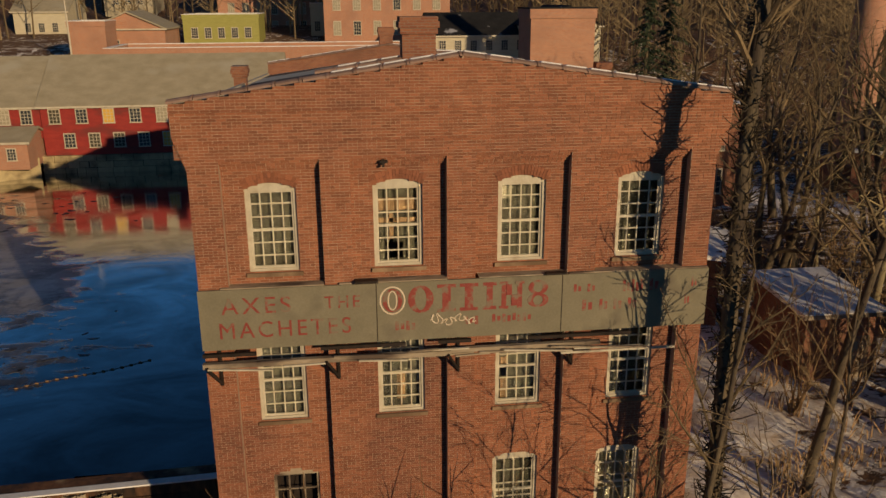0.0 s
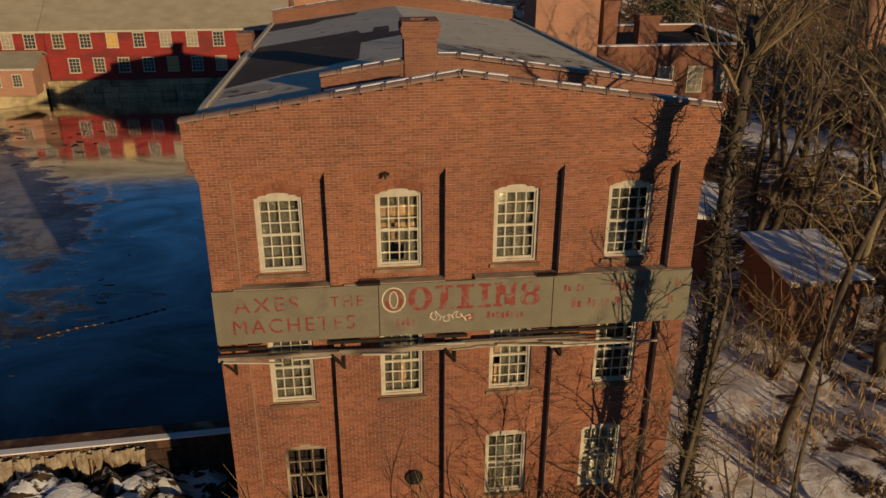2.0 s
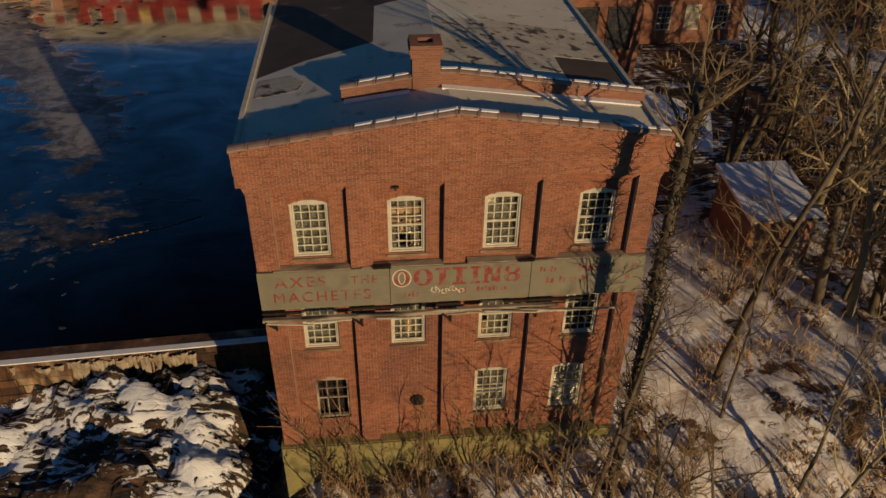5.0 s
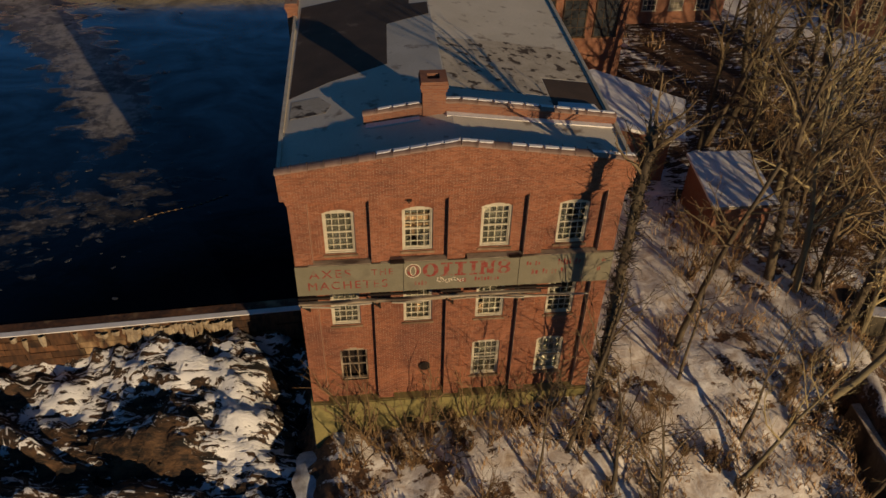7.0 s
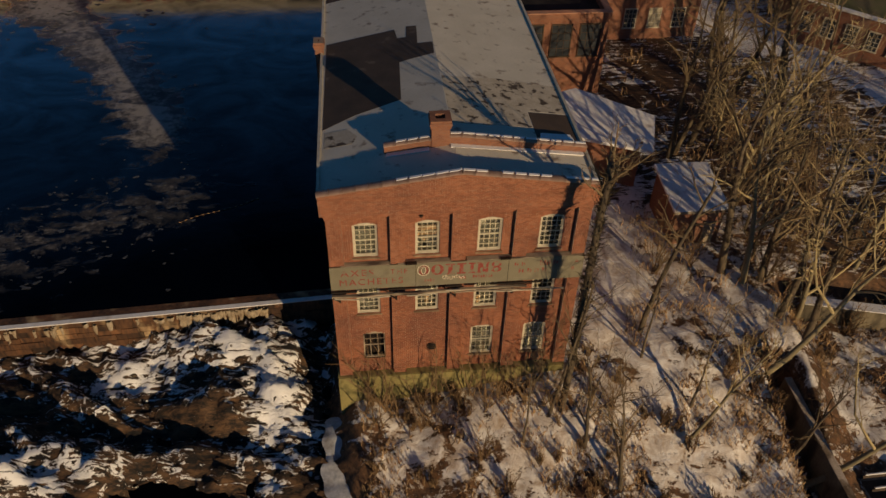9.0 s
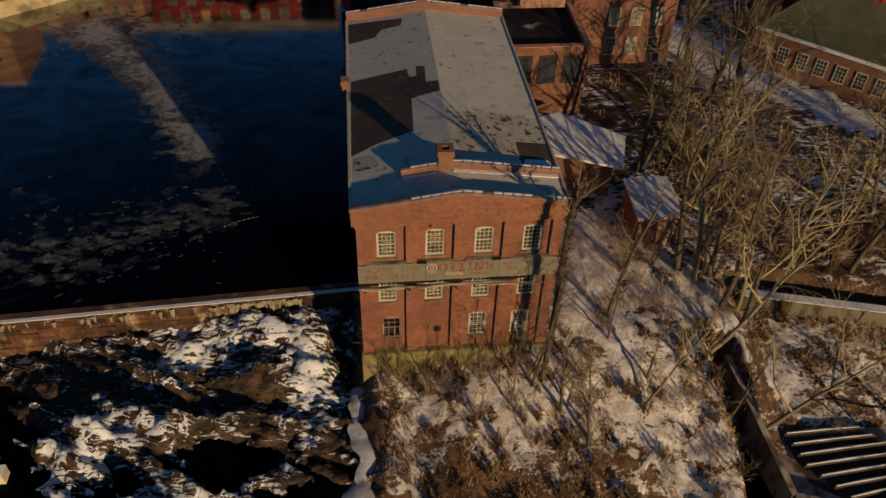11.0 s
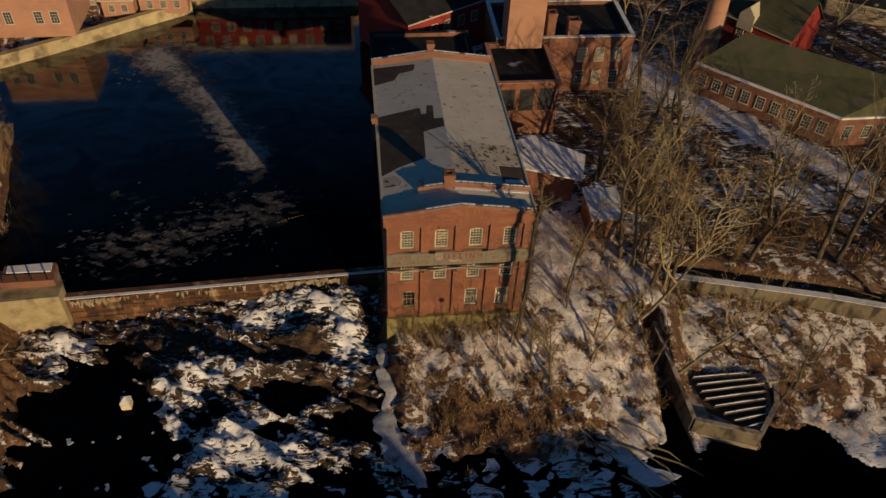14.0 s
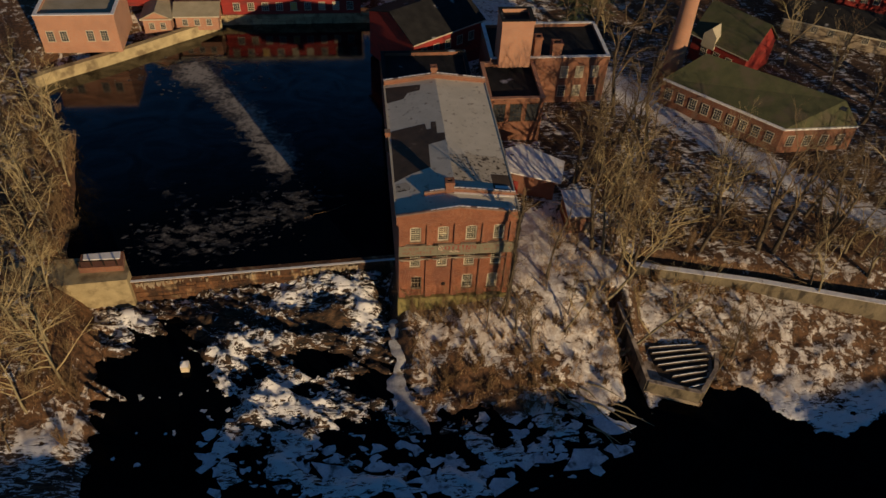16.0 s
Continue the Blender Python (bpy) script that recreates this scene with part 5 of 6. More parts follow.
for i, ((x, y), w) in enumerate(zip(line, wid)):
    zz = max(sum(land_at(x + a, y + b) for a in (-0.4, 0.0, 0.4) for b in (-0.7, -0.35, 0.0, 0.35, 0.7)) / 15, RIVER_Z) + 0.10
    vs += [(x - w, y, zz - 0.1), (x - w * 0.5, y, zz + 0.03), (x + w * 0.4, y, zz + 0.05), (x + w, y, zz - 0.1)]
    if i:
        fs += [((i - 1) * 4 + k, (i - 1) * 4 + k + 1, i * 4 + k + 1, i * 4 + k) for k in range(3)]
stream.add(vs, fs)
solid("frozen_stream", stream, FROZEN, "frozen white spillway stream between rocks", "ice", smooth=True)
blk_ob = thing("stone_block", "pale cut stone block with a pointed snowy top in the river", "stone", at=(-29.6, -4.4, RIVER_Z - 0.2))
part("body", Mesh().box(-0.42, 0.42, -0.42, 0.42, 0, 1.1), BARREL, blk_ob)
part("top", Mesh().add([(-0.45, -0.45, 1.1), (0.45, -0.45, 1.1), (0.45, 0.45, 1.1), (-0.45, 0.45, 1.1), (0, 0.1, 1.55)], [(0, 1, 4), (1, 2, 4), (2, 3, 4), (3, 0, 4)]), SNOW, blk_ob)

chips = Mesh()
for i in range(210):
    s = rng.random()
    cx, cy = -38 + 22 * s + rng.gauss(0, 1.5), 11.0 + 6.5 * s + rng.gauss(0, 3.0)
    if cy < dam_y(cx) + 0.5 or cx > -7:
        continue
    m = floe(cx, cy, rng.choice((0.05, 0.06, 0.08, 0.1, 0.14, 0.2)), i + 3000, POND_Z, 0.012, rng.uniform(1, 2.5), rng.uniform(-0.5, 0.8))
    chips.add(m.v, m.f)
for i in range(90):
    cx, cy = rng.gauss(-31, 6), rng.gauss(47, 3)
    m = floe(cx, cy, rng.choice((0.1, 0.15, 0.22)), i + 5000, POND_Z, 0.02, rng.uniform(1, 2), rng.uniform(-0.5, 0.5))
    chips.add(m.v, m.f)
solid("pond_ice", chips, THIN_ICE, "thin broken ice chips floating on the pond", "ice", kind="stuff")


def boulder_mesh(seed, flat):
    """An angular river rock: a rough block cut by a few planes."""
    q = random.Random(seed)
    bm = bmesh.new()
    bmesh.ops.create_icosphere(bm, subdivisions=3, radius=1.0)
    planes = [(Vector((q.gauss(0, 1), q.gauss(0, 1), q.gauss(0, 0.8))).normalized(), q.uniform(0.45, 0.8)) for _ in range(9)]
    for v in bm.verts:
        for n, d in planes:
            k = v.co.dot(n)
            if k > d:
                v.co -= n * (k - d)
        v.co *= 1 + 0.10 * math.sin(v.co.x * 5.1 + seed) * math.sin(v.co.y * 6.3) + q.gauss(0, 0.02)
        v.co.z *= flat
    me = bpy.data.meshes.new("boulder")
    bm.to_mesh(me)
    bm.free()
    return me


ROCKS = []
for i in range(6):
    me = boulder_mesh(40 + i, (0.4, 0.5, 0.35, 0.6, 0.45, 0.3)[i])
    me.materials.append(ROCK)
    ROCKS.append(me)
rng = random.Random(31)
placed = 0
while placed < 40:
    x, y = rng.uniform(-37, -6.8), rng.uniform(-15, 5.6)
    z = land_at(x, y)
    if z < RIVER_Z - 0.35:
        continue
    ob = tagged(new("boulder", ROCKS[placed % 6]), "dark angular river rock below the dam", "rock", "rocks below the dam")
    s = rng.choice((0.2, 0.25, 0.32, 0.4, 0.5))
    ob.location, ob.rotation_euler, ob.scale = (x, y, z - 0.05 * s), (rng.uniform(-0.25, 0.25), rng.uniform(-0.25, 0.25), -0.5 + rng.gauss(0, 0.5)), (s * 1.5, s * 0.8, s)
    placed += 1

# ---- canal walls by the river ----
canal = thing("canal_gatehouse", "concrete canal head with snow-dusted timber rack", "canal wall")


def wall_run(parent, pts, w, z0, z1, mat, name, cap=None):
    for (ax, ay), (bx, by) in zip(pts[:-1], pts[1:]):
        d = Vector((bx - ax, by - ay)).normalized()
        n = Vector((-d.y, d.x)) * w / 2
        o = [(ax + n.x, ay + n.y), (ax - n.x, ay - n.y), (bx - n.x, by - n.y), (bx + n.x, by + n.y)]
        part(name, Mesh().slab(o, z0, z1), mat, parent)
        if cap:
            part("snow_cap", Mesh().slab(o, z1, z1 + 0.06), cap, parent)


wall_run(canal, [(20.1, -11.1), (25.4, -13.0), (28.0, -10.1), (28.8, -8.0)], 0.45, -14.2, -11.0, CONCRETE, "canal_wall", DECK)
wall_run(canal, [(19.9, -11.25), (25.5, -13.3)], 0.12, -13.6, -12.6, TIMBER, "waling")
slope = Mesh().slab([(18.95, -0.9), (19.4, -0.9), (20.3, -11.1), (19.85, -11.1)], -14.2, lambda x, y: -9.75 + (y + 0.9) * 0.125)
part("canal_wall", slope, CONCRETE, canal)
slope = Mesh().slab([(18.97, -0.9), (19.38, -0.9), (20.28, -11.1), (19.87, -11.1)], lambda x, y: -9.75 + (y + 0.9) * 0.125, lambda x, y: -9.69 + (y + 0.9) * 0.125)
part("snow_cap", slope, DECK, canal)
part("deck", Mesh().slab([(20.4, -10.8), (25.3, -12.7), (27.8, -10.0), (28.5, -6.4), (20.2, -6.2)], -12.4, -11.5), DECK, canal, "deck under trodden brown snow")
# flat dark sheet on the deck, standing in for shade between the beams
part("rack_pit_shade", Mesh().slab([(21.3, -6.7), (26.9, -6.6), (28.0, -8.2), (26.4, -11.6), (24.4, -12.1), (21.6, -10.1)], -11.5, -11.485), TIMBER_DARK, canal)
for i in range(8):
    a = Vector((float(np.interp(i, [0, 3, 7], [21.3, 21.6, 24.1])), -6.6 - 0.81 * i, -11.2))
    b = Vector((float(np.interp(i, [0, 2, 7], [26.9, 28.2, 26.5])), float(np.interp(i, [0, 2, 7], [-6.5, -7.8, -11.8])), -11.2))
    beam = part("rack_beam", Mesh().tube([a, b], [0.12, 0.12], 6), TIMBER_DARK, canal)
    q0, q1 = a.lerp(b, 0.03), a.lerp(b, 0.94)
    part("snow_ridge", Mesh().tube([q0 + Vector((0, 0.03, 0.10)), q0.lerp(q1, 0.5) + Vector((0, 0.05, 0.11)), q1 + Vector((0, 0.03, 0.10))], [0.06, 0.08, 0.05], 5), SNOW, beam)
ret = thing("retaining_wall", "long snow-capped concrete retaining wall", "wall")
wall_run(ret, [(21.7, 3.7), (35.8, 0.1), (48.6, -4.0), (75, -12)], 0.7, -11.5, -8.35, CONCRETE, "wall", SNOW)

# ---- small buildings on the east bank ----
shed = thing("brick_shed", "small square brick shed with a snowy flat roof", "shed")
gz = -8.5
part("wall", Mesh().box(14.95, 18.05, 9.1, 13.3, gz - 0.3, -5.5), BRICK_FAR, shed)
part("roof", Mesh().add([(14.7, 8.9, -5.5), (18.3, 8.9, -5.5), (18.3, 13.5, -5.2), (14.7, 13.5, -5.2), (14.7, 8.9, -5.32), (18.3, 8.9, -5.32), (18.3, 13.5, -5.02), (14.7, 13.5, -5.02)],
                        [(0, 3, 2, 1), (4, 5, 6, 7), (0, 1, 5, 4), (1, 2, 6, 5), (2, 3, 7, 6), (3, 0, 4, 7)]), SNOW, shed, "snowy roof")
part("roof_edge", Mesh().box(14.68, 18.32, 8.86, 8.9, -5.52, -5.36), TIMBER, shed)
part("door", Mesh().box(16.9, 17.7, 9.06, 9.1, gz + 0.1, -6.4), TIMBER, shed)
lean = thing("lean_to_store", "low store with a broad snow-covered roof and red doors", "shed")
foot = [(8.6, 16.6), (15.0, 14.7), (16.2, 18.5), (11.1, 21.6), (8.8, 20.7)]
part("wall", Mesh().slab([(12.0 + (x - 12.0) * 0.82, 18.6 + (y - 18.6) * 0.8) for x, y in foot], -9.0, lambda x, y: -4.8), BRICK_FAR, lean)
part("door", Mesh().box(9.3, 10.4, 16.75, 16.9, -8.4, -6.2), RED_WOOD, lean, "red plank door")
part("roof", Mesh().slab(foot, lambda x, y: -4.65 + (y - 18) * 0.10 - (x - 12) * 0.05, lambda x, y: -4.45 + (y - 18) * 0.10 - (x - 12) * 0.05), SNOW, lean, "snow-covered roof")
part("roof_post", Mesh().box(9.4, 9.5, 19.3, 19.4, -4.5, -3.9).box(9.2, 9.7, 19.32, 19.38, -4.0, -3.92), IRON, lean)


WINDOW_SETS = {}


def plain_window(parent, x, y, z, w, h, turn=0.0, rows=4, cols=3, lit=None, frame_mat=None):
    """A small sash window for far walls; the meshes are shared."""
    fmat = frame_mat or WHITE
    key = (w, h, rows, cols, fmat.name)
    if key not in WINDOW_SETS:
        f = Mesh().box(-w / 2 - 0.08, -w / 2, -0.06, 0.03, 0, h).box(w / 2, w / 2 + 0.08, -0.06, 0.03, 0, h)
        f.box(-w / 2 - 0.08, w / 2 + 0.08, -0.06, 0.03, h, h + 0.1).box(-w / 2 - 0.12, w / 2 + 0.12, -0.10, 0.03, -0.1, 0)
        for i in range(1, cols):
            f.box(-w / 2 + w * i / cols - 0.02, -w / 2 + w * i / cols + 0.02, -0.03, 0.02, 0, h)
        for i in range(1, rows):
            f.box(-w / 2, w / 2, -0.031, 0.02, h * i / rows - 0.02, h * i / rows + 0.02)
        WINDOW_SETS[key] = (f.data("window", fmat), Mesh().box(-w / 2, w / 2, -0.012, 0.0, 0, h), {})
    fm, pm, panes = WINDOW_SETS[key]
    mt = lit or PANE_DARK
    if mt.name not in panes:
        panes[mt.name] = pm.data("pane", mt)
    ob = part("window", fm, None, parent)
    ob.location, ob.rotation_euler = (x, y, z), (0, 0, turn)
    part("pane", panes[mt.name], None, ob)
    return ob


PANE_DARK = material("dark_window_pane", (0.03, 0.035, 0.04), (0.06, 0.065, 0.07), 1, 0.12, 0.02, 5)


def block(name, label, category, x0, x1, y0, y1, z0, z1, mat, roof="flat", roof_mat=None, rise=2.5, turn=0.0, wins=(), win=(0.95, 1.6), side_wins=(), lits=(), axis_x=True, group="", frame_mat=None, coping_mat=None):
    """A building: walls, roof, and rows of windows (z, from x, to x, count) on the front and (z, from y, to y, count) on the west side."""
    cx, cy = (x0 + x1) / 2, (y0 + y1) / 2
    b = thing(name, label, category, group, at=(cx, cy, 0))
    b.rotation_euler = (0, 0, turn)
    hx, hy = (x1 - x0) / 2, (y1 - y0) / 2
    part("wall", Mesh().box(-hx, hx, -hy, hy, z0, z1), mat, b)
    rm = roof_mat or TAR
    if roof == "flat":
        pr = Mesh()
        t = 0.35
        pr.box(-hx - 0.08, hx + 0.08, -hy - 0.08, -hy + t, z1, z1 + 0.6).box(-hx - 0.08, hx + 0.08, hy - t, hy + 0.08, z1, z1 + 0.6)
        pr.box(-hx - 0.08, -hx + t, -hy + t, hy - t, z1, z1 + 0.6).box(hx - t, hx + 0.08, -hy + t, hy - t, z1, z1 + 0.6)
        part("parapet", pr, mat, b)
        part("roof", Mesh().box(-hx + t, hx - t, -hy + t, hy - t, z1, z1 + 0.1), rm, b)
        cp = Mesh().box(-hx - 0.12, hx + 0.12, -hy - 0.12, -hy + t + 0.04, z1 + 0.6, z1 + 0.68).box(-hx - 0.12, -hx + t + 0.04, -hy + t, hy - t, z1 + 0.6, z1 + 0.68)
        cp.box(hx - t - 0.04, hx + 0.12, -hy + t + 0.04, hy - t, z1 + 0.6, z1 + 0.68).box(-hx - 0.12, hx + 0.12, hy - t, hy + 0.12, z1 + 0.6, z1 + 0.68)
        part("coping", cp, coping_mat or SNOW, b)
    else:
        e = 0.35
        r = Mesh()
        if axis_x:
            r.add([(-hx - e, -hy - e, z1 - 0.12), (hx + e, -hy - e, z1 - 0.12), (hx + e, 0, z1 + rise), (-hx - e, 0, z1 + rise), (-hx - e, hy + e, z1 - 0.12), (hx + e, hy + e, z1 - 0.12),
                   (-hx - e, -hy - e, z1 + 0.06), (hx + e, -hy - e, z1 + 0.06), (hx + e, 0, z1 + rise + 0.2), (-hx - e, 0, z1 + rise + 0.2), (-hx - e, hy + e, z1 + 0.06), (hx + e, hy + e, z1 + 0.06)],
                  [(6, 7, 8, 9), (9, 8, 11, 10), (0, 3, 2, 1), (3, 4, 5, 2), (0, 1, 7, 6), (4, 10, 11, 5), (0, 6, 9, 3), (3, 9, 10, 4), (1, 2, 8, 7), (2, 5, 11, 8)])
            for gx_ in (-hx, hx):
                part("gable", Mesh().add([(gx_, -hy, z1), (gx_, hy, z1), (gx_, 0, z1 + rise)], [(0, 1, 2)]), mat, b)
        else:
            r.add([(-hx - e, -hy - e, z1 - 0.12), (-hx - e, hy + e, z1 - 0.12), (0, hy + e, z1 + rise), (0, -hy - e, z1 + rise), (hx + e, -hy - e, z1 - 0.12), (hx + e, hy + e, z1 - 0.12),
                   (-hx - e, -hy - e, z1 + 0.06), (-hx - e, hy + e, z1 + 0.06), (0, hy + e, z1 + rise + 0.2), (0, -hy - e, z1 + rise + 0.2), (hx + e, -hy - e, z1 + 0.06), (hx + e, hy + e, z1 + 0.06)],
                  [(6, 9, 8, 7), (9, 10, 11, 8), (0, 1, 2, 3), (3, 2, 5, 4), (0, 6, 7, 1), (4, 5, 11, 10), (0, 3, 9, 6), (3, 4, 10, 9), (1, 7, 8, 2), (2, 8, 11, 5)])
            for gy_ in (-hy, hy):
                part("gable", Mesh().add([(-hx, gy_, z1), (hx, gy_, z1), (0, gy_, z1 + rise)], [(0, 1, 2)]), mat, b)
        part("roof", r, rm, b)
        part("eave_board", Mesh().box(-hx - e, hx + e, -hy - e - 0.03, -hy - e, z1 - 0.14, z1 + 0.05), WHITE, b)
    k = 0
    for z, a, c, n in wins:
        for i in range(n):
            x = a + (c - a) * (i + 0.5) / n - cx
            plain_window(b, x, -hy - 0.02, z, win[0], win[1], lit=lits[k % len(lits)] if lits else None, frame_mat=frame_mat)
            k += 1
    for z, a, c, n in side_wins:
        for i in range(n):
            plain_window(b, -hx - 0.02, a + (c - a) * (i + 0.5) / n - cy, z, win[0], win[1], turn=-math.pi / 2)
    return b


# brick works behind the mill
works = block("brick_works", "brick works with dark flat roof and tall arched windows", "building", 9.0, 25.9, 36.6, 46, -8.6, -1.4, BRICK_FAR, wins=[(-4.05, 18.6, 25.2, 3), (-7.2, 18.6, 25.2, 3)], win=(1.0, 1.7),
              lits=(CLOTH, CLOTH, CLOTH, PANE_DARK, CLOTH, PANE_DARK))
WX, WY = 17.45, 41.3
chimney(17.6 - WX, 19.0 - WX, 36.9 - WY, 38.1 - WY, -1.4, 1.2, works)
chimney(15.0 - WX, 16.0 - WX, 36.9 - WY, 38.0 - WY, -1.4, 2.2, works)
tower = block("stair_tower", "plain brick stair tower with a flat top", "tower", 9.8, 14.1, 35.0, 38.6, -1.25, 5.2, BRICK_PALE, coping_mat=TAR)
wing = block("works_wing", "low brick wing with wide dark windows", "building", 7.6, 14.9, 27.8, 36.55, -8.6, -1.95, BRICK_FAR, wins=[(-4.9, 7.9, 14.6, 3)], win=(1.5, 2.6), frame_mat=TIMBER_DARK, coping_mat=BRICK_PALE)
# black roof and coping hold the tall mill's shade in their colour
rear = block("rear_mill", "low rear mill range, roof and coping blackened as in shade", "building", -6.0, 6.0, MILL_LEN + 0.15, 41.5, -9.4, -3.0, BRICK_FAR, coping_mat=TAR)
red_range = block("red_range", "barn-red timber range with a dark roof", "building", -5.2, 7.5, 44.5, 56, -9, -1.6, RED_WOOD, roof="gable", roof_mat=TAR, rise=2.4, turn=0.55, wins=[(-4.2, -4.5, 6.5, 5)], win=(0.9, 1.3))
stack = thing("brick_smokestack", "tall round brick smokestack", "chimney", at=(37.7, 41.2, -8.6))
part("shaft", Mesh().tube([Vector((0, 0, 0)), Vector((0.0, 0, 12)), Vector((0.0, 0, 26))], [1.45, 1.2, 0.95], 20), BRICK_PALE, stack, smooth=True)
part("plinth", Mesh().box(-1.75, 1.75, -1.75, 1.75, -0.4, 2.4), BRICK_FAR, stack)
# long green-roofed range and the barn behind
rng_b = thing("long_brick_range", "long low brick range under a mossy green roof", "building")
A, B, C, D, R1, R2 = (34.3, 35.8), (47.3, 23.1), (57.9, 23.3), (46.5, 36.4), (39.9, 36.4), (55.1, 24.2)
part("wall", Mesh().slab([A, B, C, D], -9.2, -4.3), BRICK_FAR, rng_b)
part("roof", Mesh().add([(*A, -4.2), (*B, -4.2), (*C, -4.2), (*D, -4.2), (*R1, -0.5), (*R2, -0.5)], [(0, 1, 5, 4), (1, 2, 5), (2, 3, 4, 5), (3, 0, 4), (0, 3, 2, 1)]), GREEN_ROOF, rng_b)
wall_run(rng_b, [A, B, C], 0.35, -4.35, -4.12, SNOW, "snowy_gutter")
dirv = (Vector(B) - Vector(A)).normalized()
for i in range(9):
    p = Vector(A).lerp(Vector(B), (i + 0.7) / 9.5)
    plain_window(rng_b, p.x + 0.03 * dirv.y, p.y - 0.03 * dirv.x - 0.02, -7.0, 0.95, 1.6, turn=math.atan2(dirv.y, dirv.x))
for i in range(4):
    plain_window(rng_b, 48.8 + i * 2.4, 23.12, -7.0, 0.95, 1.6)
for i in range(8):
    p = Vector(R2).lerp(Vector(R1), i / 14) + Vector((-1.1, -1.25)) * 0.75
    m = Mesh().box(-0.42, 0.42, -0.3, 0.3, -0.05, 0.05, Matrix.Translation((p.x + 0.6, p.y + 0.4, -1.45)) @ Matrix.Rotation(math.atan2(dirv.y, dirv.x), 4, "Z") @ Matrix.Rotation(0.55, 4, "X"))
    part("skylight", m, PANE_DARK, rng_b)
barn = block("red_barn", "red barn with a mossy green gable roof", "barn", 44.2, 53.6, 42.3, 50.7, -8.6, -4.0, RED_WOOD, roof="gable", roof_mat=GREEN_ROOF, rise=4.0, turn=-0.9, wins=[(-6.6, 45.5, 52, 3)], win=(0.9, 1.3))
part("dormer", Mesh().prism([(-2.9, -5), (-0.7, -5), (-0.7, -2.9), (-1.8, -1.7), (-2.9, -2.9)], -4.6, -1.2), CREAM, barn, "small cream gabled dormer")
block("low_shed", "long low dark timber shed with snow on its roof", "shed", 62, 80, 50, 58, -8.5, -5.6, TIMBER, roof="gable", roof_mat=TAR, rise=2.0, turn=-0.5, wins=[(-7, 63, 79, 6)], win=(0.9, 1.0))
block("white_house", "small red and white house among trees", "house", 74, 82, 58, 66, -7, -2.4, RED_WOOD, roof="gable", roof_mat=SNOW, rise=2.4, turn=-0.4, wins=[(-5, 75, 81, 3)], win=(0.9, 1.4))

# the red mill across the pond
RM = 62.0
lits = (DIRTY, PANE_DARK, YELLOW, PANE_DARK, CLOTH, CLOTH, PANE_DARK, DIRTY, PANE_DARK, PANE_DARK, DIRTY)
red_mill = block("red_mill", "long barn-red timber mill with rows of small windows", "building", -30.6, -8.4, RM, 74.0, -7.6, -3.0, RED_WOOD, roof="gable", roof_mat=SLATE, rise=4.2,
                 wins=[(-4.55, -38.3 + 7.7, -8.6, 9), (-6.85, -29.4, -9.0, 9)], win=(0.92, 1.25), lits=lits)
block("red_mill_end", "lower end of the barn-red mill under the same slate roof", "building", -52.0, -30.62, RM + 0.3, 74.0, -6.0, -3.05, RED_WOOD, roof="gable", roof_mat=SLATE, rise=4.15,
      wins=[(-4.6, -43, -31, 6)], win=(0.92, 1.25), lits=lits[1:])
base = thing("mill_footing", "rough stone footing of the red mill", "wall")
rng = random.Random(5)
for r in range(4):
    x = -31.0
    while x < -6:
        L = rng.uniform(0.8, 1.6)
        part("footing_stone", Mesh().box(x + 0.02, x + L - 0.02, RM - 0.2 + rng.uniform(-0.08, 0.06), RM + 0.6, -10.0 + r * 0.6, -10.0 + r * 0.6 + 0.57), BANK_STONE, base)
        x += L
block("brick_bay_house", "low brick house with a shallow roof by the water", "house", -37.4, -30.9, 58.4, 63.5, -8.2, -5.7, BRICK_PALE, roof="gable", roof_mat=SLATE, rise=0.9, wins=[(-7.3, -36.9, -31.4, 3)], win=(0.7, 1.0))
block("brick_bay_house", "small brick house with a gabled roof by the water", "house", -42.2, -38.0, 57.6, 62.0, -8.2, -5.6, BRICK_PALE, roof="gable", roof_mat=SLATE, rise=1.1, axis_x=False, wins=[(-7.4, -41.8, -38.4, 2)], win=(0.7, 1.0))
block("brick_bank_house", "pale brick house with paired windows on the bank", "house", -55.6, -44.4, 51.4, 60.0, -7.6, -2.0, BRICK_PALE, wins=[(-5.6, -55, -51.2, 2), (-5.6, -49.4, -45.4, 2)], win=(0.95, 1.6), roof_mat=SLATE)
bank = thing("bank_wall", "yellow stone river bank wall", "wall")
wall_run(bank, [(-56.5, 44.6), (-53.7, 46.8), (-46.2, 51.2), (-37.6, 56.8), (-31.0, 60.9)], 0.9, -11, -7.55, BANK_STONE, "wall")

# ---- the town on the slope ----
brickl = (CLOTH, PANE_DARK, CLOTH, CLOTH)
block("brick_range", "long brick range behind the red mill", "building", -28, 6, 76.5, 86, -5, 0.9, BRICK_PALE, roof_mat=SLATE)
block("olive_house", "olive-painted clapboard house, flat roof", "house", -23.6, -13.4, 100, 110, -1, 4.1, OLIVE, wins=[(1.6, -23, -14, 5)], win=(0.8, 1.3), roof_mat=SLATE)
block("brick_house", "brick house with a grey hipped roof", "house", -33.5, -24.5, 92, 102, -3, 3.1, BRICK_PALE, roof="gable", roof_mat=SLATE, rise=2.0, axis_x=False, wins=[(0.2, -32.5, -30, 2)], win=(0.8, 1.5))
block("brick_block", "brick building with tall windows", "building", -34.5, -30.2, 86, 91, -3, 3.6, BRICK_PALE)
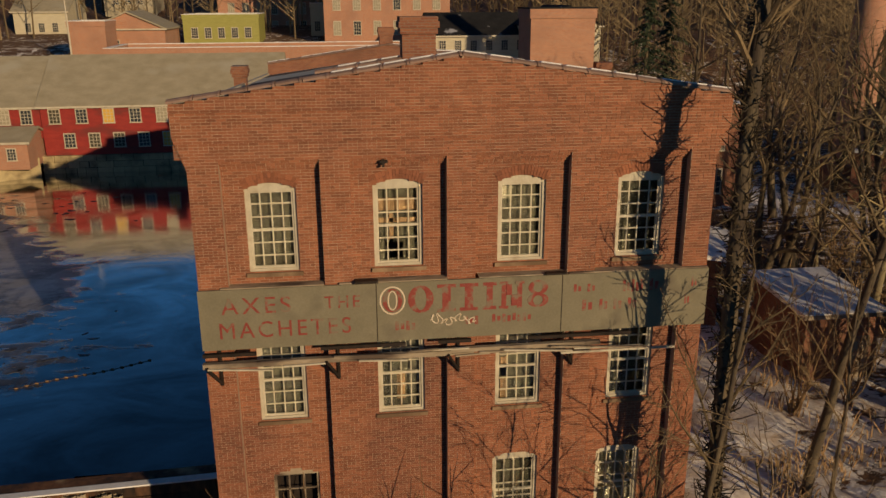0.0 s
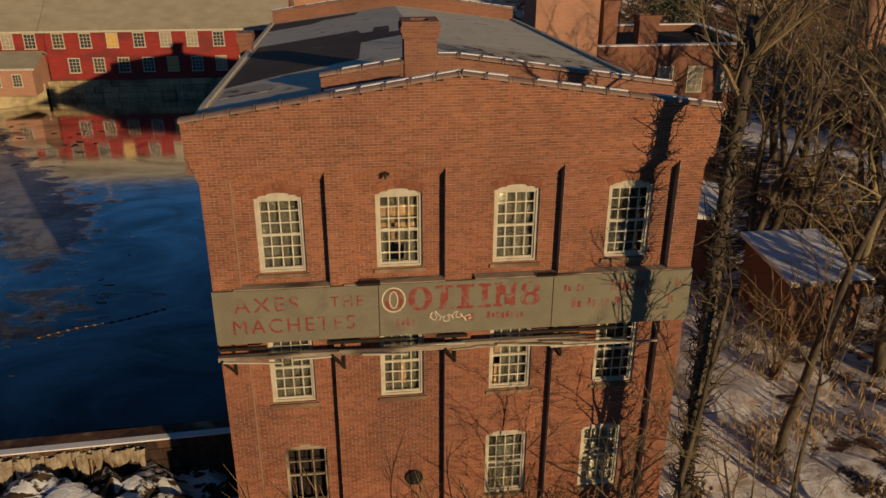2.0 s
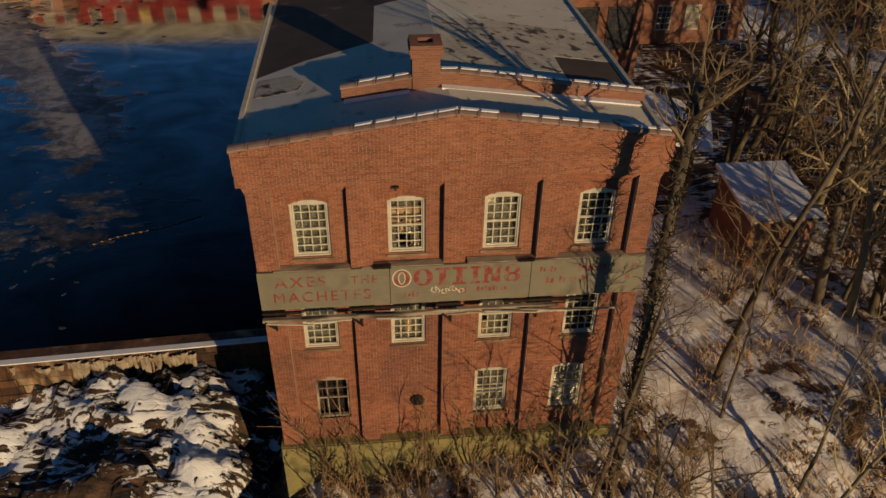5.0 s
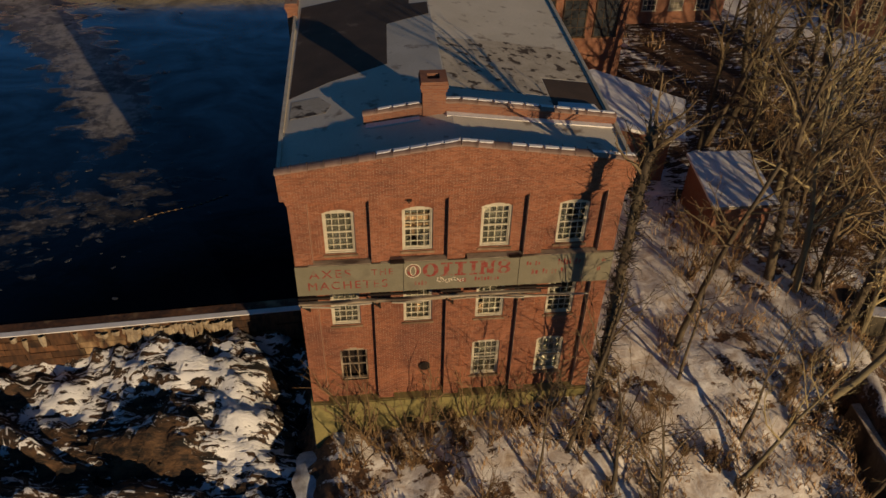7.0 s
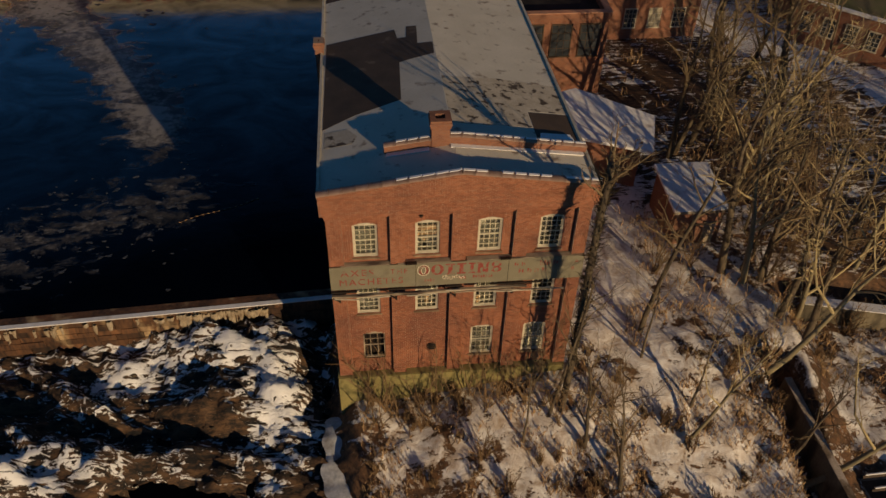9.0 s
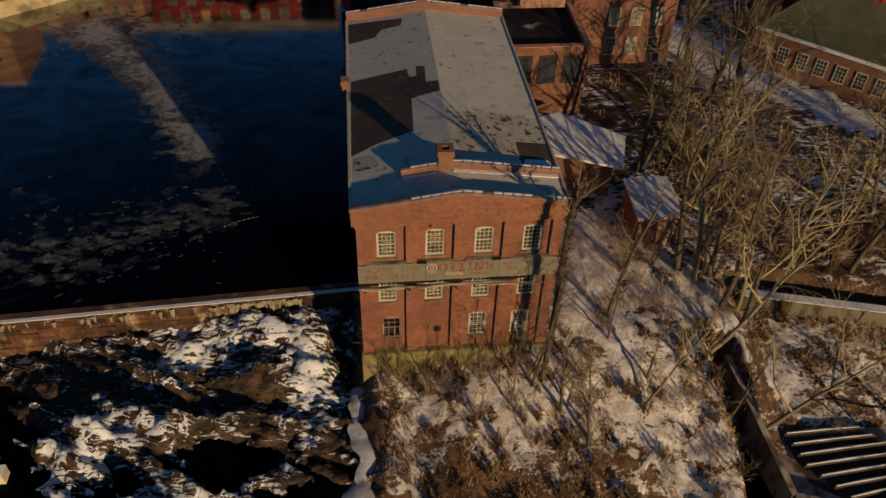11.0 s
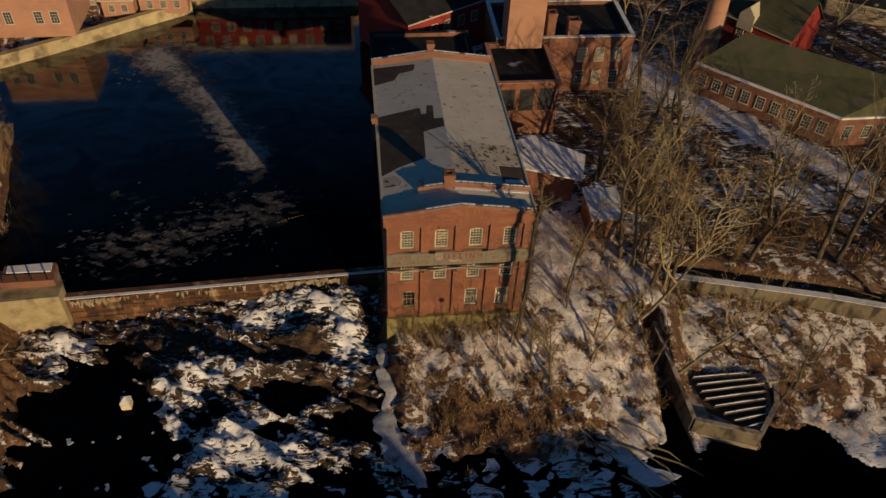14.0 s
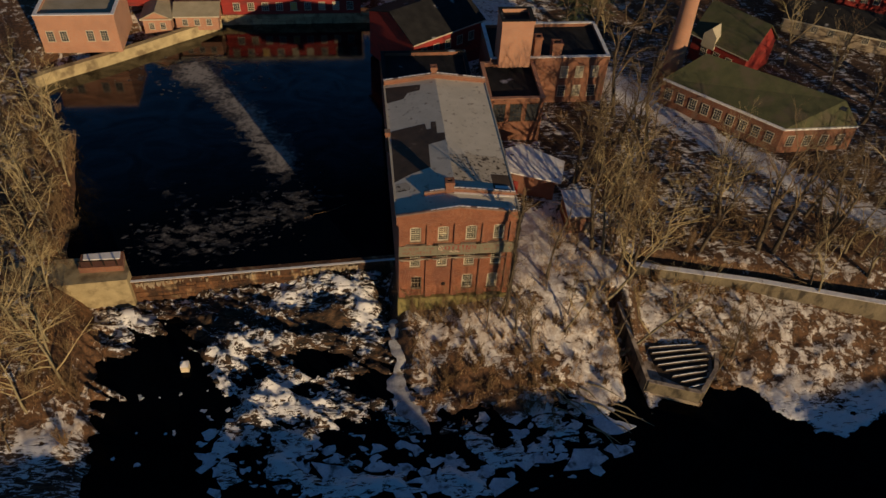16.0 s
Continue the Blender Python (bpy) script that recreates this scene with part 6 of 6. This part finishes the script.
block("brick_block", "three-storey pale brick building", "building", -22, -6, 124, 136, -1, 10.5, BRICK_PALE, wins=[(7.4, -21, -7, 6), (4.4, -21, -7, 6), (1.5, -21, -7, 6)], win=(0.9, 1.7), lits=brickl)
block("brick_block", "tall pale brick mill with many windows", "building", -4.4, 13.5, 101, 116, -1, 12.5, BRICK_PALE, wins=[(9.0, -4, 13, 6), (5.2, -4, 13, 6), (1.8, -4, 13, 6)], win=(0.95, 1.8), lits=brickl)
block("grey_house", "pale two-storey clapboard house", "house", -6.6, -3.0, 112, 120, -1, 5.5, CREAM, wins=[(2.0, -6.4, -3.2, 2)], win=(0.8, 1.4))
block("cream_house", "cream clapboard house with a dark shingle roof", "house", 9.0, 22.0, 86, 97, -3, 2.1, CREAM, roof="gable", roof_mat=TAR, rise=2.6, wins=[(0.3, 9.5, 21.5, 6)], win=(0.8, 1.2))
block("cream_house", "cream gabled house among trees", "house", 20.5, 28.5, 78, 90, -4, 3.4, CREAM, roof="gable", roof_mat=TAR, rise=2.2, axis_x=False, wins=[(0.8, 21, 28, 3)], win=(0.8, 1.2))
block("white_house", "white gabled house on the hillside", "house", -52, -44, 118, 128, 0, 5.0, CREAM, roof="gable", roof_mat=SLATE, rise=2.6, wins=[(2, -51, -45, 3)], win=(0.8, 1.3))
block("white_house", "white gabled house on the hillside", "house", -70, -60, 108, 118, 0, 4.5, CREAM, roof="gable", roof_mat=SLATE, rise=2.6, wins=[(1.5, -69, -61, 3)], win=(0.8, 1.3))
block("grey_house", "grey house far up the slope", "house", -42, -34, 132, 142, 4, 9, SLATE, roof="gable", roof_mat=TAR, rise=2.4, wins=[(6, -41, -35, 3)], win=(0.8, 1.3))
pole = thing("flag_pole", "white pole above the roofs", "pole", at=(-33.8, 84, -4))
part("shaft", Mesh().tube([Vector((0, 0, 0)), Vector((0, 0, 13))], [0.14, 0.08], 8), WHITE, pole)

# ---- trees and brush ----


def grow(seed, height, girth, limbs=9, spread=0.75, lean=(0, 0), fork=0.35, levels=3, twig=1.0, reach=0.5, wobble=0.07, taper=0.16, rise=0.14, limb=0.62):
    """A bare broadleaf tree: the trunk's mesh and the crown's, standing at the origin."""
    q = random.Random(seed)
    trunk, crown = Mesh(), Mesh()

    def stem(p, d, length, r0, r1, sides, level, mesh, wob):
        n = (7, 5, 4, 3)[min(level, 3)]
        pts, rad = [p.copy()], [r0]
        v = d.normalized()
        for i in range(n):
            v = (v + Vector((q.gauss(0, wob), q.gauss(0, wob), q.gauss(0.02, wob * 0.6)))).normalized()
            p = p + v * (length / n)
            pts.append(p.copy())
            rad.append(r0 + (r1 - r0) * ((i + 1) / n) ** 0.8)
        mesh.tube(pts, rad, sides)
        return pts, rad

    base = Vector((0, 0, -0.4))
    up = Vector((lean[0], lean[1], 1))
    pts, rad = stem(base, up, height * 0.86, girth, girth * taper, 8, 0, trunk, wobble)

    def sub(pts, rad, length, level, count, lo):
        if level > levels:
            return
        for k in range(count):
            t = lo + (1 - lo) * (k + q.random()) / count
            f = t * (len(pts) - 1)
            i = min(int(f), len(pts) - 2)
            p = pts[i].lerp(pts[i + 1], f - i)
            ax = (pts[i + 1] - pts[i]).normalized()
            w = q.uniform(0, 2 * math.pi)
            o = ax.orthogonal().normalized()
            side = o * math.cos(w) + ax.cross(o) * math.sin(w)
            d = ax * q.uniform(0.35, 0.95) + side * spread * q.uniform(0.7, 1.4) + Vector((0, 0, rise))
            L = length * q.uniform(0.6, 1.1) * (1.15 - 0.55 * t)
            r = max(rad[i] * (limb if level == 1 else 0.5), 0.010 * twig)
            a, b = stem(p, d, L, r, max(r * 0.22, 0.007 * twig), (6, 5, 4, 3)[min(level, 3)], level, crown, (0.12, 0.16, 0.2, 0.24)[min(level, 3)])
            sub(a, b, L * 0.52, level + 1, (limbs, 5, 4, 2)[min(level, 3)], 0.16)
    sub(pts, rad, height * reach, 1, limbs, fork)
    return trunk, crown


KINDS = {}


def ivy_on(trunk, seed, lo, hi, count, far):
    """Dead ivy and vine stems round a trunk of eight-sided rings."""
    q = random.Random(seed)
    rings = len(trunk.v) // 8
    m = Mesh()
    for i in range(count):
        f = (lo + (hi - lo) * q.random()) * (rings - 1)
        k = min(int(f), rings - 2)
        s = q.randrange(8)
        p = Vector(trunk.v[k * 8 + s]).lerp(Vector(trunk.v[(k + 1) * 8 + s]), f - k)
        mid = (Vector(trunk.v[k * 8]) + Vector(trunk.v[k * 8 + 4])) / 2
        out = (p - mid)
        out = Vector((out.x, out.y, 0)).normalized()
        d = out * q.uniform(0.1, 0.9) + Vector((q.gauss(0, 0.35), q.gauss(0, 0.35), q.gauss(0.5, 0.7)))
        e = p + d * far * q.uniform(0.2, 1.0)
        b1, b2 = p.lerp(e, 0.35) + Vector((q.gauss(0, 0.05), q.gauss(0, 0.05), -0.04)), p.lerp(e, 0.7) + Vector((q.gauss(0, 0.07), q.gauss(0, 0.07), 0.02))
        m.tube([p, b1, b2, e], [0.020, 0.016, 0.012, 0.005], 3)
    return m


IVIED = {"corner": (0.25, 0.98, 900, 0.55), "tall_a": (0.1, 0.7, 150, 0.32), "tall_b": (0.2, 0.6, 260, 0.4)}


def tree_kind(key, **kw):
    t, c = grow(**kw)
    pale = kw.get("seed", 0) % 3 == 0 and key not in IVIED
    if key in IVIED:
        KINDS[key + "_ivy"] = ivy_on(t, 5, *IVIED[key]).data("ivy", IVY)
    KINDS[key] = (t.data("trunk", BARK_PALE if pale else BARK, True), c.data("crown", CROWN_GOLD if pale else CROWN_TAN, False))


tree_kind("tall_a", seed=1, height=15, girth=0.26, limbs=10, spread=0.62, fork=0.35)
tree_kind("tall_b", seed=2, height=17, girth=0.30, limbs=11, spread=0.55, lean=(0.06, 0), fork=0.4)
tree_kind("tall_c", seed=3, height=13, girth=0.20, limbs=10, spread=0.7, lean=(-0.05, 0.05), fork=0.3)
tree_kind("corner", seed=12, height=19, girth=0.215, limbs=9, spread=0.55, lean=(0.045, 0.0), fork=0.86, reach=0.2, wobble=0.014, taper=0.75, limb=0.5)
tree_kind("slim_b", seed=16, height=12, girth=0.12, limbs=6, spread=0.5, lean=(0.13, 0.0), fork=0.5, reach=0.3, wobble=0.02, taper=0.4)
tree_kind("clear", seed=19, height=15, girth=0.18, limbs=7, spread=0.55, lean=(0.03, 0.02), fork=0.6, reach=0.3, taper=0.4)
tree_kind("mid_a", seed=4, height=9, girth=0.14, limbs=10, spread=0.8, fork=0.25)
tree_kind("mid_b", seed=5, height=10, girth=0.15, limbs=9, spread=0.7, lean=(0.12, 0.02), fork=0.3)
tree_kind("lean_a", seed=6, height=13, girth=0.19, limbs=9, spread=0.55, lean=(0.55, -0.08), fork=0.35)
tree_kind("slim_a", seed=7, height=11, girth=0.10, limbs=8, spread=0.5, fork=0.4, levels=3)
tree_kind("wide_a", seed=8, height=12, girth=0.22, limbs=12, spread=0.95, fork=0.22)
tree_kind("pale_a", seed=9, height=12, girth=0.16, limbs=11, spread=0.8, fork=0.2)


def tree(kind, x, y, turn=0.0, size=1.0, label="bare grey-brown tree in winter", group="bare trees on the east bank", z=None):
    ob = thing("tree", label, "tree", group, at=(x, y, land_at(x, y) if z is None else z))
    ob.rotation_euler, ob.scale = (0, 0, turn), (size, size, size)
    t, c = KINDS[kind]
    part("trunk", t, None, ob)
    part("crown", c, None, ob)
    if kind in IVIED:
        part("ivy", KINDS[kind + "_ivy"], None, ob, "dark dead ivy round the trunk")
    return ob


# the ones by the mill's corner and on the slope
tree("corner", 5.65, -2.2, 0.0, 1.0, "tall bare ivy-clad tree close to the mill's corner")
tree("slim_b", 4.9, -2.5, 0.0, 1.0, "thin bare tree beside the ivy-clad one")
tree("slim_a", 3.4, -3.6, 2.1, 0.8, "thin bare sapling on the slope before the mill")
tree("clear", 11.1, 2.1, 0.0, 1.0)
tree("slim_a", 10.7, 0.3, 0.3, 0.9)
tree("lean_a", 11.9, -4.4, 0.5, 0.7)
tree("tall_a", 19.6, 2.6, 4.0, 1.0)
tree("tall_b", 20.6, 0.8, 1.3, 0.9)
tree("lean_a", 17.6, -0.9, 0.35, 1.15, "leaning bare tree on the slope")
tree("lean_a", 18.4, -5.8, -0.05, 1.2, "pale leaning tree over the canal wall")
tree("mid_b", 18.0, -5.2, 2.0, 0.9)
tree("wide_a", 19.6, 5.4, 0.0, 1.1)
tree("pale_a", 21.2, 3.0, 1.0, 1.1)
tree("slim_a", 12.8, -2.6, 1.7, 0.9)
# the next two are added to cast branch shadows on the front wall
tree("wide_a", 8.2, -6.2, 0.9, 0.72)
tree("mid_a", 6.6, -4.2, 2.2, 0.95)
tree("wide_a", 31.0, -7.8, 2.6, 0.9)
tree("mid_b", 28.8, -9.4, 0.6, 0.9)
tree("slim_a", 33.5, -6.0, 0.6, 0.9)
tree("pale_a", 26.0, 6.0, 3.0, 1.1)
rng = random.Random(77)
blocked = [(13.8, 19.3, 8, 14.5), (7.5, 17.5, 13.5, 45), (7, 25.5, 26.5, 45), (33, 60, 22, 50), (5, 12.5, -1, 30), (36, 43, 38, 44)]
placed = 0
while placed < 26:
    x, y = rng.uniform(14, 58), 3.5 + 20 * rng.random() ** 1.2
    if any(a < x < b and c < y < d for a, b, c, d in blocked) or abs(x * 0.75 + y * 0.66 - 47.4) < 3.6 or (x > 38 and y > 11) or (x > 27 and y > 19):
        continue
    tree(rng.choice(("tall_c", "mid_a", "mid_b", "wide_a", "wide_a", "pale_a", "pale_a", "tall_b")), x, y, rng.uniform(0, 6.28), rng.uniform(0.75, 1.2))
    placed += 1
for x, y in ((27, 33), (26.5, 47), (30, 52), (36, 50), (45, 55), (58, 45), (62, 38), (66, 44), (24, 53), (38, 58), (52, 60)):
    tree(rng.choice(("tall_a", "tall_c", "wide_a", "tall_b")), x, y, rng.uniform(0, 6.28), rng.uniform(0.8, 1.1), group="bare trees beyond the works")
for x, y in ((25, 25.5), (22.5, 22.5), (27.5, 21.5), (20, 20), (30, 26)):
    tree("tall_b", x, y, rng.uniform(0, 6.28), rng.uniform(0.8, 1.0), "tall dark bare tree before the works")
# mostly unseen trees to the east, added to shade the ground beyond the works
for k in range(22):
    tree(rng.choice(("tall_a", "tall_b", "wide_a")), rng.uniform(62, 88), rng.uniform(0, 30), rng.uniform(0, 6.28), rng.uniform(0.85, 1.15), group="bare trees beyond the works")
# west bank
for x, y, k, s in ((-43.5, 2.0, "pale_a", 1.0), (-46, -1.5, "tall_c", 1.0), (-41.2, -7.0, "pale_a", 1.15), (-42.5, -5.5, "tall_c", 1.1), (-44.5, 9.5, "wide_a", 0.7), (-46.5, 14, "pale_a", 0.9), (-47.2, 19, "wide_a", 0.9),
                   (-48.2, 25, "pale_a", 1.0), (-50.5, 30, "tall_c", 0.9), (-51, 22, "pale_a", 1.0), (-52, 14, "wide_a", 1.0), (-54, 37, "pale_a", 0.9), (-49, 5, "tall_a", 0.9), (-56, 28, "tall_a", 0.9), (-47, -10, "mid_a", 1.0),
                   (-45, -14, "mid_b", 0.8), (-52, -4, "wide_a", 1.0), (-59, 40, "pale_a", 0.9), (-45.5, 5, "pale_a", 1.1), (-43, -3, "pale_a", 0.9), (-47.5, 11, "pale_a", 1.1), (-49.5, 17, "pale_a", 1.1), (-46.2, 22, "pale_a", 0.8), (-44.2, -10, "pale_a", 1.0), (-50, 33, "pale_a", 1.0), (-52.5, 27, "wide_a", 1.0), (-48.5, -6, "pale_a", 1.2), (-55, 20, "pale_a", 1.2)):
    tree(k, x, y, rng.uniform(0, 6.28), s, "sunlit bare tree with pale twigs", "bare trees on the west bank")


# unseen bare trees added along the south bank to dapple the river's ice
for k in range(20):
    tree(rng.choice(("tall_a", "tall_b", "wide_a", "wide_a")), -42 + 6.0 * k + rng.uniform(-1.5, 1.5), rng.uniform(-86, -72), rng.uniform(0, 6.28), rng.uniform(0.4, 0.62), group="bare trees on the south bank")
# more trees added out of view, to shade the east bank's ground
for k in range(18):
    tree(rng.choice(("tall_b", "wide_a", "pale_a", "tall_a")), rng.uniform(58, 84), rng.uniform(-12, 16), rng.uniform(0, 6.28), rng.uniform(0.85, 1.1), group="bare trees on the east bank")
for k in range(9):
    tree(rng.choice(("wide_a", "pale_a", "tall_c")), rng.uniform(40, 57), rng.uniform(-2, 10), rng.uniform(0, 6.28), rng.uniform(0.75, 1.0))


def shrub(seed, height, stems):
    q = random.Random(seed)
    m = Mesh()
    for i in range(stems):
        w, t = q.uniform(0, 6.28), q.uniform(0.1, 0.55)
        p = Vector((q.gauss(0, 0.15), q.gauss(0, 0.15), -0.1))
        v = Vector((math.cos(w) * t, math.sin(w) * t, 1)).normalized()
        L = height * q.uniform(0.5, 1.0)
        pts = [p]
        for k in range(5):
            v = (v + Vector((q.gauss(0, 0.12), q.gauss(0, 0.12), 0.02))).normalized()
            pts.append(pts[-1] + v * L / 5)
        m.tube(pts, [0.04, 0.034, 0.028, 0.02, 0.014, 0.006], 4)
        for k in range(12):
            j = q.randint(1, 4)
            s = pts[j].lerp(pts[j + 1], q.random())
            d = (v + Vector((q.gauss(0, 0.6), q.gauss(0, 0.6), q.gauss(0.2, 0.3)))).normalized()
            e = s + d * L * q.uniform(0.15, 0.35)
            m.tube([s, s.lerp(e, 0.5) + Vector((q.gauss(0, 0.04), q.gauss(0, 0.04), 0.02)), e], [0.016, 0.012, 0.005], 3)
    return m.data("brushwood", TWIG)


SPARSE = [shrub(s, h, n) for s, h, n in ((11, 4.6, 5), (12, 5.6, 4), (13, 3.4, 6), (14, 6.2, 3))]
SHRUBS = [shrub(s, h, n) for s, h, n in ((1, 5.2, 13), (2, 3.6, 16), (3, 2.2, 18), (4, 6.5, 9))]


def bush(i, x, y, size=1.0, turn=0.0, group="bushes", kinds=None):
    ob = thing("bush", "leafless brown bush of thin stems", "bush", group, at=(x, y, land_at(x, y)))
    ob.rotation_euler, ob.scale = (0, 0, turn), (size,) * 3
    part("brushwood", (kinds or SHRUBS)[i], None, ob)


for i, x, y, s in ((0, -3.9, -0.7, 1.15), (1, -4.7, -1.0, 1.0), (3, -2.0, -0.8, 0.95), (1, -0.9, -1.0, 0.9), (3, 0.9, -0.7, 0.95), (0, 2.3, -1.1, 0.7), (1, 3.8, -1.4, 0.9), (2, 5.0, -1.6, 1.0), (3, 0.1, -0.8, 0.8), (0, -3.2, -1.3, 0.9)):
    bush(i, x, y, s, x * 1.7, "bushes at the mill's foot", SPARSE)
for i, x, y, s in ((2, -4.4, -1.6, 1.0), (2, -1.5, -1.7, 1.1), (0, 1.6, -1.7, 0.9), (1, 5.4, -3.0, 1.0)):
    bush(i, x, y, s, x * 2.3 + 1, "bushes at the mill's foot", SPARSE)
for k in range(22):
    x, y = rng.uniform(-4, 34), rng.uniform(-13, 4.5)
    if 18.8 < x < 29.5 and -13.5 < y < 0:
        continue
    bush(rng.choice((0, 1, 1, 2, 2)), x, y, rng.uniform(0.5, 1.0), rng.uniform(0, 6.28), "bushes on the bank")
LOW = [shrub(s, h, n) for s, h, n in ((21, 1.0, 14), (22, 0.7, 18), (23, 1.3, 11))]
for k in range(130):
    x, y = rng.uniform(-4.5, 34), rng.uniform(-13.5, 1.0)
    if 18.2 < x < 29.5 and y < 0 or land_at(x, y) < RIVER_Z + 0.25:
        continue
    bush(rng.choice((0, 1, 2)), x, y, rng.uniform(0.7, 1.3), rng.uniform(0, 6.28), "low brambles on the bank", LOW)
for k in range(40):
    x, y = rng.uniform(12, 58), rng.uniform(5, 20)
    if any(a < x < b and c < y < d for a, b, c, d in blocked):
        continue
    bush(rng.choice((0, 1, 2)), x, y, rng.uniform(0.6, 1.1), rng.uniform(0, 6.28), "bushes in the woods")
for k in range(46):
    y = rng.uniform(-14, 40)
    x = float(shore_x(y)) - rng.uniform(0.5, 8)
    bush(rng.choice((0, 1, 1, 2)), x, y, rng.uniform(0.6, 1.1), rng.uniform(0, 6.28), "bushes on the west bank")

# dead grass, canes and fallen twigs over the banks
nr = np.random.RandomState(3)
gv, gf = [], []


def canes(count, x0, x1, y0, y1, tall, keep):
    X, Y = nr.uniform(x0, x1, count), nr.uniform(y0, y1, count)
    ok = keep(X, Y)
    X, Y = X[ok], Y[ok]
    Z = land(X, Y)
    for x, y, z in zip(X, Y, Z):
        h = tall * nr.uniform(0.35, 1.0)
        lx, ly = nr.normal(0, 0.45) * h, nr.normal(0, 0.45) * h
        r = 0.016 + 0.014 * nr.rand()
        k = len(gv)
        mx, my = x + lx * 0.35, y + ly * 0.35
        gv.extend([(x - r, y, z - 0.05), (x + r, y, z - 0.05), (x, y + r * 1.7, z - 0.05), (mx - r * 0.8, my, z + h * 0.6), (mx + r * 0.8, my, z + h * 0.6), (mx, my + r * 1.4, z + h * 0.6), (x + lx, y + ly, z + h * 0.95)])
        gf.extend([(k, k + 1, k + 4, k + 3), (k + 1, k + 2, k + 5, k + 4), (k + 2, k, k + 3, k + 5), (k + 3, k + 4, k + 6), (k + 4, k + 5, k + 6), (k + 5, k + 3, k + 6)])


patchy = lambda x, y: fbm(x * 0.55, y * 0.55, 50, 3) + nr.uniform(-0.25, 0.25, x.shape) > 0.22
canes(30000, -5.2, 36, -15.5, 4, 0.55, lambda x, y: patchy(x, y) & (land(x, y) > RIVER_Z + 0.1) & ~((x > 19.5) & (x < 28.5) & (y < -5.5)))
canes(9000, 12, 60, 4, 34, 1.0, lambda x, y: patchy(x, y) & ~((x > 14.5) & (x < 18.4) & (y > 8.8) & (y < 13.6)) & ~((x > 33) & (y > 60 - x * 0.8)))
canes(18000, -60, -36, -16, 40, 1.0, lambda x, y: patchy(x, y) & (x < shore_x(y) - 0.5))
dg = bpy.data.meshes.new("dead_grass")
dg.from_pydata(gv, [], gf)
dg.materials.append(DRY_GRASS)
tagged(new("dead_grass", dg), "dead grass and brown canes through patchy snow", "grass", kind="stuff")

# driftwood at the water's edge
for i in range(16):
    x, y = rng.uniform(9, 19), rng.uniform(-15, -9)
    w, L = rng.uniform(-1.1, -0.4), rng.uniform(2, 5)
    d = Vector((math.cos(w), math.sin(w), 0))
    a = Vector((x, y, land_at(x, y) + 0.1))
    b = a + d * L
    b.z = max(land_at(b.x, b.y), RIVER_Z) + 0.15
    m = Mesh().tube([a, a.lerp(b, 0.5) + Vector((0.1, 0.1, 0.15)), b], [0.10, 0.08, 0.03], 6)
    solid("driftwood", m, BARK_PALE, "grey fallen branch on the river bank", "branch", "driftwood on the bank")

# conifer beside the works


def conifer(x, y, h, seed):
    q = random.Random(seed)
    ob = thing("conifer", "dark green spruce with drooping boughs", "tree", at=(x, y, land_at(x, y)))
    part("trunk", Mesh().tube([Vector((0, 0, -0.3)), Vector((0, 0, h))], [0.3, 0.03], 8), BARK, ob)
    m = Mesh()
    n = 130
    for i in range(n):
        t = i / n
        z = h * (0.12 + 0.87 * t)
        L = (1 - t) * h * 0.26 + 0.3
        w = q.uniform(0, 6.28)
        d = Vector((math.cos(w), math.sin(w), 0))
        s = Vector((-d.y, d.x, 0))
        for k in range(26):
            u = (k + q.random()) / 26
            p = Vector((0, 0, z)) + d * L * u + Vector((0, 0, -0.28 * L * u * u))
            e = p + (d * 0.5 + s * q.choice((-1, 1)) * q.uniform(0.5, 1.2)) * 0.42 * (1.15 - u) + Vector((0, 0, q.uniform(-0.3, 0.02)))
            c = (e - p).cross(Vector((0, 0, 1))).normalized() * 0.055
            m.add([tuple(p - c), tuple(p + c), tuple(e + c * 0.5), tuple(e - c * 0.5), tuple(p.lerp(e, 0.5) + Vector((0, 0, -0.09)))], [(0, 1, 2, 3), (0, 4, 3), (1, 2, 4)])
    part("foliage", m, NEEDLE, ob)


conifer(25.5, 55, 16, 1)
conifer(29.5, 60, 17, 2)

# far woods on the hills
fw = Mesh()
rw = random.Random(8)
for i in range(2600):
    if i < 1500:
        x, y = rw.uniform(-160, 200), 108 + 300 * rw.random() ** 1.5
    else:
        x, y = rw.choice((rw.uniform(62, 170), rw.uniform(24, 120))), rw.uniform(20, 150)
        if x < 85 and y < 62 or x < 62 and y < 66:
            continue
    z = land_at(x, y)
    h = rw.uniform(8, 14)
    p = Vector((x, y, z))
    fw.tube([p, p + Vector((rw.gauss(0, 0.4), rw.gauss(0, 0.4), h))], [0.16, 0.04], 3)
    for k in range(15):
        s = p + Vector((0, 0, h * rw.uniform(0.3, 0.95)))
        w = rw.uniform(0, 6.28)
        L = rw.uniform(1.2, 3.6)
        e = s + Vector((math.cos(w) * L, math.sin(w) * L, L * rw.uniform(0.4, 1.2)))
        fw.tube([s, e], [0.07, 0.025], 3)
solid("far_woods", fw, FAR_TWIG, "bare brown woods on the far hillside", "woods", kind="stuff")
